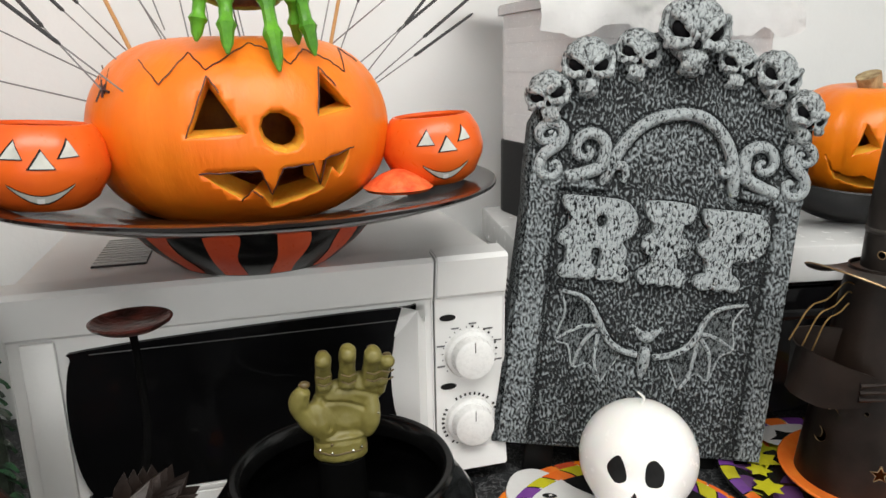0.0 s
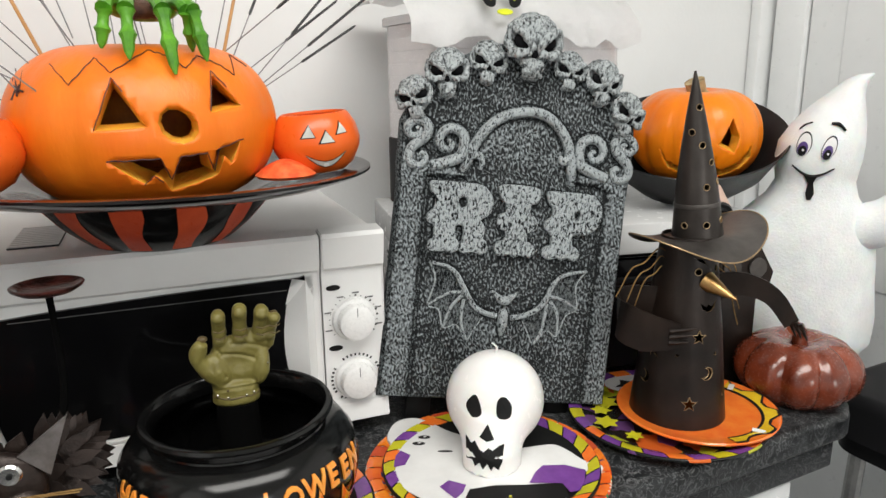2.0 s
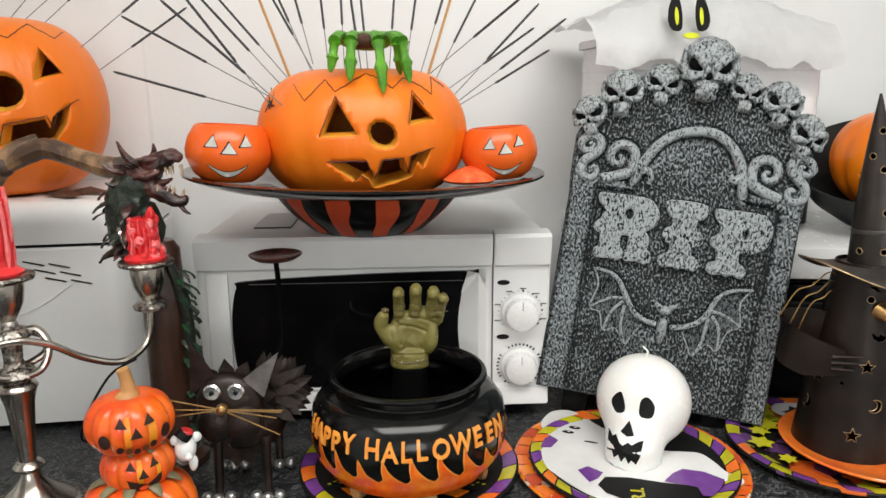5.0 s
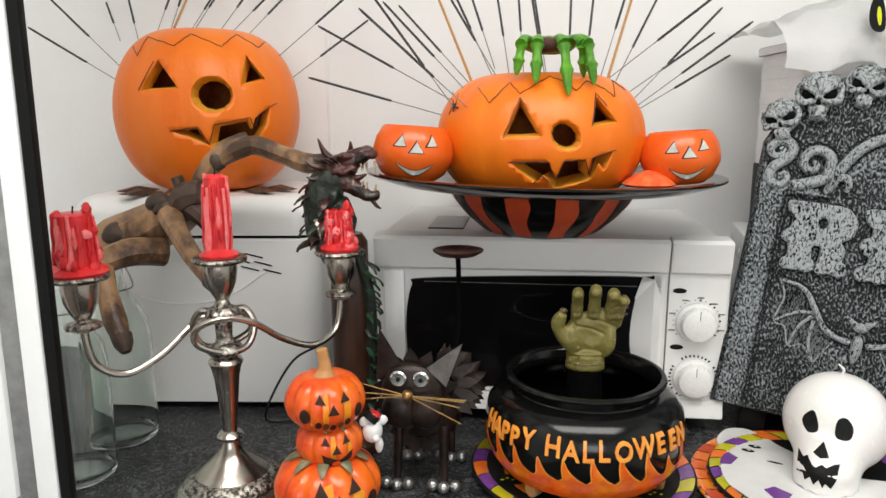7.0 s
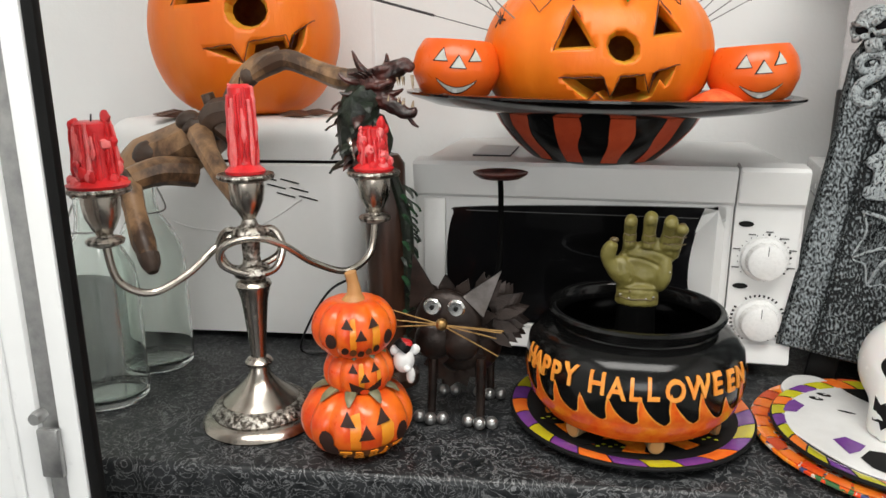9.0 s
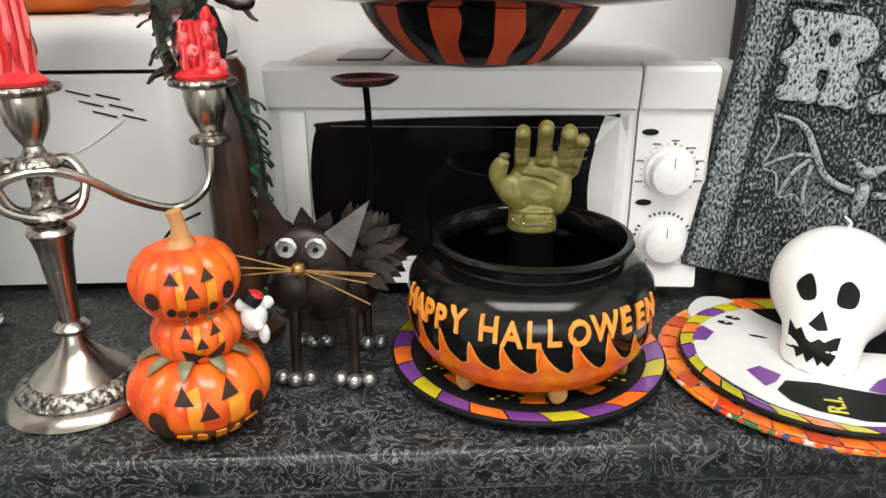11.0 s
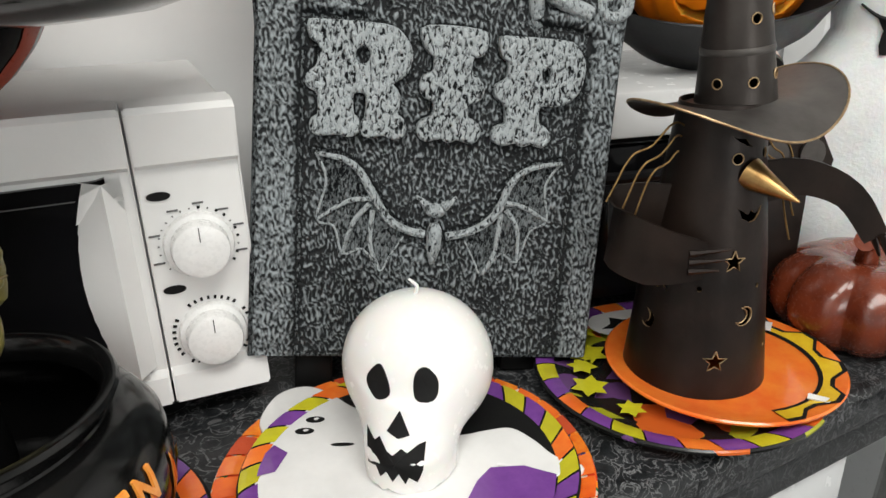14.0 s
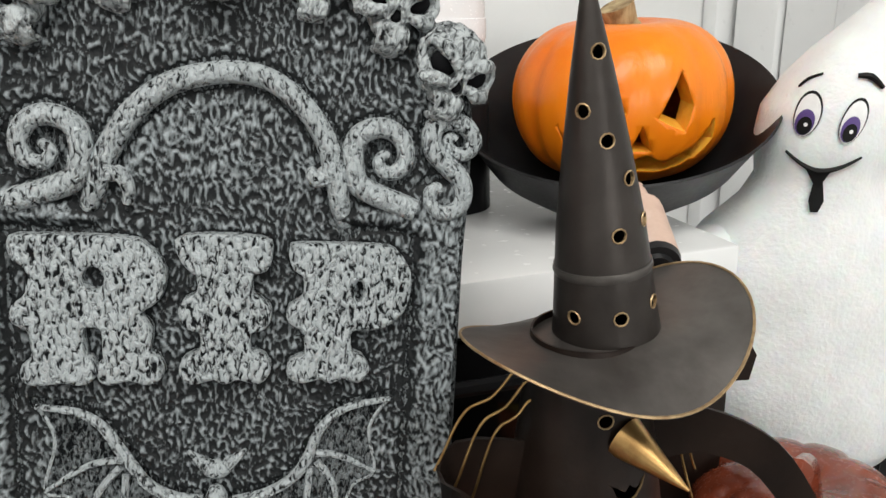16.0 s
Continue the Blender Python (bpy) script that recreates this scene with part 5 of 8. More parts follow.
GLYPHS = {
    "R": ([(0, .98), (.02, .88), (.1, .82), (.1, .62), (0, .52), (0, .44), (.1, .38), (.12, .16), (.05, .1), (.05, .02), (.14, 0), (.3, .02), (.4, 0), (.48, .04), (.47, .13), (.42, .18), (.41, .4), (.585, .4), (.6, .16), (.56, .1), (.57, .02), (.62, 0), (.75, .03), (.88, 0), (.96, .05), (.93, .15), (.87, .2), (.88, .38), (.8, .5), (.95, .62), (.98, .8), (.88, .94), (.72, 1), (.1, 1)], oval(.52, .74, .115, .12, 12)),
    "I": ([(.05, 1), (0, .9), (.12, .8), (.2, .78), (.22, .62), (.05, .56), (0, .48), (.08, .4), (.24, .36), (.24, .2), (.05, .14), (0, .06), (.1, 0), (.35, .03), (.5, 0), (.65, .03), (.9, 0), (1, .08), (.92, .16), (.76, .2), (.76, .36), (.95, .4), (1, .5), (.9, .57), (.78, .62), (.78, .78), (.95, .82), (1, .92), (.9, 1)], None),
    "P": ([(0, .98), (.03, .86), (.12, .8), (.12, .62), (0, .54), (0, .46), (.12, .38), (.15, .18), (.02, .12), (0, .04), (.1, 0), (.25, .03), (.35, 0), (.45, .03), (.6, 0), (.66, .07), (.6, .15), (.5, .2), (.5, .4), (.75, .42), (.92, .5), (1, .65), (1, .82), (.9, .95), (.75, 1), (.1, 1)], oval(.58, .68, .09, .12, 12)),
}
outlines = []
for ch, x0, x1, z0, z1 in (("R", -0.099, -0.025, 0.077, 0.156), ("I", -0.0145, 0.0305, 0.077, 0.158), ("P", 0.045, 0.109, 0.077, 0.155)):
    sp = []
    for k, g in enumerate(GLYPHS[ch]):
        if g:
            q = [(x0 + (x1 - x0) * a, z0 + (z1 - z0) * c) for a, c in g]
            q = [(p.x, p.y) for p in curve_points([(a, c, 0) for a, c in q], 3, True)] if k == 0 else q
            sp.append(q)
    outlines.append(sp[0] + sp[0][:1])
    lb = drawn(sp, 0.004, 0.0028, 3)
    bmesh.ops.translate(lb, vec=(0, 0.0038, 0), verts=lb.verts)
    part("letter", lb, STONE_HI, ts, "raised letter " + ch)
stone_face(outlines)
# bat relief
BY = 0.0048
for s in (-1, 1):
    bone, ribs, skin = BATS[s]
    part("wing_bone", jitter(tube([(x, BY - 0.0022, z) for x, z in smooth_line(bone)], [0.0036, 0.0032, 0.0034, 0.0036, 0.003, 0.0024, 0.0016], 8), 0.0006, 200), STONE_RIB, ts)
    for rib in ribs:
        part("wing_rib", tube([(x, BY - 0.0012, z) for x, z in smooth_line(rib)], [0.0024, 0.002, 0.0012], 7), STONE_RIB, ts)
    for k in range(3):
        xa, za = ribs[0][0] if k < 1 else ribs[k][0]
        xb, zb = ribs[k][2]
        xc, zc = skin[(1, 3, 5)[k]]
        part("wing_fold", tube([(xa + (xc - xa) * 0.35, BY + 0.0004, za + (zc - za) * 0.35), (xa + (xc - xa) * 0.97, BY + 0.0006, za + (zc - za) * 0.97)], [0.0012, 0.0008], 6), STONE_MID, ts)
    mb = drawn([[(a, c) for a, c in (skin if s < 0 else skin[::-1])]], 0.0008, 0.0006, 1)
    bmesh.ops.translate(mb, vec=(0, BY + 0.001, 0), verts=mb.verts)
    part("wing_membrane", mb, STONE_MID, ts)
    part("wing_edge", tube([(x, BY - 0.0002, z) for x, z in smooth_line(skin[:9], 4)], [0.0012, 0.001, 0.0011, 0.001, 0.0007], 6), STONE_RIB, ts)
    part("bat_ear", tube([(0.003 + s * 0.006, BY - 0.001, 0.0215), (0.003 + s * 0.0165, BY, 0.0305)], [0.0045, 0.001], 7), STONE_RIB, ts)
part("bat_body", jitter(tube(curve_points([(0.003, BY, -0.026), (0.003, BY - 0.002, -0.012), (0.003, BY - 0.003, 0.002), (0.002, BY - 0.002, 0.009)]), [0.002, 0.006, 0.0065, 0.003], 9), 0.0008, 200), STONE_RIB, ts)
part("bat_head", ball((0.003, BY - 0.001, 0.019), (0.0085, 0.005, 0.006), 12), STONE_RIB, ts)
for x, z in ((-0.09, -0.165), (0.09, -0.165)):
    ln = ((TM @ Vector((x, 0.024, -0.1))).z - 0.9005) / TV.z
    part("stake", box(x - 0.016, x + 0.016, 0.018, 0.03, -0.1 - ln, -0.1, 0.003), RUBBER, ts, "black plastic stake")

# ---- skull candle on the ghost plates ----
GP = (0.387, 0.471)


def rim_stripes(parent, r0, r1, z0, z1, n, mats, lift=0.0006, phase=0.0, gap=0.1, slant=0.12):
    k = 0
    for i in range(n):
        a0 = phase + 2 * math.pi * i / n
        a1 = phase + 2 * math.pi * (i + 1 - gap) / n
        b = bmesh.new()
        rows = []
        for j in range(4):
            t = j / 3
            r, z = r0 + (r1 - r0) * t, z0 + (z1 - z0) * t + lift + 0.0008 * math.sin(math.pi * t)
            rows.append([b.verts.new((r * math.cos(a0 + (a1 - a0) * q / 4 + slant * t), r * math.sin(a0 + (a1 - a0) * q / 4 + slant * t), z)) for q in range(5)])
        for A, B in zip(rows, rows[1:]):
            for q in range(4):
                b.faces.new((A[q], A[q + 1], B[q + 1], B[q]))
        part("rim_stripe", b, mats[i % len(mats)], parent)


def plate(name, m, r, h, material, label, under=None):
    t = thing(name, m, label, "plate")
    part("dish", lathe([(0, 0.0), (r * 0.62, 0.0), (r * 0.7, 0.003), (r * 0.86, h * 0.7), (r, h), (r * 1.0, h + 0.002), (r * 0.985, h + 0.0032), (r * 0.85, h * 0.75 + 0.003), (r * 0.7, 0.0065), (0, 0.006)], 72), material, t)
    return t


def flat(z):
    return lambda x, y: Vector((x, y, z))


gl = plate("garland_plate", pose(GP[0] - 0.003, GP[1] + 0.002, 0.9), 0.134, 0.008, GARLAND, "round plate printed with bright orange pumpkins")
rim_stripes(gl, 0.117, 0.1325, 0.0098, 0.0118, 34, (ORANGE, EMBER, STRIPE, ORANGE, CERAMIC), phase=0.1, gap=0.1, slant=0.04)
gpz = 0.9038
gh = plate("ghost_plate", pose(GP[0], GP[1], gpz), 0.119, 0.010, INK, "black round plate with a white ghost and striped rim")
rim_stripes(gh, 0.1035, 0.1175, 0.0105, 0.0135, 30, (PURPLE, LIME, ORANGE, LIME), phase=0.3)
ghost_out = [(-0.077, 0.106), (-0.056, 0.132), (-0.033, 0.133), (-0.019, 0.114), (-0.01, 0.085), (0.01, 0.05), (0.04, 0.012), (0.066, 0.003), (0.083, -0.004), (0.089, -0.024), (0.091, -0.046), (0.101, -0.064), (0.092, -0.068), (0.076, -0.06), (0.064, -0.045), (0.05, -0.033), (0.045, -0.07), (0.016, -0.112), (0.002, -0.116), (-0.014, -0.105), (-0.046, -0.088), (-0.07, -0.07), (-0.083, -0.05), (-0.097, -0.02), (-0.108, 0.009), (-0.105, 0.028), (-0.086, 0.052), (-0.08, 0.082)]
gb = drawn([[(p.x, p.y) for p in curve_points([(x, z, 0) for x, z in ghost_out], 4, True)]], 0.0022, 0.0015, 2)
bmesh.ops.transform(gb, matrix=Matrix.Rotation(radians(-90), 4, "X"), verts=gb.verts)
bmesh.ops.translate(gb, vec=(0, 0, 0.0079), verts=gb.verts)
gho = part("ghost", gb, PLWHITE, gh, "white glazed ghost shape")
GZ = 0.0118
for ex, ey in ((-0.053, 0.073), (-0.041, 0.083)):
    part("eye", patch(oval(ex, ey, 0.0075, 0.0042, 14, -0.5), flat(GZ), rings=2), INK, gho)
    part("pupil", patch(oval(ex + 0.001, ey, 0.0022, 0.0016, 8), flat(GZ + 0.0005), rings=2), PLWHITE, gho)
part("mouth", patch(oval(-0.034, 0.043, 0.009, 0.0022, 12, -0.5), flat(GZ), rings=2), INK, gho)
part("stone", patch([(-0.061, -0.05), (-0.047, -0.036), (-0.021, -0.042), (0.009, -0.057), (0.045, -0.072), (0.035, -0.094), (0.013, -0.102), (-0.014, -0.098), (-0.044, -0.082), (-0.058, -0.067)], flat(GZ + 0.0004), rings=3, dense=2), INK, gho, "black gravestone shape")
part("patch", patch([(0.013, -0.056), (0.03, -0.042), (0.045, -0.035), (0.066, -0.045), (0.08, -0.064), (0.066, -0.08), (0.051, -0.092), (0.04, -0.09), (0.043, -0.073)], flat(GZ + 0.0008), rings=3, dense=2), PURPLE, gho)
part("patch", patch([(-0.072, -0.017), (-0.058, -0.011), (-0.046, -0.027), (-0.056, -0.038), (-0.068, -0.044)], flat(GZ + 0.0003), rings=3, dense=2), PURPLE, gho)
part("patch", patch([(-0.1, 0.04), (-0.086, 0.062), (-0.078, 0.068), (-0.072, 0.054), (-0.086, 0.038)], flat(GZ + 0.0003), rings=2, dense=2), PURPLE, gho)
rt = letters("R.I.", 0.02, 0.0003, 0.0004)
bmesh.ops.transform(rt, matrix=Matrix.Rotation(radians(72), 4, "Z") @ Matrix.Rotation(radians(-90), 4, "X"), verts=rt.verts)
bmesh.ops.translate(rt, vec=(-0.02, -0.078, GZ + 0.0012), verts=rt.verts)
part("lettering", rt, LIME, gho, "yellow letters R.I.")

SB = gpz + 0.0116
sc = thing("skull_candle", pose(0.387, 0.4695, SB, 0, 0, -36), "glossy white wax skull candle standing on the ghost plate", "candle")


def skull_field(p):
    """Below nought inside the candle: a round cranium run together with a narrower jaw."""
    q = Vector((p.x / 0.0555, (p.y - 0.045) / 0.051, (p.z - 0.0555) / 0.0555))
    a = (q.length - 1) * 0.055
    b = max((math.hypot(p.x / 0.0325, (p.y - 0.003 - 0.7 * max(0.0, p.z - 0.022)) / 0.036) - 1) * 0.034, abs(p.z - 0.026) - 0.026)
    h = max(0.0, 1 - abs(a - b) / 0.017)
    return min(a, b) - h * h * 0.0042


wb = bmesh.new()
bmesh.ops.create_icosphere(wb, subdivisions=5, radius=1.0)
mid_ = Vector((0, 0.026, 0.04))
for v in wb.verts:
    d = v.co.normalized()
    lo_, hi_ = 0.0, 0.12
    for _ in range(18):
        m_ = (lo_ + hi_) / 2
        if skull_field(mid_ + d * m_) < 0:
            lo_ = m_
        else:
            hi_ = m_
    v.co = mid_ + d * lo_
part("wax_body", wb, WAX, sc)


def rounded_outline(pts):
    cx, cz = sum(p[0] for p in pts) / len(pts), sum(p[1] for p in pts) / len(pts)
    return [(cx + (p.x - cx) * 0.87, cz + (p.y - cz) * 0.87) for p in curve_points([(x, z, 0) for x, z in pts], 4, True)]


def on_skull(x, z, lift=0.0007):
    z += 0.006
    y = -0.06
    while y < 0.05 and skull_field(Vector((x, y, z))) > 0:
        y += 0.0004
    return Vector((x, y - lift, z))


part("eye_socket", patch(rounded_outline([(-0.0275, 0.066), (-0.0285, 0.057), (-0.02, 0.049), (-0.0095, 0.053), (-0.0115, 0.066), (-0.018, 0.075)]), on_skull, rings=5), INK, sc, "black eye socket")
part("eye_socket", patch(rounded_outline([(0.0045, 0.055), (0.0095, 0.0495), (0.0215, 0.051), (0.0225, 0.065), (0.0135, 0.0745), (0.0055, 0.07)]), on_skull, rings=5), INK, sc, "black eye socket")
part("nose_hole", patch([(-0.0115, 0.034), (-0.0035, 0.031), (0.0045, 0.033), (-0.003, 0.047)], on_skull, rings=4, dense=3), INK, sc, "black nose hole")
mz = [(-0.022, 0.036), (-0.016, 0.031), (-0.012, 0.035), (-0.008, 0.029), (-0.003, 0.027), (0.002, 0.031), (0.006, 0.029), (0.012, 0.033), (0.0165, 0.034), (0.0155, 0.018), (0.012, 0.009), (0.009, 0.018), (0.005, 0.0085), (0.0015, 0.017), (-0.003, 0.009), (-0.007, 0.017), (-0.011, 0.0105), (-0.015, 0.02), (-0.02, 0.015)]
mz = [(x * 1.1 - 0.003, z - 0.005) for x, z in mz]
part("mouth_hole", patch(mz, on_skull, rings=4, dense=2), INK, sc, "jagged black mouth")
part("wick", tube(curve_points([(0.0, 0.045, 0.11), (0.002, 0.044, 0.117), (-0.004, 0.045, 0.122)]), [0.0016, 0.0014, 0.0008], 6), WAX, sc)

# ---- witch lantern on its plates ----
WP = (0.653, 0.462)
np_ = plate("night_plate", pose(WP[0] - 0.008, WP[1] + 0.01, 0.9), 0.122, 0.012, NIGHTPRINT, "round plate with dark Halloween night print and striped rim")
rim_stripes(np_, 0.104, 0.1205, 0.0118, 0.0152, 28, (PURPLE, ORANGE, PURPLE, LIME), phase=0.1, gap=0.06, slant=0.06)
part("moon", patch(oval(0.016, 0.086, 0.036, 0.026, 22), flat(0.0138), rings=3), PLWHITE, np_, "white printed moon")
part("flying_shape", patch([(-0.012, 0.082), (0.002, 0.086), (0.01, 0.097), (0.018, 0.087), (0.034, 0.081), (0.018, 0.078), (0.006, 0.073)], flat(0.0144), rings=2, dense=2), INK, np_)
for dx, dy, r in ((-0.052, 0.055, 0.02), (-0.085, 0.012, 0.017), (-0.078, -0.03, 0.012), (-0.03, 0.088, 0.013), (-0.07, 0.04, 0.014)):
    part("lime_shape", patch(star(dx, dy, r, 6, 0.6, dx * 40), flat(0.0138), rings=2), LIME, np_)
pp = thing("pumpkin_plate", pose(WP[0] + 0.022, WP[1] - 0.012, 0.9128), "orange plate with yellow pumpkin grin on a larger plate", "plate")
part("dish", lathe([(0, 0.0), (0.068, 0.0), (0.088, 0.004), (0.097, 0.008), (0.0975, 0.0098), (0.096, 0.011), (0.082, 0.0075), (0.07, 0.0055), (0, 0.005)], 72), ORANGE, pp)


def on_pp(x, y):
    r = math.hypot(x, y)
    return Vector((x, y, float(np.interp(r, [0, 0.07, 0.082, 0.096], [0.005, 0.0055, 0.0075, 0.011])) + 0.0006))


gr = [(0.075 * math.cos(radians(a)), 0.075 * math.sin(radians(a))) for a in range(-110, 26, 8)]
gi = [(0.091 * math.cos(radians(a)) + (0.006 if k % 4 < 2 else -0.004) * math.cos(radians(a)), 0.091 * math.sin(radians(a)) + (0.006 if k % 4 < 2 else -0.004) * math.sin(radians(a))) for k, a in enumerate(range(-110, 26, 8))]
for lift, m_, shrink, lab in ((0.0, INK, 0.0, "black grin outline"), (0.0005, YELLOW, 0.004, "yellow grin")):
    b = bmesh.new()
    A = [b.verts.new(on_pp(x * (1 + shrink * 12), y * (1 + shrink * 12)) + Vector((0, 0, lift))) for x, y in gr]
    B = [b.verts.new(on_pp(x * (1 - shrink * 10), y * (1 - shrink * 10)) + Vector((0, 0, lift))) for x, y in gi]
    for i in range(len(A) - 1):
        b.faces.new((A[i], A[i + 1], B[i + 1], B[i]))
    part("grin", b, m_, pp, lab)
for a in (12, -80):
    x, y = 0.083 * math.cos(radians(a)), 0.083 * math.sin(radians(a))
    part("tooth", box(-0.0035, 0.0035, -0.008, 0.008, 0.0, 0.0012), PLWHITE, pp, "white tooth", at=pose(x, y, on_pp(x, y).z + 0.0008, 0, 0, a - 70))

WZ = 0.9185
wi = thing("witch_lantern", pose(WP[0], WP[1], WZ, 0, 0, -25), "brown tin witch lantern with pointed hat and cut-out stars", "lantern")


CONE = [(0.0575, 0.0), (0.052, 0.05), (0.046, 0.11), (0.038, 0.17), (0.031, 0.225)]


def cone_r(z):
    return float(np.interp(z, [p[1] for p in CONE], [p[0] for p in CONE]))


def radial_cut(poly, ang, z0, r):
    b = bmesh.new()
    ra, rb = r * 0.72, r * 1.5
    A, B = [], []
    for x, z in poly:
        for lst, rr in ((A, ra), (B, rb)):
            k = rr / r
            lst.append(b.verts.new((rr * math.sin(ang + x / r), -rr * math.cos(ang + x / r), z0 + z)))
    b.faces.new(A)
    b.faces.new(B[::-1])
    for i in range(len(poly)):
        j = (i + 1) % len(poly)
        b.faces.new((A[i], B[i], B[j], A[j]))
    return b


bmesh_cone = lathe([(0.0575, 0.0), (0.0546, 0.027), (0.052, 0.05), (0.049, 0.08), (0.046, 0.11), (0.042, 0.14), (0.038, 0.17), (0.0345, 0.2), (0.031, 0.225), (0.0298, 0.225), (0.0368, 0.17), (0.0448, 0.11), (0.0508, 0.05), (0.0563, 0.0), (0.0575, 0.0)], 72)
bmesh.ops.remove_doubles(bmesh_cone, verts=bmesh_cone.verts, dist=0.00005)
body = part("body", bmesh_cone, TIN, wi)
bpy.context.view_layer.update()
crescent = [(0.008 * math.cos(radians(a)), 0.008 * math.sin(radians(a))) for a in range(-130, 91, 22)] + [(0.0062 * math.cos(radians(a)) - 0.0035, 0.0062 * math.sin(radians(a)) + 0.001) for a in range(80, -121, -25)]
brow = [(-0.009, 0.004), (-0.003, 0.0), (0.003, -0.003), (0.008, -0.004), (0.002, 0.002)]
cuts = []
for poly, ang, z in ((star(0, 0, 0.0095), -0.12, 0.032), (star(0, 0, 0.009), 0.05, 0.112), (star(0, 0, 0.009), -1.05, 0.09), (crescent, 0.28, 0.068), (crescent, -1.25, 0.055), (oval(0, 0, 0.0022, 0.0022, 8), -0.45, 0.09), (oval(0, 0, 0.002, 0.002, 8), 0.55, 0.09), (oval(0, 0, 0.002, 0.002, 8), 0.85, 0.035), (oval(0, 0, 0.0042, 0.0042, 10), 0.0, 0.188), (oval(0, 0, 0.004, 0.004, 10), 0.75, 0.19), (brow, 0.1, 0.2), (brow, 0.75, 0.202), (star(0, 0, 0.008), 1.2, 0.06),
                     ([(-0.013, 0.005), (-0.008, -0.004), (-0.002, -0.007), (0.004, -0.006), (0.012, 0.004), (0.006, 0.0), (0.004, -0.001), (0.0, 0.002), (-0.003, -0.001), (-0.008, 0.002)], 0.35, 0.148)):
    cuts.append((radial_cut(poly, ang, z, cone_r(z)), EDGE))
carve(body, cuts)
for poly, ang, z in ((star(0, 0, 0.0095), -0.12, 0.032), (star(0, 0, 0.009), 0.05, 0.112), (crescent, 0.28, 0.068), (oval(0, 0, 0.0042, 0.0042, 10), 0.0, 0.188)):
    r = cone_r(z) + 0.0004
    pts = [(r * math.sin(ang + x / r), -r * math.cos(ang + x / r), z + zz) for x, zz in poly]
    part("cut_edge", tube(pts + pts[:1], 0.0005, 5), EDGE, body, "bright torch-cut edge")
# hat
HAT = [(0.0305, 0.218), (0.0285, 0.232), (0.0265, 0.252), (0.0255, 0.262), (0.0232, 0.285), (0.018, 0.32), (0.011, 0.362), (0.0052, 0.392), (0.0012, 0.412)]


def hat_r(z):
    return float(np.interp(z, [p[1] for p in HAT], [p[0] for p in HAT]))


hb_ = lathe(HAT + [(0.0006, 0.41), (0.004, 0.391), (0.0098, 0.361), (0.0168, 0.32), (0.022, 0.285), (0.0243, 0.262), (0.0293, 0.218), (0.0305, 0.218)], 56)
bmesh.ops.remove_doubles(hb_, verts=hb_.verts, dist=0.00005)
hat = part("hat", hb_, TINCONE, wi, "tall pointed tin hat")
bpy.context.view_layer.update()
hc = [(0.0, 0.24), (0.85, 0.243), (-0.9, 0.24), (0.1, 0.283), (0.95, 0.287), (0.6, 0.31), (0.05, 0.33), (-0.7, 0.345), (0.1, 0.372)]
carve(hat, [(radial_cut(oval(0, 0, 0.0036, 0.0036, 10), a, z, hat_r(z)), EDGE) for a, z in hc])
for a, z in hc:
    r = hat_r(z) + 0.0004
    pts = [(r * math.sin(a + x / r), -r * math.cos(a + x / r), z + zz) for x, zz in oval(0, 0, 0.0038, 0.0038, 10)]
    part("cut_edge", tube(pts + pts[:1], 0.0005, 5), EDGE, hat, "bright cut edge")
part("hat_band", lathe([(0.0258, 0.2585), (0.0266, 0.2605), (0.026, 0.2635), (0.025, 0.2635)], 48), TINHAT, hat)
# wavy brim: the sides lift, the front dips
bb = bmesh.new()
rows = []
for j in range(7):
    row = []
    for i in range(64):
        a = 2 * math.pi * i / 64
        rr = 0.0265 + (0.075 - 0.0265) * j / 6
        lift = 0.017 * (j / 6) ** 1.6 * (math.cos(2 * (a - radians(20)))) - 0.004 * (j / 6)
        rr *= 1 + 0.1 * (j / 6) * math.cos(2 * (a - radians(20)))
        row.append((rr * math.cos(a), rr * math.sin(a), 0.2245 + lift))
    rows.append(row)
for off in (0.0, -0.0013):
    rv = [[bb.verts.new((x, y, z + off)) for x, y, z in row] for row in rows]
    for A, B in zip(rv, rv[1:]):
        for i in range(64):
            k = (i + 1) % 64
            bb.faces.new((A[i], A[k], B[k], B[i]))
    if off == 0.0:
        up_ = rv
    else:
        for i in range(64):
            k = (i + 1) % 64
            bb.faces.new((up_[-1][i], up_[-1][k], rv[-1][k], rv[-1][i]))
            bb.faces.new((up_[0][i], up_[0][k], rv[0][k], rv[0][i]))
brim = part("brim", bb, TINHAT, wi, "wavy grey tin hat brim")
part("cut_edge", tube([Vector(p) for p in rows[-1] + rows[-1][:1]], 0.0009, 5), EDGE, brim, "bright filed edge")
hat_set = Matrix.Translation((0.0115, 0.0034, 0.22)) @ Matrix.Rotation(radians(-5), 4, "Y") @ Matrix.Translation((0, 0, -0.22))
for ob in (hat, brim):
    ob.matrix_basis = hat_set @ ob.matrix_basis
nd = Vector((math.sin(0.62), -math.cos(0.62), -0.34)).normalized()
n0 = Vector((0.034 * math.sin(0.35), -0.034 * math.cos(0.35), 0.176))
part("nose", tube([n0, n0 + nd * 0.041], [0.0125, 0.0007], 20), BRASS, wi, "brass cone nose")
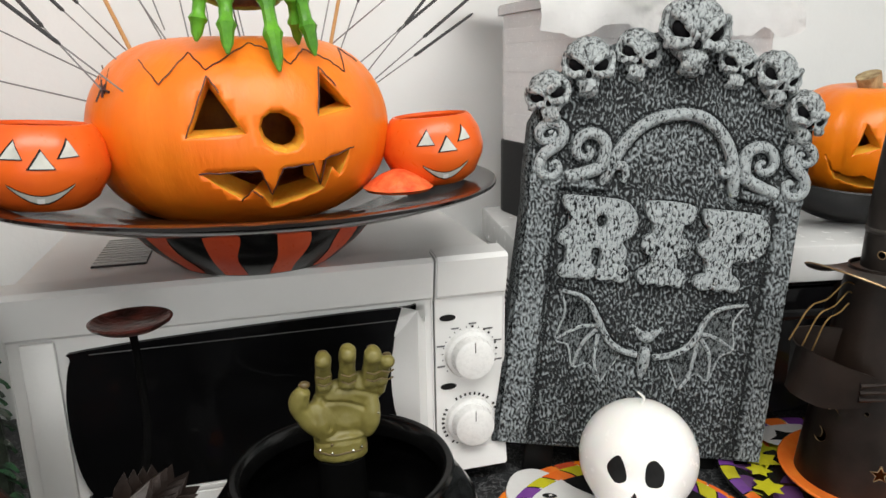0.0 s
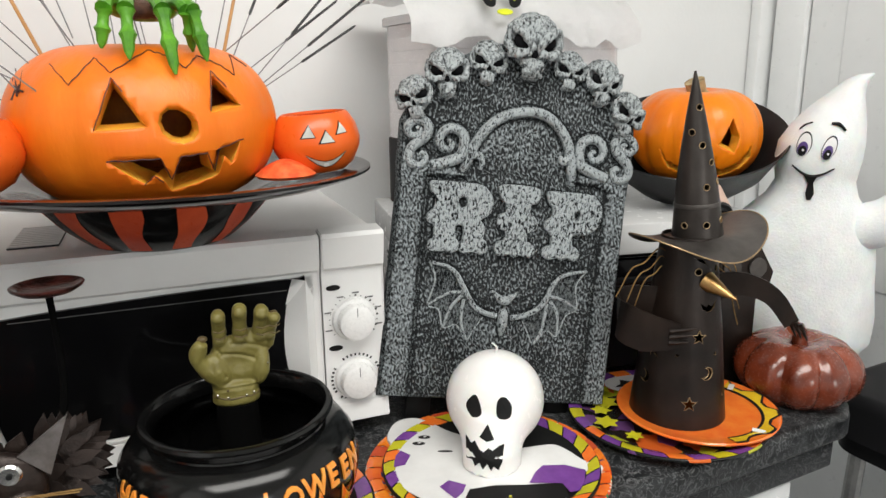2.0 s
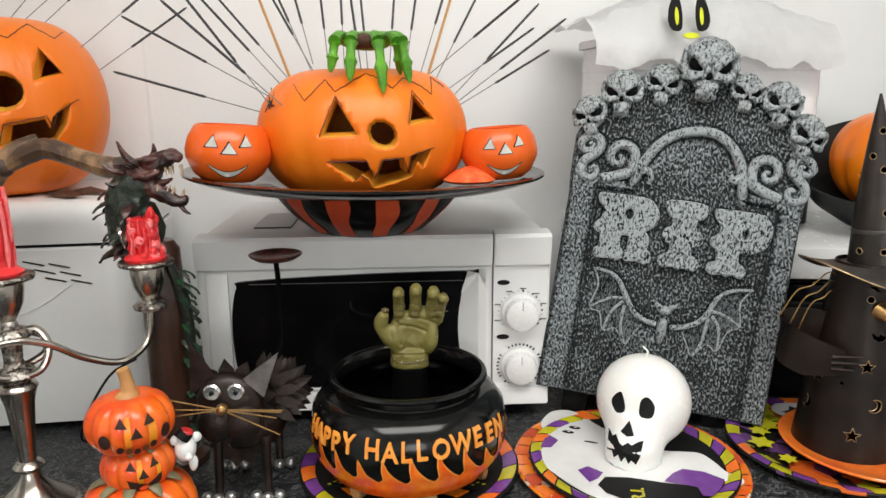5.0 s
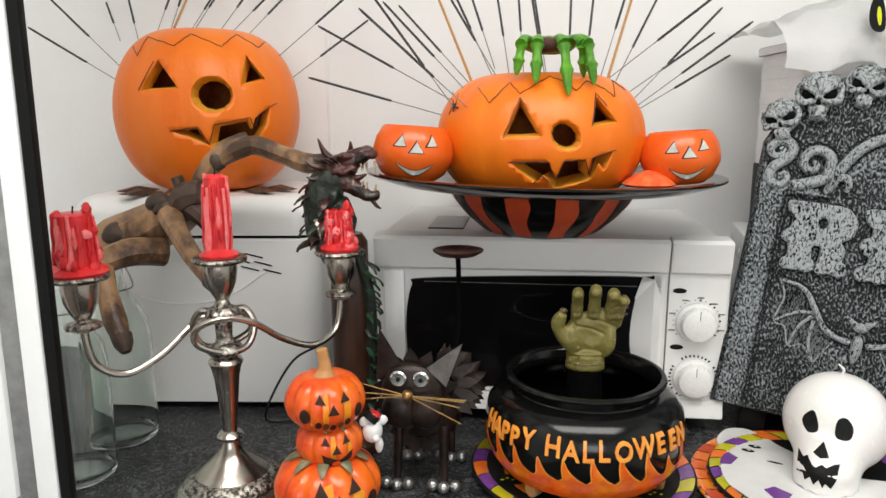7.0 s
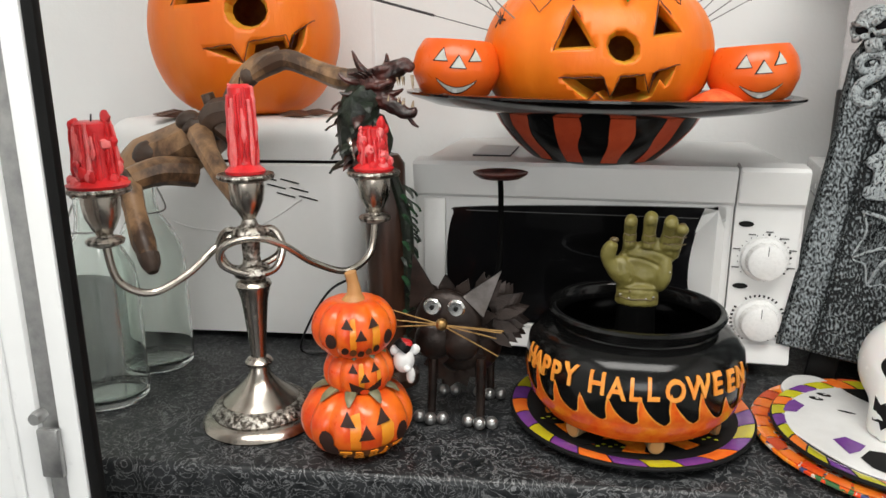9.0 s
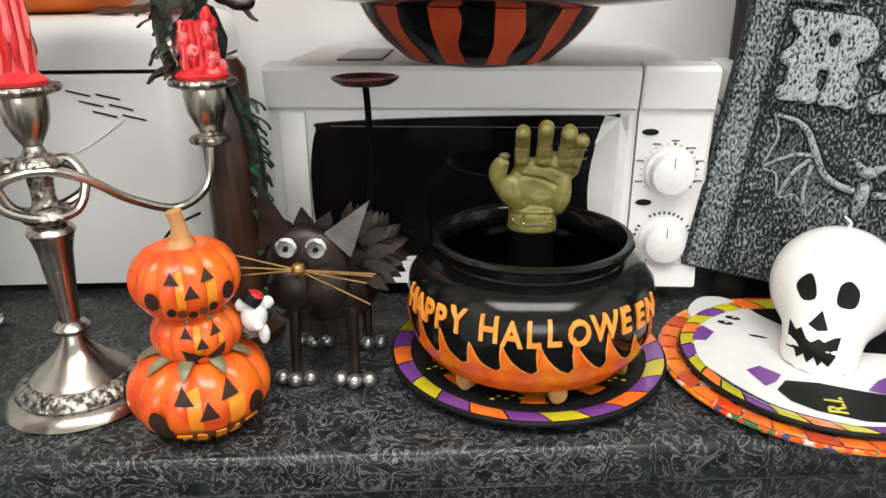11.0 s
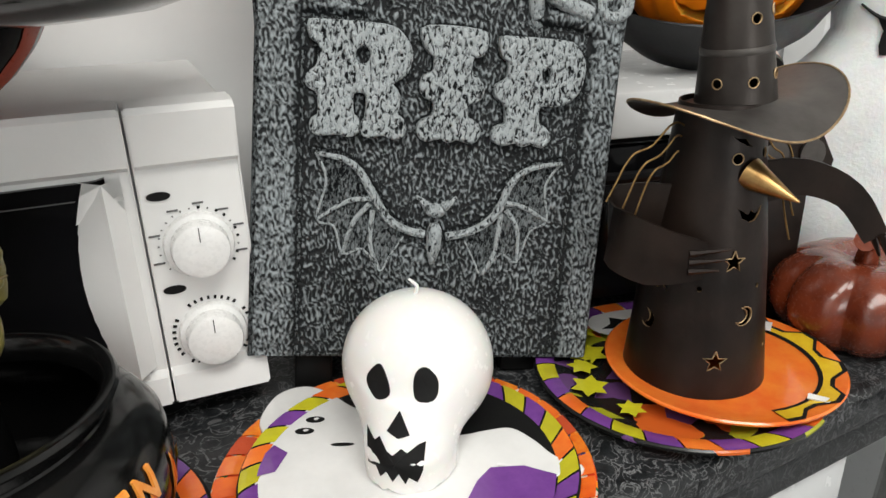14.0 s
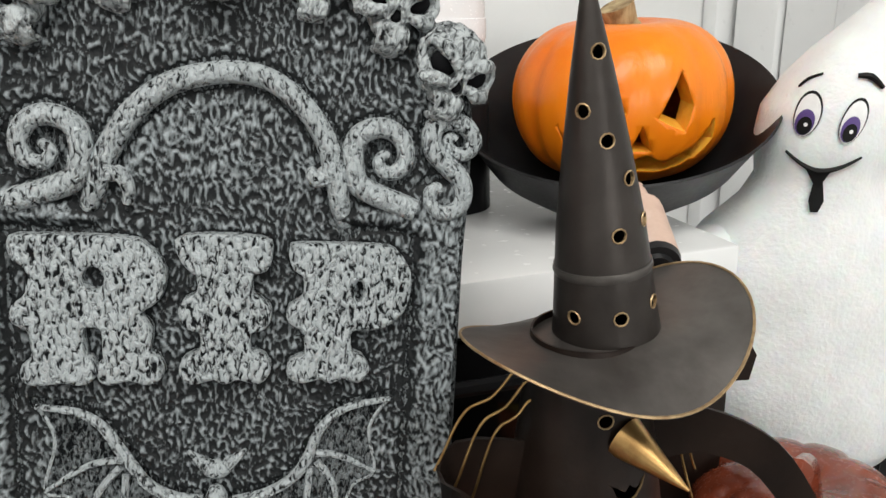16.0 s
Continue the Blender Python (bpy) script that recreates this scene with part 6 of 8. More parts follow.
for k in range(3):
    for side, s in ((-1.25, -1), (1.6, 1)):
        base_p = Vector((0.032 * math.sin(side), -0.032 * math.cos(side), 0.208 - 0.009 * k))
        pts = [base_p]
        L = 0.058 - 0.006 * k if s < 0 else 0.034
        for i in range(1, 10):
            t = i / 9
            pts.append(base_p + Vector((s * L * t, -0.006 * t, 0.004 * math.sin(t * 11 + k) - 0.05 * t * t * (1 + 0.3 * k))))
        part("hair", tube(curve_points(pts, 3), 0.0008, 6), BRASS, wi, "wavy brass wire hair")


def sheet_strip(pts, half, thick=0.0012):
    """A bent strip of tin: its middle line and half widths, standing on edge."""
    P = curve_points(pts, 4)
    W = [float(np.interp(i / (len(P) - 1), np.linspace(0, 1, len(half)), half)) for i in range(len(P))]
    b = bmesh.new()
    rows = []
    for i, p in enumerate(P):
        d = (P[min(i + 1, len(P) - 1)] - P[max(0, i - 1)]).normalized()
        nrm = d.cross(Vector((0, 0, 1))).normalized()
        up2 = nrm.cross(d).normalized()
        rows.append([b.verts.new(p + up2 * W[i] + nrm * thick), b.verts.new(p - up2 * W[i] + nrm * thick), b.verts.new(p - up2 * W[i] - nrm * thick), b.verts.new(p + up2 * W[i] - nrm * thick)])
    for A, B in zip(rows, rows[1:]):
        for k in range(4):
            b.faces.new((A[k], A[(k + 1) % 4], B[(k + 1) % 4], B[k]))
    b.faces.new(rows[0])
    b.faces.new(rows[-1][::-1])
    return b


arm = part("arm", sheet_strip([(0.03, -0.012, 0.162), (0.06, -0.02, 0.168), (0.092, -0.03, 0.155), (0.116, -0.035, 0.122)], [0.017, 0.014, 0.011, 0.009]), TIN, wi)
for k in range(3):
    part("claw", tube([(0.115 + 0.003 * k, -0.032 - 0.006 * k, 0.125), (0.123 + 0.003 * k, -0.034 - 0.007 * k, 0.106)], [0.0035, 0.001], 6), TIN, arm)
arm2 = part("arm", sheet_strip([(-0.03, -0.012, 0.14), (-0.07, -0.004, 0.138), (-0.082, -0.02, 0.128), (-0.06, -0.044, 0.12), (-0.024, -0.054, 0.118)], [0.024, 0.026, 0.026, 0.024, 0.014]), TIN, wi)
for k in range(3):
    part("claw", tube([(-0.036, -0.0535, 0.124 - 0.007 * k), (-0.006 - 0.004 * k, -0.0565, 0.127 - 0.008 * k)], [0.0028, 0.0009], 6), TIN, arm2)

# ---- lacquered pumpkin and frosted ghost ----
lp = thing("lacquered_pumpkin", pose(0.85, 0.442, 0.9 + 0.0415), "glossy chestnut-red carved wooden pumpkin with curved stem", "pumpkin")
part("body", pumpkin_bm(0.082, 0.08, 0.0465, 9, 0.14, 0, 110, 30, top=0.3, bottom=0.1, power=0.72), LACQUER, lp)
part("stem", tube(curve_points([(0, 0, 0.03), (-0.004, -0.002, 0.052), (-0.018, -0.008, 0.062), (-0.034, -0.014, 0.066)]), [0.012, 0.008, 0.007, 0.0095], 10), LACQUER, lp)

gs = thing("ghost_lamp", pose(1.0, 0.549, 0.9, 0, 0, -46) @ Matrix.Diagonal((0.96, 1, 1.055, 1)), "frosted white plastic ghost figure with painted cartoon face", "ghost figure")
gb2 = bmesh.new()
GROWS = [(0.0, 0.0, 0.07, 0.045), (0.004, 0.0, 0.088, 0.058), (0.02, -0.006, 0.108, 0.064), (0.06, -0.012, 0.116, 0.066), (0.1, -0.014, 0.115, 0.064), (0.14, -0.016, 0.113, 0.062), (0.18, -0.016, 0.106, 0.06), (0.208, -0.012, 0.09, 0.056), (0.235, -0.006, 0.066, 0.052), (0.255, -0.003, 0.057, 0.052), (0.285, -0.002, 0.061, 0.058), (0.31, 0.001, 0.060, 0.057), (0.335, 0.008, 0.051, 0.050), (0.355, 0.016, 0.039, 0.04), (0.37, 0.024, 0.028, 0.03), (0.383, 0.032, 0.02, 0.021), (0.393, 0.041, 0.016, 0.016), (0.399, 0.05, 0.011, 0.011), (0.401, 0.056, 0.004, 0.004)]
dense = []
for i in range(len(GROWS) - 1):
    for k in range(3):
        dense.append(tuple(GROWS[i][q] + (GROWS[i + 1][q] - GROWS[i][q]) * k / 3 for q in range(4)))
dense.append(GROWS[-1])
rings = []
for z, cx, rx, ry in dense:
    ring = []
    for i in range(56):
        a_ = 2 * math.pi * i / 56
        c_, s_ = math.cos(a_), math.sin(a_)
        w = 1 + 0.03 * noise.noise(Vector((c_ * 2, s_ * 2, z * 14)))
        ring.append(gb2.verts.new((cx + rx * w * c_, ry * w * s_, z)))
    rings.append(ring)
for A, B in zip(rings, rings[1:]):
    for i in range(56):
        gb2.faces.new((A[i], A[(i + 1) % 56], B[(i + 1) % 56], B[i]))
gb2.faces.new(rings[0][::-1])
gb2.faces.new(rings[-1])
part("body", gb2, SUGAR, gs)
part("arm", jitter(tube(curve_points([(-0.06, -0.012, 0.19), (-0.092, -0.024, 0.18), (-0.12, -0.034, 0.155), (-0.122, -0.042, 0.128)]), [0.02, 0.034, 0.03, 0.012], 20), 0.002, 40), SUGAR, gs)
part("arm", jitter(tube(curve_points([(0.06, -0.01, 0.19), (0.1, -0.018, 0.205), (0.13, -0.022, 0.24), (0.143, -0.022, 0.272)]), [0.034, 0.033, 0.028, 0.012], 20), 0.002, 40), SUGAR, gs)


def on_ghost(x, z, lift=0.0012):
    zs = [r[0] for r in GROWS]
    cx, rx, ry = (float(np.interp(z, zs, [r[q] for r in GROWS])) for q in (1, 2, 3))
    x = -0.014 + 1.06 * (x + 0.007)
    k = max(-0.98, min(0.98, (x - cx) / rx))
    return Vector((x, -ry * 1.02 * math.sqrt(1 - k * k) - lift, z))


for ex, ez, tl in ((-0.022, 0.309, -0.22), (0.0085, 0.305, -0.3)):
    eye = part("eye", patch(oval(ex, ez, 0.0087, 0.0172, 22, tl), lambda x, z: on_ghost(x, z, 0.0008)), INK, gs, "black eye outline")
    part("eyeball", patch(oval(ex - 0.0004, ez - 0.001, 0.0078, 0.016, 22, tl), lambda x, z: on_ghost(x, z, 0.0014)), EYEW, eye, "white eye")
    part("iris", patch(oval(ex - 0.002, ez - 0.006, 0.0062, 0.0099, 18, tl), lambda x, z: on_ghost(x, z, 0.002)), IRIS, eye, "violet iris")
    part("pupil", patch(oval(ex - 0.0022, ez - 0.0085, 0.0048, 0.0069, 16, tl), lambda x, z: on_ghost(x, z, 0.0026)), INK, eye)
    part("glint", patch(oval(ex - 0.0015, ez - 0.0075, 0.0014, 0.0016, 8), lambda x, z: on_ghost(x, z, 0.0032)), EYEW, eye)
part("eyebrow", tube(curve_points([on_ghost(-0.028, 0.328), on_ghost(-0.022, 0.334), on_ghost(-0.013, 0.338)]), [0.001, 0.0014, 0.001], 6), INK, gs)
part("eyebrow", tube(curve_points([on_ghost(0.009, 0.337), on_ghost(0.018, 0.336), on_ghost(0.027, 0.328)]), [0.0018, 0.0028, 0.0016], 6), INK, gs)
mc = [on_ghost(-0.034, 0.28), on_ghost(-0.022, 0.271), on_ghost(-0.01, 0.2665), on_ghost(0.004, 0.27), on_ghost(0.018, 0.278)]
part("mouth", tube(curve_points(mc), [0.001, 0.0016, 0.0024, 0.0016, 0.0008], 6), INK, gs, "black smile")
part("tongue", patch([(-0.02, 0.269), (-0.001, 0.2685), (-0.006, 0.258), (-0.0035, 0.243), (-0.007, 0.234), (-0.0125, 0.234), (-0.0145, 0.243), (-0.0125, 0.258)], on_ghost, dense=2), INK, gs, "black open mouth")

# ---- white mini oven at the back, with tub, wok and film bag ----
mo = thing("mini_oven", pose(0.385, 0.662, 0.9, 0, 0, -14), "white table-top oven with dark glass front and flat top", "oven")
part("body", box(0.0, 0.505, 0.02, 0.3, 0.015, 0.181, 0.006), WHITE2, mo)
part("top", box(-0.004, 0.509, -0.004, 0.303, 0.1865, 0.23, 0.004, 2), WHITE2, mo, "white enamelled lid")
part("lid_gap", box(0.003, 0.502, 0.004, 0.298, 0.1815, 0.186), RUBBER, mo)
od = part("door", box(0.02, 0.485, 0.004, 0.0195, 0.02, 0.178, 0.003), GLASSBLK, mo, "dark glass door")
part("handle", tube(curve_points([(0.25, 0.0035, 0.155), (0.25, -0.018, 0.155), (0.45, -0.018, 0.155), (0.45, 0.0035, 0.155)], 5), 0.006, 8), BLKPLASTIC, od)
for i in range(8):
    part("side_slot", box(-0.0012, -0.0002, 0.06, 0.2, 0.1 + 0.009 * i, 0.1035 + 0.009 * i), VENT, mo)
for x in (0.05, 0.46):
    for y in (0.06, 0.26):
        part("foot", lathe([(0, 0), (0.014, 0), (0.015, 0.0145), (0, 0.0145)], 14), RUBBER, mo, at=pose(x, y, 0))
OT = 1.1305

tubt = thing("storage_tub", pose(0.632, 0.845, OT), "clear ridged plastic tub with a black base", "tub")
part("base", rounded(-0.165, 0.165, -0.105, 0.105, 0.0, 0.102, 0.04, 0.003), BLKPLASTIC, tubt, "black plastic base")
for k in range(9):
    z, w = 0.1025 + 0.0185 * k, 0.0007 * (k % 2)
    part("ridge", rounded(-0.163 - w, 0.163 + w, -0.103 - w, 0.103 + w, z, z + 0.01845, 0.04, 0.0006, 5), TUB, tubt, "clear ridged plastic side")
part("lid", rounded(-0.17, 0.17, -0.11, 0.11, 0.2695, 0.282, 0.045, 0.004), TUB, tubt, "clear lid")

bag = thing("ghost_bag", pose(0.603, 0.83, OT + 0.2885), "white film ghost bag with black printed eyes over the tub", "bag")
bgm = bmesh.new()
NX, NY = 44, 26
gridv = []
for j in range(NY + 1):
    row = []
    for i in range(NX + 1):
        u_, v_ = i / NX - 0.5, j / NY - 0.5
        edge = max(0.0, abs(u_) - 0.42) * 0.25
        crump = noise.noise(Vector((u_ * 9, v_ * 9, 0))) + 0.5 * noise.noise(Vector((u_ * 21, v_ * 21, 3.0)))
        x, y = 0.375 * u_, 0.25 * v_ + 0.01
        z = 0.012 + 0.05 * max(0.0, 1 - (2.1 * u_) ** 2) * max(0.0, math.cos(v_ * 3.0)) + 0.009 * crump
        z = max(z, 0.0015)
        if v_ < -0.33:
            # the front skirt hangs down over the tub's side
            k = (-0.33 - v_) / 0.17
            y = 0.25 * -0.33 + 0.01 - 0.035 * min(1.0, k * 1.6) + 0.006 * crump
            z = z * (1 - k) + k * (-0.05 + 0.022 * noise.noise(Vector((u_ * 6.0, 5.0, 0))) + 0.01 * noise.noise(Vector((u_ * 17.0, 9.0, 0))))
        row.append(bgm.verts.new((x, y - 0.012, z)))
    gridv.append(row)
for A, B in zip(gridv, gridv[1:]):
    for i in range(NX):
        bgm.faces.new((A[i], A[i + 1], B[i + 1], B[i]))
bmesh.ops.solidify(bgm, geom=list(bgm.faces), thickness=0.001)
part("film", bgm, PAPER, bag)
for s in (-1, 1):
    ey = part("eye", drawn([[(p.x, p.y) for p in curve_points([(s * 0.022 - s * 0.01 + s * a, c, 0) for a, c in ((0.0, 0.0), (0.013, -0.002), (0.02, 0.012), (0.016, 0.036), (0.006, 0.05), (-0.001, 0.03))], 4, True)]], 0.0008), INK, bag, "black cat-like eye", at=pose(-0.062, -0.131, -0.003, -14) @ Matrix.Scale(0.95, 4))
    part("slit", drawn([oval(s * 0.019, 0.018, 0.003, 0.013, 14)], 0.0012), ACID, ey, "yellow slit")
part("nose", drawn([oval(0.0, 0.0, 0.012, 0.004, 14)], 0.0008), ACID, bag, "yellow and black nose", at=pose(-0.06, -0.133, -0.012, -14))

WT = Matrix.Rotation(radians(23), 4, Vector((0.73, -0.69, 0)))
wk = thing("wok", Matrix.Translation((0.895, 0.705, OT + 0.021)) @ WT, "black steel wok with a pale wooden handle", "wok")
part("pan", lathe([(0, 0.0), (0.055, 0.0), (0.085, 0.012), (0.118, 0.045), (0.142, 0.092), (0.144, 0.093), (0.1425, 0.0945), (0.117, 0.049), (0.083, 0.016), (0.05, 0.004), (0, 0.004)], 80), IRON, wk)
hd = (Vector((0.758, 0.515, 0)) - Vector((0.892, 0.702, 0))).normalized()
hp0, hp1 = hd * 0.138 + Vector((0, 0, 0.086)), hd * 0.232 + Vector((0, 0, 0.098))
ha = part("handle", tube([hp0, hp0.lerp(hp1, 0.3), hp0.lerp(hp1, 0.34), hp1], [0.009, 0.011, 0.0165, 0.0165], 20), PALEWOOD, wk, "pale wooden handle")
dd = (hp1 - hp0).normalized()
part("end_ring", tube([hp1 + dd * 0.0004, hp1 + dd * 0.006], [0.0165, 0.0155], 20), IRON, ha)
part("socket", tube([hp1 + dd * 0.0064, hp1 + dd * 0.009], [0.011, 0.009], 16), BLKPLASTIC, ha)
FACE_C = [
    [(-0.3, 0.45), (-0.42, -0.1), (-0.15, 0.05)],
    [(0.3, 0.5), (0.12, -0.02), (0.36, -0.2), (0.42, 0.1)],
    [(0.0, -0.1), (-0.1, -0.4), (0.1, -0.42)],
    [(-0.84, -0.04), (-0.74, -0.36), (-0.48, -0.5), (-0.26, -0.45), (-0.1, -0.56), (0.07, -0.46), (0.24, -0.58), (0.42, -0.45), (0.58, -0.4), (0.76, -0.02), (0.82, -0.3), (0.64, -0.6), (0.25, -0.72), (-0.25, -0.71), (-0.68, -0.58)],
]
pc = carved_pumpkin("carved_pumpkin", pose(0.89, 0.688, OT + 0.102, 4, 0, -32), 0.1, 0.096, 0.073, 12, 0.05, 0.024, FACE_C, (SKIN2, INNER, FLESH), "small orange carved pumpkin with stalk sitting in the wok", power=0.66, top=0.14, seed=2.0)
part("stalk", jitter(tube(curve_points([(0, 0, 0.054), (-0.002, 0, 0.066), (-0.008, -0.003, 0.082)]), [0.026, 0.014, 0.0155], 12), 0.003, 90), STEM, pc, "dry cut stalk")

# dark lantern house behind the witch and the seat past the worktop's end
hs = thing("black_house_lantern", pose(0.785, 0.535, 0.9, 0, 0, -24), "small black metal lantern house behind the witch", "lantern")
part("wall", box(-0.05, 0.05, -0.025, 0.025, 0.0, 0.15, 0.003), TIN, hs)
part("roof", prism([(-0.075, 0.15), (0.066, 0.145), (0.07, 0.165), (0.05, 0.2), (-0.055, 0.2)], -0.024, 0.03), TIN, hs)
for x in (0.012, 0.047):
    part("window", prism(oval(x, 0.172, 0.012, 0.014, 16), -0.0275, -0.0245), TINHAT, hs)
ch = thing("black_chair", pose(1.22, 0.33, 0.0), "black padded chair beyond the end of the worktop", "chair")
part("seat", rounded(-0.2, 0.2, -0.2, 0.2, 0.78, 0.85, 0.06, 0.02), BLKPLASTIC, ch)
part("seat_frame", rounded(-0.18, 0.18, -0.18, 0.18, 0.745, 0.778, 0.05, 0.004), BLKPLASTIC, ch)
for x in (-0.16, 0.16):
    for y in (-0.16, 0.16):
        part("leg", tube([(x, y, 0.0), (x * 0.9, y * 0.9, 0.746)], 0.013, 10), STEEL, ch)
part("backrest", rounded(-0.18, 0.18, 0.16, 0.185, 1.08, 1.11, 0.01, 0.01), BLKPLASTIC, ch)
for x in (-0.16, 0.16):
    part("back_post", tube([(x, 0.17, 0.83), (x, 0.172, 1.085)], 0.01, 10), BLKPLASTIC, ch)

# ---- cauldron on its plate ----
CC = (0.130, 0.521)
cp = plate("fire_plate", pose(CC[0], CC[1] - 0.009, 0.9), 0.127, 0.011, INK, "round plate with black, orange and lime Halloween print")
part("print", lathe([(0, 0.0068), (0.088, 0.0072), (0.0895, 0.0078), (0.088, 0.0086), (0, 0.0082)], 60), EMBER, cp, "orange printed centre")
rim_stripes(cp, 0.109, 0.1245, 0.0118, 0.0142, 24, (PURPLE, LIME, PURPLE, ORANGE), phase=0.2, gap=0.05, slant=0.07)
for k, a in enumerate((200, 232, 250, 285, 318, 345)):
    x, y = 0.086 * math.cos(radians(a)), 0.086 * math.sin(radians(a))
    part("print", patch([(x + px * 0.02 * (1 if k % 2 else 0.8), y + py * 0.014) for px, py in ((-1, -0.4), (-0.3, -0.9), (0.6, -0.7), (1, 0.2), (0.2, 1), (-0.8, 0.7))], flat(0.0092), rings=2, dense=2), INK, cp)
    if k % 2 == 0:
        for q in range(5):
            part("print", patch(oval(x - 0.012 + 0.006 * q, y - 0.002 + 0.004 * (q % 2), 0.0022, 0.0012, 8), flat(0.0097), rings=2), ACID, cp)

cz = 0.9092
ca = thing("cauldron", pose(CC[0], CC[1] - 0.010, cz) @ Matrix.Diagonal((1, 1, 1.09, 1)), "glossy black ceramic cauldron with flames and HAPPY HALLOWEEN lettering", "cauldron")
cprof = [(0, 0.006), (0.07, 0.006), (0.095, 0.0125), (0.1065, 0.028), (0.1105, 0.046), (0.111, 0.06), (0.1085, 0.075), (0.0995, 0.087), (0.0885, 0.0925), (0.0825, 0.094), (0.0818, 0.0955), (0.0845, 0.098), (0.0855, 0.101), (0.0885, 0.1035), (0.0897, 0.106), (0.088, 0.1085), (0.084, 0.109)]
part("pot", lathe(cprof + [(0.082, 0.108), (0.0785, 0.1035), (0.0775, 0.093), (0.098, 0.073), (0.102, 0.053), (0.092, 0.03), (0.05, 0.016), (0, 0.016)], 96), CAULDRON, ca)


def on_pot(s, z, lift=0.0008):
    r = float(np.interp(z, [p[1] for p in cprof[2:9]], [p[0] for p in cprof[2:9]])) + lift
    return Vector((r * math.sin(s / 0.106), -r * math.cos(s / 0.106), z))


tx = bmesh.new()
for ch, deg in zip("HAPPYHALLOWEEN", (-72, -64, -56.5, -49, -40, -25.5, -16, -7.5, 0.5, 11, 23, 34, 44, 54)):
    lt = letters(ch, 0.0275, 0.0009, 0.0006)
    bmesh.ops.triangulate(lt, faces=lt.faces)
    bmesh.ops.subdivide_edges(lt, edges=[e for e in lt.edges if e.calc_length() > 0.004], cuts=2)
    wob_ = 0.0012 * math.sin(deg * 1.7)
    for v in lt.verts:
        v.co = on_pot(radians(deg) * 0.106 + v.co.x * 0.84, 0.0592 + wob_ + v.co.z * 0.95 + 0.05 * wob_ * v.co.x / 0.01, 0.0014 - v.co.y)
    tmp = bpy.data.meshes.new("letter")
    lt.to_mesh(tmp)
    lt.free()
    tx.from_mesh(tmp)
    bpy.data.meshes.remove(tmp)
part("lettering", tx, LETTER, ca, "amber letters HAPPY HALLOWEEN")
fb = bmesh.new()
N = 120
for i in range(N):
    rows_ = []
    for q in (i, i + 1):
        s_ = 0.106 * 2 * math.pi * q / N
        rows_.append([on_pot(s_, z, 0.0007) for z in (0.0135, 0.0185, 0.027, 0.036)])
    for k in range(3):
        fb.faces.new([fb.verts.new(p) for p in (rows_[0][k], rows_[1][k], rows_[1][k + 1], rows_[0][k + 1])])
bmesh.ops.remove_doubles(fb, verts=fb.verts, dist=0.0001)
part("flame_band", fb, FLAME, ca, "orange painted fire band")
rnd = random.Random(5)
NF = 24
for i in range(NF):
    s0 = 0.106 * 2 * math.pi * (i / NF)
    h = 0.019 + 0.014 * rnd.random()
    w = 0.0136
    lean = -0.005 - 0.004 * rnd.random()
    zb_ = 0.0355
    fl = [(p.x, p.y) for p in curve_points([(s0 - w, zb_, 0), (s0 - w * 0.72, zb_ + h * 0.12, 0), (s0 + lean * 0.9 - 0.0042, zb_ + h * 0.5, 0), (s0 + lean - 0.002, zb_ + h, 0), (s0 + lean + 0.003, zb_ + h * 0.62, 0), (s0 + 0.002, zb_ + h * 0.3, 0), (s0 + w * 0.62, zb_ + h * 0.1, 0), (s0 + w, zb_, 0)], 2)]
    edge = part("flame", patch(fl, lambda x, z: on_pot(x, z, 0.0009), rings=4), LETTER, ca, "flame edged in yellow")
    part("flame_core", patch([(s0 + lean * 0.3 + (x - s0 - lean * 0.3) * 0.84, zb_ - 0.0005 + (z - zb_) * 0.88) for x, z in fl], lambda x, z: on_pot(x, z, 0.0014), rings=4), FLAME, edge)
for k in range(7):
    a = 2 * math.pi * k / 7 + 0.35
    ft = part("foot", jitter(tube([(0.064 * math.cos(a), 0.064 * math.sin(a), 0.0085), (0.078 * math.cos(a), 0.078 * math.sin(a), 0.0085), (0.093 * math.cos(a), 0.093 * math.sin(a), 0.0085)], [0.0078, 0.008, 0.0082], 14), 0.001, 200), CORK, ca, "brown log-shaped foot")
    part("log_end", tube([(0.0931 * math.cos(a), 0.0931 * math.sin(a), 0.0085), (0.0943 * math.cos(a), 0.0943 * math.sin(a), 0.0085)], 0.0068, 14), SKEWER, ft)

# rubber hand reaching out of the cauldron
rh = thing("rubber_hand", pose(0.1345, 0.536, 1.0211, 0, 0, -10), "olive-green rubber monster hand standing in the cauldron", "hand prop")
part("sleeve", lathe([(0, -0.0958), (0.023, -0.0958), (0.021, -0.03), (0.0195, -0.004), (0.0205, -0.0006), (0, -0.0006)], 28, sy=0.8), BLKCLOTH, rh, "black sleeve")


def limb_of(pts, rads, bm, seg=14):
    return tube(curve_points(pts, 5), rads, seg, bm)


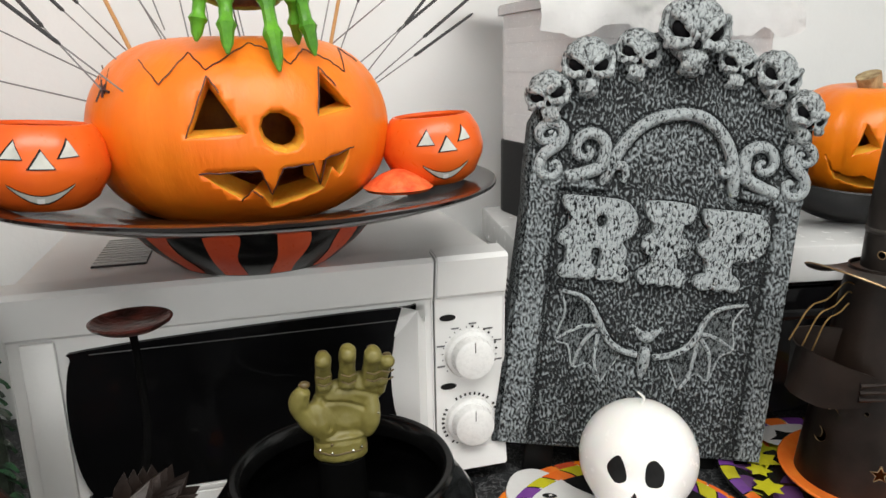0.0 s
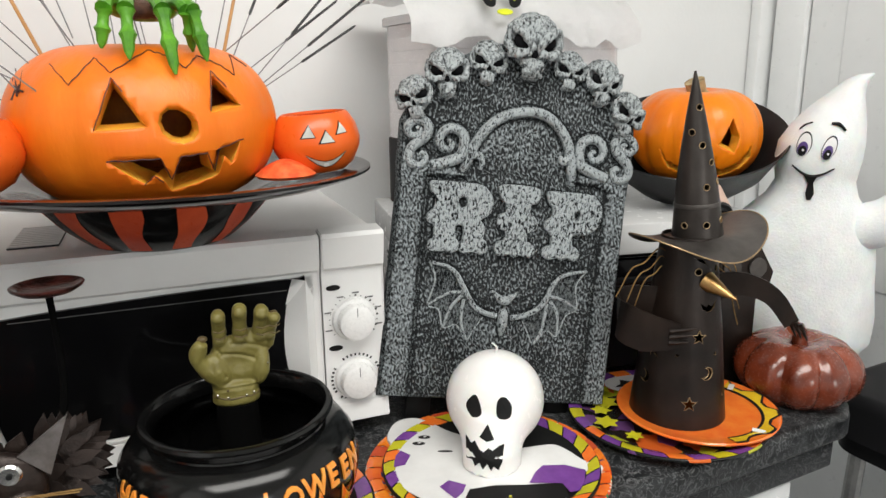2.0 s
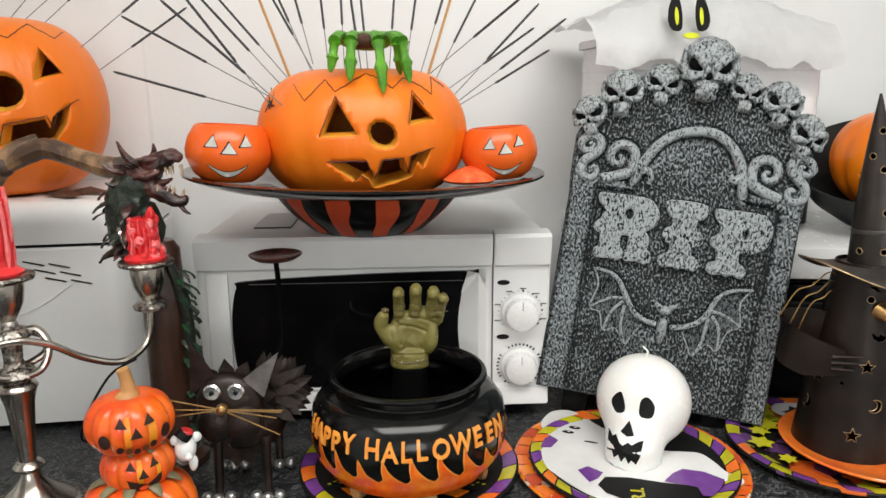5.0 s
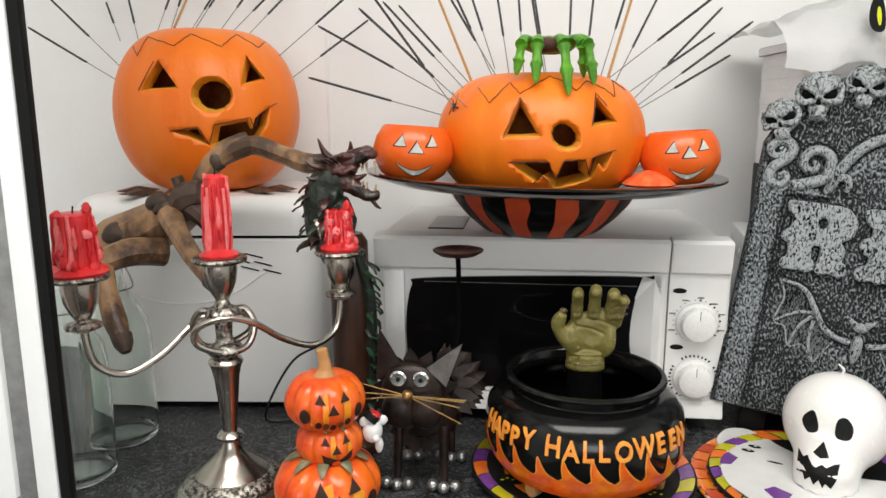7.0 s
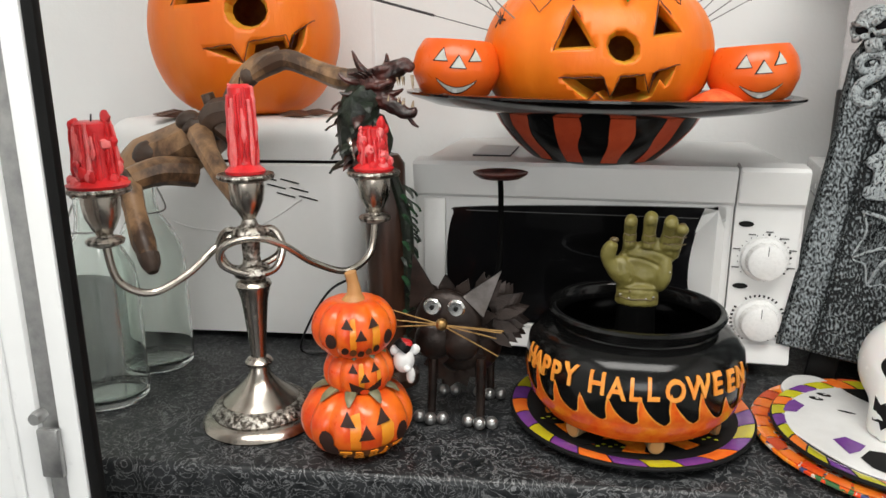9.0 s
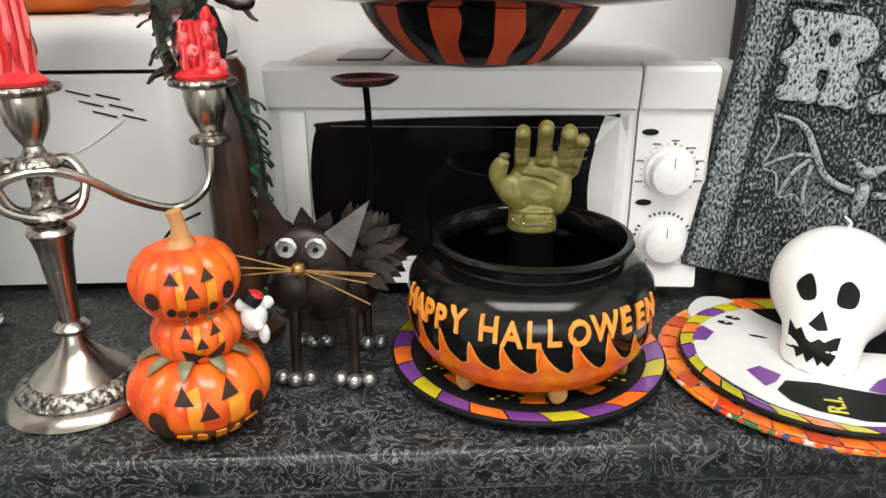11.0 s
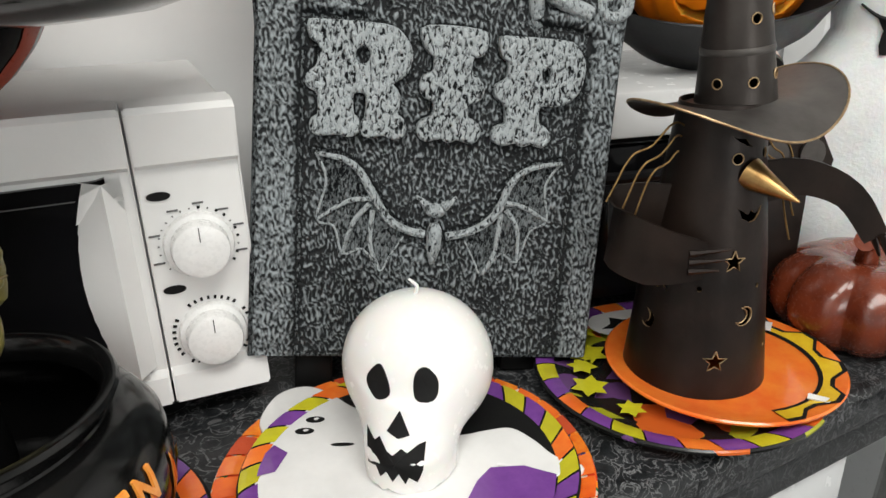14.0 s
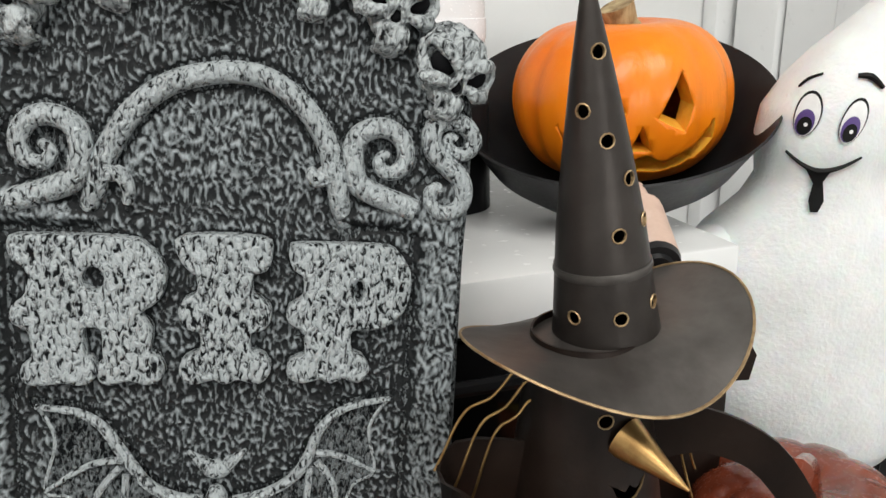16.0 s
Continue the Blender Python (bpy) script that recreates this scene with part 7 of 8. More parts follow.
FINGERS = ((-0.011, -0.0105, 0.0945, 0.0068), (0.0078, 0.009, 0.0985, 0.0071), (0.0262, 0.0288, 0.0955, 0.0071), (0.0358, 0.0402, 0.0885, 0.0058))
hb3 = lathe([(0, 0.0), (0.0215, 0.0), (0.0226, 0.003), (0.0218, 0.012), (0.0222, 0.02), (0, 0.03)], 32, sy=0.66)
ball((0.004, 0.0005, 0.042), (0.0275, 0.0115, 0.026), 24, hb3)
ball((0.016, 0.001, 0.057), (0.0225, 0.0098, 0.0155), 24, hb3, pose(0, 0, 0, 0, -4))
ball((-0.0145, -0.0045, 0.036), (0.0125, 0.0105, 0.018), 18, hb3, pose(0, 0, 0, 0, -22))
ball((0.025, -0.004, 0.035), (0.009, 0.0085, 0.019), 18, hb3, pose(0, 0, 0, 0, 8))
for xb_, xt_, top, r in FINGERS:
    limb_of([(xb_ * 0.9, 0.001, 0.054), (xb_, -0.001, 0.066), (xb_ * 0.6 + xt_ * 0.4, -0.006, 0.077), (xt_, -0.0125, top - 0.004), (xt_, -0.0165, top)], [r * 1.1, r * 1.12, r * 0.96, r * 1.08, r * 0.92, r * 1.0, r * 0.98, r * 0.7], hb3)
    ball((xt_, -0.0155, top + 0.003 - r * 0.95), r * 0.95, 14, hb3)
    ball((xb_, -0.006, 0.0655), (r * 0.95, r * 0.75, r * 0.7), 12, hb3)
limb_of([(-0.012, -0.002, 0.026), (-0.024, -0.006, 0.038), (-0.0315, -0.009, 0.051), (-0.0295, -0.0115, 0.062), (-0.0255, -0.014, 0.0675)], [0.011, 0.0095, 0.0078, 0.0082, 0.0072, 0.0045], hb3)
skin_ = fused("skin", hb3, OLIVE, rh, voxel=0.0012, smooth=3)
for v in skin_.data.vertices:
    c = v.co
    if c.y < 0.002 and c.z < 0.07:
        for (ax, az), (bx_, bz_), deep in (((-0.008, 0.03), (-0.013, 0.055), 0.0022), ((-0.013, 0.052), (0.02, 0.044), 0.0018), ((0.0, 0.061), (0.032, 0.053), 0.0017), ((-0.02, 0.0155), (0.02, 0.0165), 0.0016)):
            dx_, dz_ = bx_ - ax, bz_ - az
            t_ = max(0.0, min(1.0, ((c.x - ax) * dx_ + (c.z - az) * dz_) / (dx_ * dx_ + dz_ * dz_)))
            dd_ = math.hypot(c.x - ax - t_ * dx_, c.z - az - t_ * dz_ - 0.0025 * math.sin(t_ * 3.1))
            c.y += deep * math.exp(-(dd_ / 0.0016) ** 2)
        c.y += 0.004 * math.exp(-(((c.x - 0.006) / 0.012) ** 2 + ((c.z - 0.043) / 0.011) ** 2))
    v.co = c + v.normal * 0.0005 * noise.noise(c * 160)
for xb_, xt_, top, r in FINGERS:
    part("nail", ball((xt_, -0.0112, top + 0.0016), (r * 0.66, r * 0.62, r * 0.36), 12), NAIL, skin_, "dark fingernail")
    for zz in (0.0705, 0.079):
        part("crease", tube([(xt_ - r * 0.8, -0.007 - (zz - 0.07) * 0.6 - r * 0.62, zz), (xt_, -0.0075 - (zz - 0.07) * 0.6 - r * 0.98, zz - 0.001), (xt_ + r * 0.8, -0.007 - (zz - 0.07) * 0.6 - r * 0.62, zz)], 0.0007, 6), NAIL, skin_, "dark knuckle crease")
part("nail", ball((-0.0262, -0.0105, 0.0705), (0.0048, 0.004, 0.0032), 12), NAIL, skin_, "dark thumbnail")
for x, z in ((-0.017, 0.0115), (-0.0075, 0.0095), (0.0095, 0.0098), (0.0165, 0.011), (0.0312, 0.039), (-0.0075, 0.017)):
    y_ = -0.0148 * math.sqrt(max(0.05, 1 - (x / 0.0232) ** 2)) if z < 0.03 else -0.009
    part("staple", ball((x, y_, z), 0.0013, 8), BRIGHT if x != -0.0075 or z < 0.012 else NAIL, rh, "metal stud")
part("seam", tube([(0.0222 * math.sin(a), -0.0149 * math.cos(a), 0.0085 + 0.0006 * math.sin(a * 6)) for a in np.linspace(-1.4, 1.4, 20)], 0.0007, 6), NAIL, rh, "dark stitched seam")

# ---- stacked pumpkin ornament with a mouse ----
so = thing("stacked_pumpkin_ornament", pose(-0.148, 0.429, 0.9, 0, 0, 22) @ Matrix.Scale(1.035, 4), "three stacked ceramic pumpkins with cut faces and a white mouse", "ornament")
TIERS = ((0.0, 0.0535, 0.034, 0.033), (0.003, 0.0335, 0.0235, 0.079), (0.0, 0.0395, 0.0285, 0.122))
for k, (dx, r, h, zc) in enumerate(TIERS):
    tier = part("pumpkin", pumpkin_bm(r, r, h, 11, 0.13, 0, 88, 26, top=0.2, bottom=0.12, power=0.74, seed=k * 3.0), CERAMIC, so, at=pose(dx, 0, zc))
    put_ = surface(r, r, h, 0.74)
    w = r / 0.04
    fz = 0.3 * h
    part("face_wash", patch(oval(0.0, 0.0, 0.021 * w, 0.62 * h, 24), lambda x, z, p=put_: p(x, z, 0.0002 - 0.0018), rings=6), CERFACE, tier, "yellow painted face area")
    for s in (-1, 1):
        part("eye", patch([(s * 0.007 * w, fz), (s * 0.017 * w, fz + 0.001), (s * 0.0115 * w, fz + 0.0095 * w)], lambda x, z, p=put_: p(x, z, 0.0004), rings=3, dense=3), HOLE, tier, "dark triangular eye hole")
    part("nose", patch([(-0.0055 * w, -0.06 * h), (0.0055 * w, -0.06 * h), (0, -0.06 * h + 0.0105 * w)], lambda x, z, p=put_: p(x, z, 0.0004), rings=3, dense=3), HOLE, tier, "dark nose hole")
    if k != 1:
        for s in (-1, 1):
            part("hole", patch(oval(s * 0.026 * w, -0.12 * h, 0.0045 * w, 0.0075 * w, 12), lambda x, z, p=put_: p(x, z, 0.0004), rings=2), HOLE, tier, "dark oval hole")
    if k == 0:
        for q, (chr_, sx_) in enumerate(zip("TREAT", (-0.0185, -0.006, 0.0065, 0.019, 0.03))):
            gl_ = letters(chr_, 0.0185, 0.0009, 0.0007)
            for v in gl_.verts:
                v.co = put_(sx_ + v.co.x * 0.85, -0.78 * h + v.co.z * 0.95, 0.0016 - v.co.y)
            part("letter", gl_, CERFACE, tier, "raised orange letter")
        part("mouth_hole", patch([(-0.024, -0.80 * h), (0.0, -0.84 * h), (0.034, -0.76 * h), (0.038, -0.34 * h), (0.0, -0.38 * h), (-0.024, -0.34 * h)], lambda x, z, p=put_: p(x, z, 0.0004), rings=4, dense=4), HOLE2, tier, "dark mouth band")
        part("mouth_hole", patch(oval(-0.031, -0.42 * h, 0.0065, 0.0085, 12, 0.5), lambda x, z, p=put_: p(x, z, 0.0005), rings=2), HOLE, tier)
        part("mouth_hole", patch(oval(0.034, -0.4 * h, 0.0045, 0.008, 12, -0.3), lambda x, z, p=put_: p(x, z, 0.0005), rings=2), HOLE, tier)
    elif k == 1:
        ml = [(-0.017 * w, -0.02 * h), (-0.014 * w, -0.5 * h), (-0.004 * w, -0.72 * h), (0.008 * w, -0.66 * h), (0.018 * w, -0.36 * h), (0.019 * w, 0.0), (0.014 * w, -0.3 * h), (0.004 * w, -0.4 * h), (-0.006 * w, -0.34 * h)]
        part("mouth_hole", patch(ml, lambda x, z, p=put_: p(x, z, 0.0005), rings=3, dense=2), HOLE, tier)
        part("tongue", patch(oval(0.0, -0.52 * h, 0.0045, 0.004, 12), lambda x, z, p=put_: p(x, z, 0.0011), rings=2), CERAMIC, tier)
    else:
        for q in range(5):
            part("tooth_hole", patch(oval(-0.014 + 0.007 * q, -0.56 * h + 0.002 * abs(q - 2), 0.0032, 0.0042, 10), lambda x, z, p=put_: p(x, z, 0.0005), rings=2), HOLE2 if q % 2 else HOLE, tier)
    if k < 2:
        part("leaf_collar", lathe([(0.018 * w * 0.7, h * 0.8), (0.024 * w * 0.8, h * 0.88), (0.03 * w * 0.8, h * 0.78), (0.02 * w * 0.8, h * 0.7)], 9), STEM, tier, "grey-green leaf collar")
part("stem", jitter(tube(curve_points([(0, 0, 0.142), (0.001, 0, 0.152), (0.0, 0, 0.163), (-0.002, 0, 0.173)]), [0.0145, 0.0072, 0.0054, 0.0056], 12), 0.001, 120), SKEWER, so, "tan moulded stem")
ms = part("mouse", ball((0.044, -0.012, 0.086), (0.0105, 0.009, 0.0125), 14), PLWHITE, so, "small white mouse")
for dx, dz, r in ((-0.008, 0.011, 0.0055), (0.0105, 0.0095, 0.0055)):
    part("ear", ball((0.044 + dx, -0.012, 0.086 + dz), (r, r * 0.6, r), 10), PLWHITE, ms)
part("hat", tube([(0.041, -0.012, 0.098), (0.046, -0.012, 0.1035)], [0.0085, 0.0075], 12), INK, ms)
part("hat_band", tube([(0.0455, -0.012, 0.1032), (0.0462, -0.012, 0.1056)], [0.0077, 0.006], 12), TAPE, ms)
part("muzzle", ball((0.0452, -0.0205, 0.081), (0.0042, 0.004, 0.0036), 10), PLWHITE, ms)
part("paw", ball((0.05, -0.014, 0.071), (0.0045, 0.0045, 0.009), 10), PLWHITE, ms)

# ---- iron cat candle holder ----
ct = thing("iron_cat", pose(-0.055, 0.495, 0.9, 0, 0, -6), "dark iron cat candle holder with brass nose and whiskers", "cat figure")


def petals(n, r0, r1, y, turn, wide, sweep=2 * math.pi):
    b = bmesh.new()
    for i in range(n):
        a = turn + sweep * i / n
        d, s_ = Vector((math.cos(a), 0, math.sin(a))), Vector((-math.sin(a), 0, math.cos(a)))
        p = [d * r0 - s_ * wide, d * r0 + s_ * wide, d * r1 * 0.75 + s_ * wide * 0.9, d * r1, d * r1 * 0.75 - s_ * wide * 0.9]
        f = [b.verts.new(v + Vector((0, y, 0))) for v in p]
        g = [b.verts.new(v + Vector((0, y + 0.0012, 0))) for v in p]
        b.faces.new(f)
        b.faces.new(g[::-1])
        for k in range(5):
            b.faces.new((f[k], g[k], g[(k + 1) % 5], f[(k + 1) % 5]))
    return b


hdp = part("head", jitter(ball((-0.004, -0.025, 0.116), (0.034, 0.014, 0.035), 24), 0.001, 60), CATMETAL, ct)
part("ruff", petals(13, 0.02, 0.05, 0.0, 0.2, 0.009), CATMETAL, ct, at=pose(-0.004, -0.018, 0.115))
part("cheek", ball((-0.0165, -0.034, 0.1), (0.02, 0.012, 0.0205), 18), CATMETAL, ct)
part("cheek", ball((0.011, -0.034, 0.1), (0.02, 0.012, 0.0205), 18), CATMETAL, ct)
part("ear", prism([(-0.044, 0.128), (-0.016, 0.146), (-0.04, 0.186)], -0.024, -0.021), CATMETAL, hdp)
part("ear", prism([(0.012, 0.146), (0.033, 0.126), (0.05, 0.174)], -0.03, -0.0265), CATEAR, hdp, "bright brushed ear")
for x in (-0.0165, 0.0075):
    e = part("eye", lathe([(0, 0.0), (0.0082, 0.0), (0.009, 0.002), (0.0072, 0.004), (0, 0.0035)], 20), BRIGHT, hdp, "round steel washer eye", at=pose(x, -0.0385, 0.137, 90))
    part("pupil", lathe([(0, 0.0036), (0.0025, 0.0036), (0.0022, 0.0052), (0, 0.0055)], 12), INK, e)
ns = part("nose", ball((-0.005, -0.05, 0.123), 0.0062, 14), BRASS, ct, "brass bead nose")
for dx, dz in ((-0.062, 0.017), (-0.06, 0.004), (-0.05, -0.004), (0.055, -0.008), (0.06, -0.002), (0.057, -0.026), (0.062, 0.0)):
    part("whisker", tube([(-0.005, -0.051, 0.123), (-0.005 + dx, -0.056, 0.123 + dz)], 0.0008, 6), BRASS, ns, "brass wire whisker")
part("body", jitter(ball((0.008, 0.028, 0.078), (0.038, 0.05, 0.034), 22), 0.001, 60), CATMETAL, ct)
part("collar", petals(11, 0.014, 0.034, 0.0, 0.0, 0.008), CATMETAL, ct, at=pose(0.0, -0.014, 0.073))
for x in (-0.022, 0.028):
    for y in (-0.012, 0.058):
        lg = part("leg", tube([(x, y, 0.075), (x * 1.05, y - 0.006, 0.012)], [0.006, 0.0045], 9), CATMETAL, ct)
        for k in (-1, 0, 1):
            part("toe", ball((x * 1.05 + 0.0125 * k, y - 0.009 - (0.004 if k == 0 else 0), 0.0072), 0.0068, 14), STEEL, lg, "round steel ball toe")
part("tail", tube(curve_points([(0.02, 0.07, 0.09), (0.034, 0.078, 0.15), (0.036, 0.068, 0.22), (0.036, 0.06, 0.25)]), [0.0045, 0.0035, 0.003, 0.003], 8), BLKCLOTH, ct)
part("drip_tray", lathe([(0, 0.252), (0.022, 0.252), (0.0285, 0.256), (0.0295, 0.258), (0.0275, 0.2585), (0.02, 0.2555), (0, 0.2548)], 36), DRAGON, ct, "round brown candle tray", at=pose(0.036, 0.06, 0))
for k in range(4):
    part("fur_tuft", petals(6, 0.02, 0.05 - 0.003 * k, 0.0, -0.6, 0.0065, 2.4), CATMETAL, ct, at=pose(0.018 + 0.006 * k, 0.004 + 0.014 * k, 0.112 - 0.004 * k, -12, 0, 10 * k))

for k in (0, 1):
    dx, r, h, zc = TIERS[k]
    for q in range(9):
        a = 2 * math.pi * q / 9 + 0.2
        part("calyx", tube(curve_points([(dx + rr * r * math.cos(a), rr * r * math.sin(a), zc + zz * h) for rr, zz in ((0.2, 0.86), (0.48, 0.98), (0.68, 0.9), (0.8, 0.76))]), [0.006, 0.0065, 0.0045, 0.0008], 7, flat=0.4), CALYX, so, "grey-green leaf collar")

# ---- silver candelabra with dripped red candles ----
cn = thing("candelabra", pose(-0.262, 0.470, 0.9, 0, 0, 29), "tarnished silver three-arm candelabra on a round foot", "candelabra")
part("foot", lathe([(0, 0.0), (0.0605, 0.0), (0.0625, 0.003), (0.0595, 0.008), (0.054, 0.0115), (0.051, 0.013)], 60), SILVER, cn)
part("chased_band", lathe([(0.051, 0.013), (0.0525, 0.0148), (0.0505, 0.0185), (0.044, 0.0235), (0.0398, 0.025)], 60), SILVERCH, cn, "chased leaf band")
part("dome", lathe([(0.04, 0.0245), (0.033, 0.0305), (0.024, 0.0375), (0.0155, 0.0465), (0.0108, 0.0545), (0.0095, 0.061)], 48), SILVER, cn)
part("stem", lathe([(0.0095, 0.0612), (0.0135, 0.0635), (0.0145, 0.0665), (0.0125, 0.0695), (0.008, 0.0725), (0.0085, 0.085), (0.0135, 0.135), (0.0165, 0.147), (0.0185, 0.151), (0.0165, 0.155), (0.012, 0.1575)], 40), SILVER, cn)
part("knop", lathe([(0.012, 0.1577), (0.018, 0.161), (0.0195, 0.1645), (0.017, 0.169), (0.01, 0.1725), (0.0085, 0.18), (0.0095, 0.197), (0.0115, 0.2)], 40), SILVERCH, cn)
part("collar", lathe([(0.0115, 0.2002), (0.0185, 0.203), (0.0195, 0.2065), (0.0175, 0.2095), (0.009, 0.213), (0.0065, 0.22)], 40), SILVERCH, cn)


def cup(x, z):
    c_ = part("cup", lathe([(0, 0), (0.0065, 0.0), (0.011, 0.008), (0.0155, 0.018), (0.0175, 0.032), (0.017, 0.038), (0, 0.038)], 36), SILVER, cn, at=pose(x, 0, z))
    part("drip_pan", lathe([(0, 0.0382), (0.019, 0.0382), (0.0275, 0.041), (0.0285, 0.0435), (0.027, 0.046), (0.018, 0.0455), (0, 0.0455)], 44), SILVERCH, c_, "chased drip pan")
    return c_


cup(0, 0.2195)
for s in (-1, 1):
    part("arm", tube(curve_points([(s * 0.006, 0, 0.205), (s * 0.022, -s * 0.004, 0.208), (s * 0.03, -s * 0.01, 0.19), (s * 0.02, -s * 0.012, 0.168), (-s * 0.006, -s * 0.014, 0.166), (-s * 0.03, -s * 0.012, 0.178), (-s * 0.028, -s * 0.014, 0.196), (s * 0.0, -s * 0.016, 0.203), (s * 0.03, -s * 0.012, 0.192), (s * 0.062, -s * 0.004, 0.168), (s * 0.098, 0, 0.154), (s * 0.125, 0, 0.17), (s * 0.132, 0, 0.205)], 6), 0.0038, 10), SILVER, cn)
    part("saucer", lathe([(0, 0.204), (0.008, 0.204), (0.0165, 0.2075), (0.0175, 0.2105), (0.015, 0.2125), (0.008, 0.214), (0.0065, 0.2165), (0, 0.2165)], 32), SILVERCH, cn, at=pose(s * 0.132, 0, 0))
    cup(s * 0.132, 0.2148)


def candle(m, h, r, label, seed, lean):
    t = thing("candle", m, label, "candle", "red candles in the candelabra")
    rr = random.Random(seed)
    b = lathe([(0, 0), (r * 1.1, 0.0), (r, h * 0.2), (r * 0.96, h * 0.6), (r, h * 0.96), (r * 0.7, h), (0, h * 0.985)], 20)
    jitter(b, 0.0035, 110, seed)
    part("wax_body", b, REDWAX, t)
    for i in range(26):
        a = 2 * math.pi * i / 26 + rr.random() * 0.3
        z1, z0 = h * (0.74 + 0.28 * rr.random()), h * (0.02 + 0.55 * rr.random() ** 2)
        rad = 0.0014 + 0.0013 * rr.random()
        rk = r * 1.02
        part("drip", tube(curve_points([(rk * 0.9 * math.cos(a), rk * 0.9 * math.sin(a), z1), (rk * math.cos(a), rk * math.sin(a), z1 - 0.006), (rk * 1.04 * math.cos(a + 0.05), rk * 1.04 * math.sin(a + 0.05), (z0 + z1) / 2), (rk * 1.08 * math.cos(a), rk * 1.08 * math.sin(a), z0)], 4), [rad * 0.3, rad, rad * 0.8, rad * 1.1, rad * 0.85, rad * 1.4, rad * 0.4], 7), REDWAX if rr.random() < 0.62 else PINKWAX, t, "run of wax")
    pool = jitter(lathe([(0, 0), (r * 1.6, 0.0), (r * 1.7, 0.003), (r * 1.3, 0.007), (r, 0.01), (0, 0.01)], 22), 0.003, 120, seed)
    part("wax_pool", pool, REDWAX, t)
    if lean:
        for k in range(22):
            a, zz = 2 * math.pi * rr.random(), rr.random() ** 1.5
            q = r * (1.25 - 0.45 * zz)
            part("wax_lump", jitter(ball((q * math.cos(a), q * math.sin(a), 0.004 + h * zz), (0.0042 + 0.002 * rr.random(), 0.004, 0.005 + 0.003 * rr.random()), 10), 0.002, 200, k), PINKWAX if k % 3 == 0 else REDWAX, t, "lump of run wax")
    part("wick", tube([(0, 0, h * 0.97), (0.001, 0, h + 0.006)], 0.0008, 5), INK, t)
    return t


CM = pose(-0.262, 0.470, 0.9, 0, 0, 29)
candle(CM @ pose(0, 0, 0.2655), 0.086, 0.0118, "tall dripping red candle in the candelabra's middle cup", 1, False)
candle(CM @ pose(-0.132, 0, 0.2608), 0.06, 0.0165, "thick half-melted red candle heavily run with wax", 2, True)
candle(CM @ pose(0.132, 0, 0.2608), 0.046, 0.0128, "short burnt-down red candle with pink wax runs", 3, True)

# ---- dragon on its column ----
dg_ = thing("dragon_column", pose(-0.1435, 0.582, 0.9), "dark red-brown horned dragon ornament coiled on a brown column", "ornament")
part("base", lathe([(0, 0), (0.036, 0), (0.036, 0.01), (0.027, 0.018), (0, 0.018)], 28), COLUMN, dg_)
part("column", jitter(lathe([(0, 0.0182), (0.023, 0.0182), (0.0235, 0.1), (0.0235, 0.2), (0.0225, 0.262), (0.016, 0.272), (0, 0.276)], 28), 0.0015, 40), COLUMN, dg_)
nb = bmesh.new()
tube(curve_points([(-0.006, 0.004, 0.235), (-0.022, 0.0, 0.268), (-0.028, -0.004, 0.3), (-0.022, -0.008, 0.328), (-0.006, -0.01, 0.344)]), [0.02, 0.025, 0.025, 0.022, 0.018], 14, nb)
ball((-0.012, -0.008, 0.29), (0.022, 0.018, 0.03), 16, nb)
jitter(nb, 0.004, 90)
part("neck", nb, DRAGONG, dg_, "dark green scaled neck")
hd_ = bmesh.new()
ball((-0.006, -0.012, 0.35), (0.02, 0.017, 0.016), 18, hd_)
tube(curve_points([(-0.002, -0.014, 0.354), (0.014, -0.018, 0.362), (0.028, -0.021, 0.368), (0.0365, -0.022, 0.364)]), [0.014, 0.0115, 0.0085, 0.0045], 12, hd_)
ball((0.033, -0.022, 0.3685), (0.006, 0.0065, 0.005), 10, hd_)
tube(curve_points([(-0.008, -0.014, 0.338), (0.012, -0.018, 0.328), (0.028, -0.021, 0.319), (0.04, -0.022, 0.3215)]), [0.012, 0.0095, 0.0075, 0.004], 12, hd_)
for sy_ in (-1, 1):
    tube(curve_points([(-0.012, -0.012 + sy_ * 0.012, 0.36), (0.004, -0.014 + sy_ * 0.013, 0.364), (0.018, -0.016 + sy_ * 0.009, 0.366)]), [0.004, 0.0045, 0.002], 8, hd_)
    tube(curve_points([(-0.014, -0.012 + sy_ * 0.014, 0.346), (0.002, -0.014 + sy_ * 0.015, 0.347), (0.014, -0.016 + sy_ * 0.01, 0.352)]), [0.003, 0.0035, 0.002], 8, hd_)
skl = fused("head", hd_, DRAGON, dg_, "gaping red-brown head", voxel=0.0013, smooth=2)
for v in skl.data.vertices:
    v.co += v.normal * 0.0016 * noise.noise(v.co * 150)
part("tongue", tube(curve_points([(-0.002, -0.016, 0.342), (0.014, -0.019, 0.339), (0.026, -0.022, 0.344)]), [0.005, 0.004, 0.001], 8), DRAGON, skl)
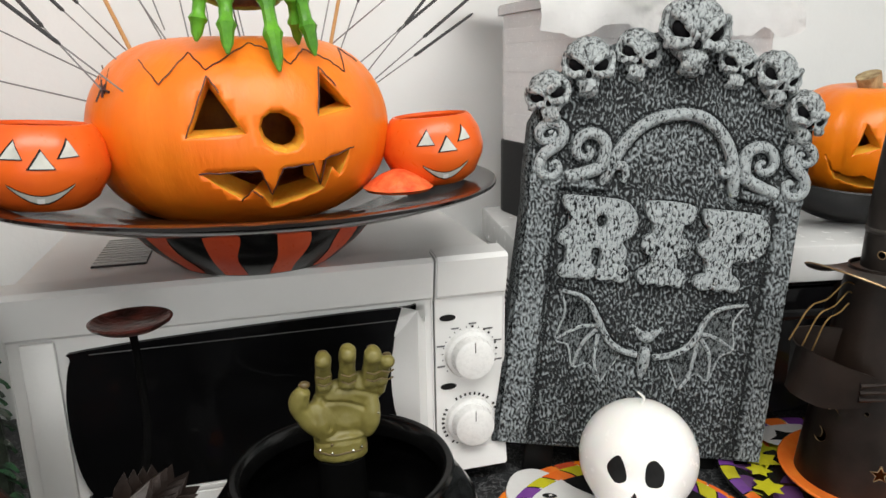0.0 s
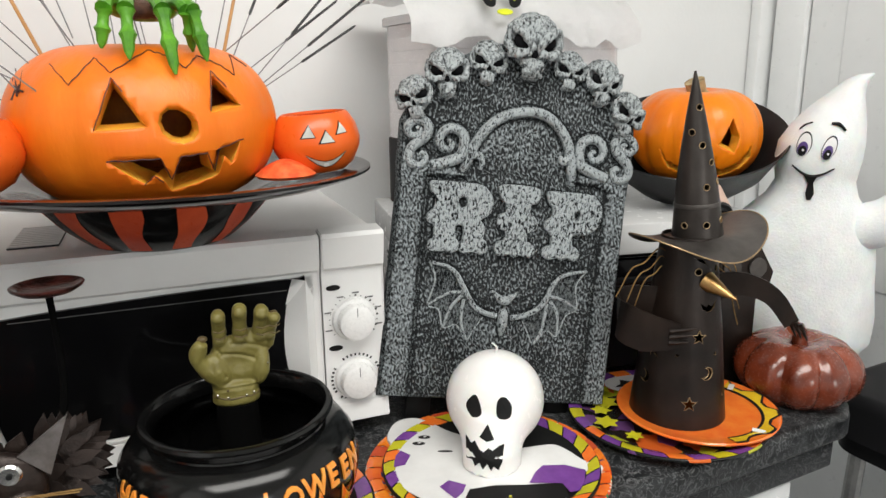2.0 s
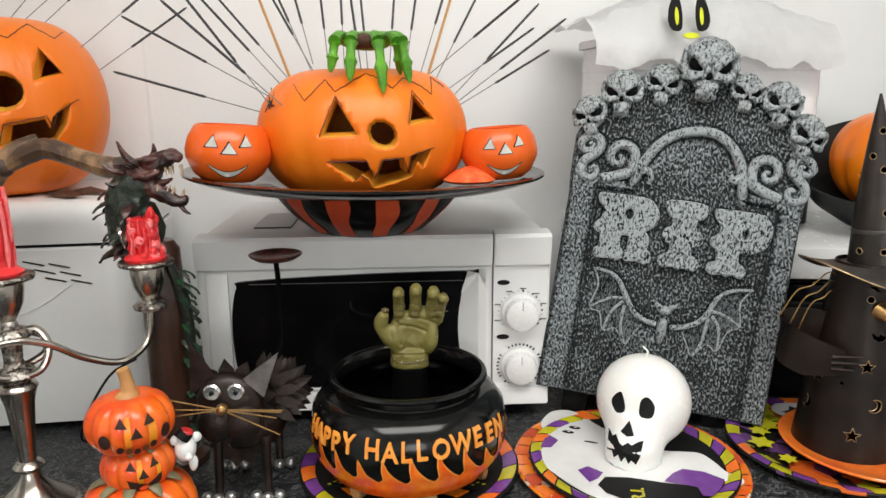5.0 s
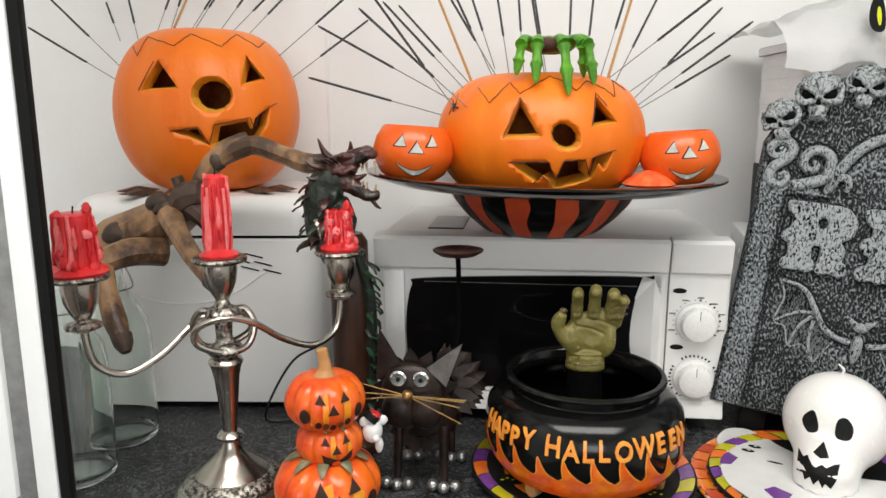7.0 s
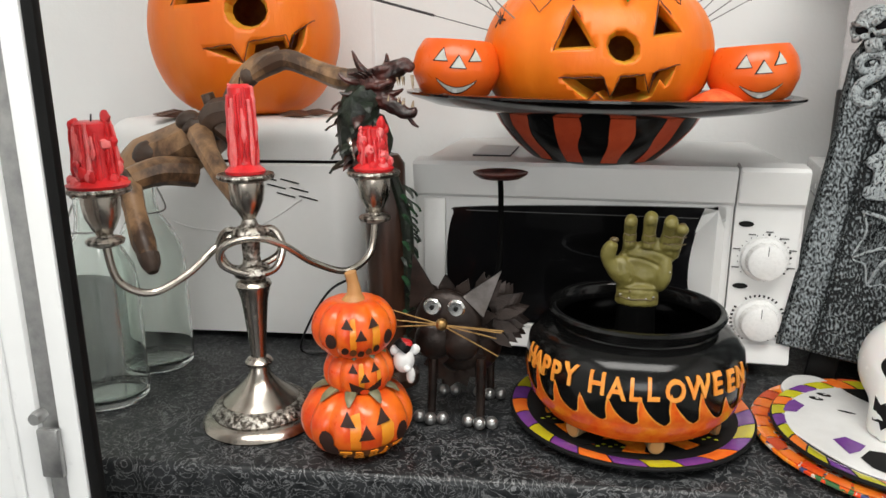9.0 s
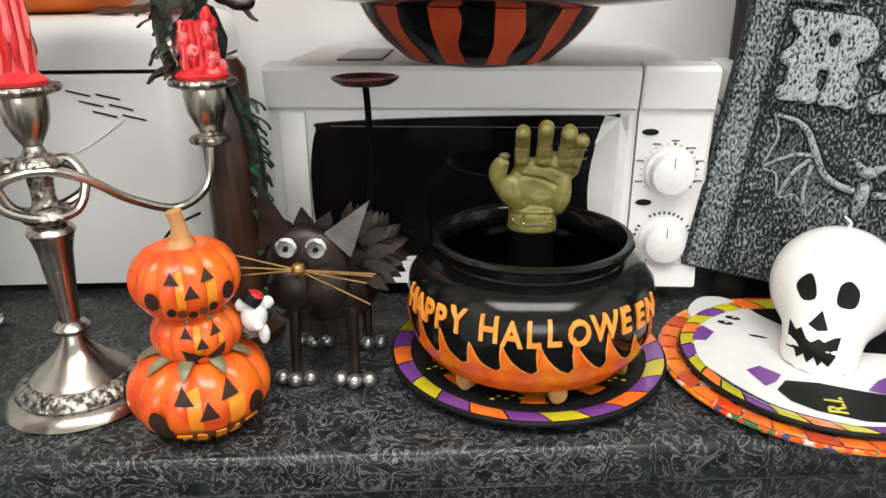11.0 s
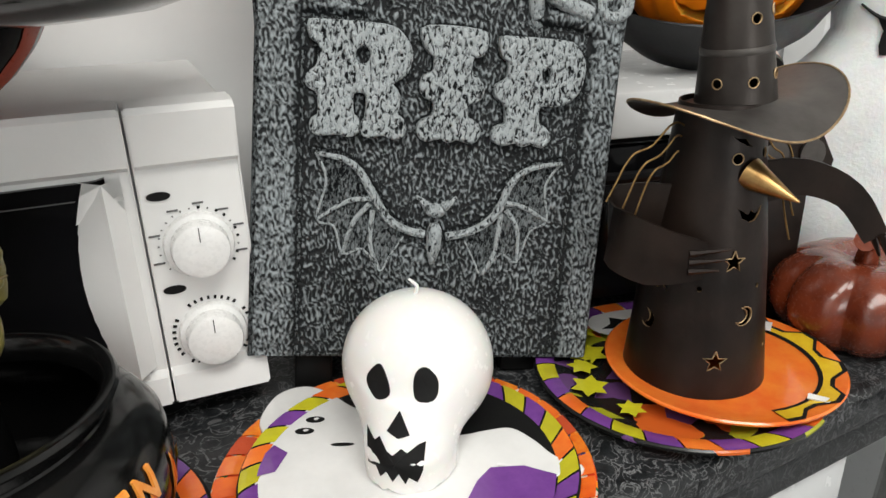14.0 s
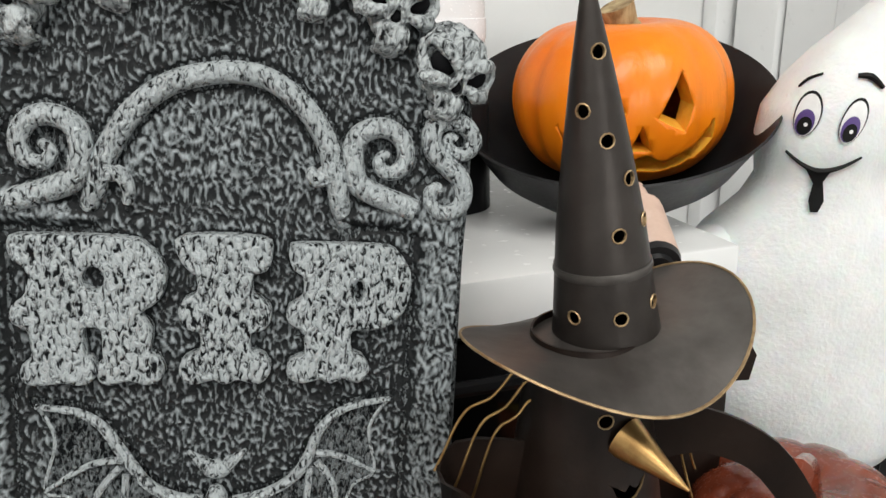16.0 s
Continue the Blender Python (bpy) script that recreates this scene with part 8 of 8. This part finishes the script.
for k in (0, 2, 3, 5):
    for sy_ in (-1, 1):
        x = 0.01 + 0.005 * k
        part("tooth", tube([(x, -0.019 + sy_ * (0.008 - 0.0008 * k), 0.3545 + 0.0008 * k), (x + 0.001, -0.019 + sy_ * (0.008 - 0.0008 * k), 0.3475 - 0.001 * (k == 5) * 4)], [0.0016, 0.0003], 6), TUSK, skl, "pale tooth")
        part("tooth", tube([(x, -0.019 + sy_ * (0.007 - 0.0006 * k), 0.3315 - 0.0013 * k), (x + 0.001, -0.019 + sy_ * (0.007 - 0.0006 * k), 0.3385 - 0.0013 * k)], [0.0015, 0.0003], 6), TUSK, skl, "pale tooth")
for pts_, rr_ in (([(-0.014, -0.008, 0.358), (-0.024, -0.009, 0.368), (-0.031, -0.01, 0.384)], 0.0052), ([(0.0, -0.008, 0.36), (0.006, -0.008, 0.37), (0.0065, -0.01, 0.381)], 0.005), ([(-0.02, -0.016, 0.35), (-0.036, -0.02, 0.353), (-0.044, -0.022, 0.36)], 0.0042), ([(-0.02, -0.018, 0.343), (-0.034, -0.024, 0.338), (-0.042, -0.027, 0.341)], 0.004), ([(0.03, -0.021, 0.317), (0.036, -0.022, 0.308), (0.042, -0.022, 0.304)], 0.003)):
    part("horn", tube(curve_points(pts_), [rr_, rr_ * 0.75, 0.0008], 8), DRAGON, skl, "pointed horn")
rl = random.Random(9)


def plate_leaf(p, d, up, L, W, material, name, parent, label=""):
    """One pointed curved leaf or scale, with a midrib."""
    d, up = d.normalized(), up.normalized()
    side = d.cross(up).normalized()
    b = bmesh.new()
    rows_ = []
    for k in range(5):
        t = k / 4
        w = W * math.sin(math.pi * (0.18 + 0.8 * t)) * (1 - 0.35 * t) if k < 4 else 0.0004
        c = p + d * L * t + up * 0.25 * L * math.sin(t * 2.4)
        rows_.append([b.verts.new(c - side * w), b.verts.new(c + up * 0.0016), b.verts.new(c + side * w), b.verts.new(c - up * 0.0012)])
    for A, B in zip(rows_, rows_[1:]):
        for k in range(4):
            b.faces.new((A[k], A[(k + 1) % 4], B[(k + 1) % 4], B[k]))
    b.faces.new(rows_[0][::-1])
    b.faces.new(rows_[-1])
    return part(name, b, material, parent, label)


for k in range(30):
    a = math.pi * (0.95 + 0.9 * rl.random())
    z = 0.262 + 0.075 * rl.random()
    out = Vector((0.7 * math.cos(a), 0.5 * math.sin(a), -0.3 - 0.6 * rl.random()))
    plate_leaf(Vector((-0.02 + 0.016 * math.cos(a), -0.004 + 0.015 * math.sin(a), z)), out, Vector((math.cos(a), math.sin(a), 0.4)), 0.018 + 0.012 * rl.random(), 0.008, (DRAGONG, DRAGON, DRAGONG, DRAGON)[k % 4], "frill", dg_)
for k in range(9):
    a = -2.6 + 0.3 * k
    plate_leaf(Vector((-0.008 + 0.013 * math.cos(a), -0.012 + 0.013 * math.sin(a), 0.352)), Vector((math.cos(a) - 0.6, math.sin(a) * 0.6, 0.5)), Vector((0, 0, 1)), 0.015, 0.004, DRAGON, "crest", dg_)
for k in range(3):
    part("claw", tube(curve_points([(-0.034 + 0.009 * k, -0.022, 0.292), (-0.03 + 0.01 * k, -0.03, 0.284), (-0.027 + 0.011 * k, -0.03, 0.268)]), [0.0045, 0.0042, 0.0008], 8), SILVER, dg_, "grey claw")
part("tail", jitter(tube(curve_points([(0.012, -0.018, 0.25), (0.024, -0.01, 0.2), (0.026, -0.006, 0.14), (0.025, -0.004, 0.08), (0.027, -0.004, 0.03)]), [0.006, 0.0075, 0.007, 0.006, 0.003], 10), 0.003, 120), DRAGONG, dg_, "green scaly tail")
for k in range(44):
    t = k / 44
    z = 0.24 - 0.2 * t
    a = -0.9 + 1.5 * rl.random()
    plate_leaf(Vector((0.012 + 0.014 * math.cos(a), -0.006 + 0.014 * math.sin(a), z)), Vector((math.cos(a) * 0.7, math.sin(a) * 0.7, -0.9)), Vector((math.cos(a), math.sin(a), 0.3)), 0.013 + 0.006 * rl.random(), 0.0046, LEAF if k % 3 else DRAGONG, "scale", dg_)

# ---- jointed wooden animal slung over the candelabra ----
wp_ = thing("wooden_puppet", pose(0, 0, 0), "jointed brown wooden animal puppet sprawled over the bread maker", "puppet")


def limb(name, pts, rads, material, parent, label=""):
    return part(name, jitter(tube(curve_points(pts, 5), [r_ * 1.04 for r_ in rads], 10, flat=0.94), 0.0022, 45), material, parent, label)


bd = limb("body", [(-0.462, 0.6, 1.142), (-0.435, 0.605, 1.157), (-0.404, 0.61, 1.168), (-0.372, 0.615, 1.185), (-0.338, 0.62, 1.206)], [0.02, 0.033, 0.034, 0.031, 0.022], WOOD, wp_)
part("dark_patch", jitter(ball((-0.425, 0.585, 1.168), (0.018, 0.015, 0.016), 14), 0.002, 60), WOODDK, bd, "dark burnt patch")
part("dark_patch", jitter(ball((-0.375, 0.597, 1.206), (0.017, 0.015, 0.013), 14), 0.002, 60), WOODDK, bd, "dark burnt patch")
limb("head", [(-0.352, 0.6, 1.196), (-0.338, 0.595, 1.212), (-0.318, 0.592, 1.218)], [0.018, 0.022, 0.017], WOODDK, wp_, "dark carved head")
limb("horn", [(-0.346, 0.6, 1.216), (-0.352, 0.597, 1.238)], [0.0085, 0.0075], WOOD, wp_)
limb("arm", [(-0.338, 0.617, 1.215), (-0.312, 0.605, 1.25), (-0.29, 0.61, 1.27), (-0.268, 0.618, 1.282)], [0.011, 0.013, 0.014, 0.01], WOOD, wp_)
limb("arm", [(-0.302, 0.6, 1.255), (-0.275, 0.603, 1.27), (-0.255, 0.603, 1.275), (-0.223, 0.6, 1.264), (-0.19, 0.594, 1.254), (-0.162, 0.59, 1.258)], [0.008, 0.012, 0.012, 0.011, 0.013, 0.005], WOOD, wp_)
limb("leg", [(-0.365, 0.575, 1.15), (-0.392, 0.548, 1.155), (-0.415, 0.525, 1.148)], [0.018, 0.017, 0.014], WOOD, wp_)
limb("leg", [(-0.416, 0.522, 1.145), (-0.402, 0.505, 1.118), (-0.386, 0.487, 1.088), (-0.371, 0.472, 1.062)], [0.014, 0.011, 0.0125, 0.006], WOOD, wp_)
limb("leg", [(-0.358, 0.585, 1.192), (-0.335, 0.548, 1.178), (-0.308, 0.522, 1.152), (-0.272, 0.49, 1.126)], [0.015, 0.0115, 0.0105, 0.0085], WOOD, wp_)
for c_ in ((-0.416, 0.523, 1.147), (-0.302, 0.602, 1.257), (-0.356, 0.584, 1.193)):
    part("joint", jitter(ball(c_, 0.0122, 12), 0.001, 80), WOODDK, wp_)
for a_, b_, r_ in (((-0.378, 0.4795, 1.076), (-0.3695, 0.4705, 1.060), 0.0105), ((-0.283, 0.4995, 1.134), (-0.270, 0.488, 1.1245), 0.0098), ((-0.182, 0.5925, 1.2548), (-0.160, 0.5895, 1.2585), 0.0098)):
    A_, B_ = Vector(a_), Vector(b_)
    part("hoof", tube([A_, A_.lerp(B_, 0.5), B_], [r_ * 1.12, r_, r_ * 0.5], 10), WOODDK, wp_, "dark scorched hoof")
limb("muzzle", [(-0.33, 0.59, 1.2), (-0.316, 0.583, 1.19), (-0.306, 0.578, 1.176)], [0.015, 0.013, 0.008], WOODDK, wp_)
limb("ear", [(-0.352, 0.594, 1.206), (-0.366, 0.586, 1.203), (-0.376, 0.58, 1.196)], [0.007, 0.009, 0.003], WOODDK, wp_)

# ---- glass bottles ----


def bottle(m, label):
    t = thing("glass_bottle", m, label, "bottle", "glass bottles beside the door")
    outer = [(0, 0.0), (0.036, 0.0), (0.041, 0.004), (0.042, 0.012), (0.042, 0.13), (0.039, 0.155), (0.028, 0.178), (0.0175, 0.195), (0.0145, 0.21), (0.0145, 0.232), (0.017, 0.234), (0.017, 0.243), (0.013, 0.245)]
    inner = [(0.011, 0.243), (0.011, 0.21), (0.014, 0.194), (0.025, 0.176), (0.036, 0.154), (0.039, 0.13), (0.039, 0.012), (0.034, 0.007), (0, 0.012)]
    b = part("glass", lathe(outer + inner, 48), BOTTLE, t, "pale green-tinted clear glass")
    part("wire_bail", tube(curve_points([(0.017, 0, 0.225), (0.022, -0.004, 0.21), (0.02, -0.016, 0.2), (0, -0.021, 0.198), (-0.02, -0.016, 0.2), (-0.022, -0.004, 0.21), (-0.017, 0, 0.225)]), 0.0011, 6), STEEL, t)
    part("stopper", lathe([(0, 0.2455), (0.012, 0.2455), (0.0145, 0.25), (0.013, 0.259), (0.006, 0.264), (0, 0.264)], 24), PLWHITE, t, "white swing stopper")
    return t


b1 = bottle(pose(-0.452, 0.5, 0.9005), "clear green-tinted swing-top glass bottle on the worktop")
copy_thing(b1, pose(-0.445, 0.6, 0.9005, 0, 0, 40))
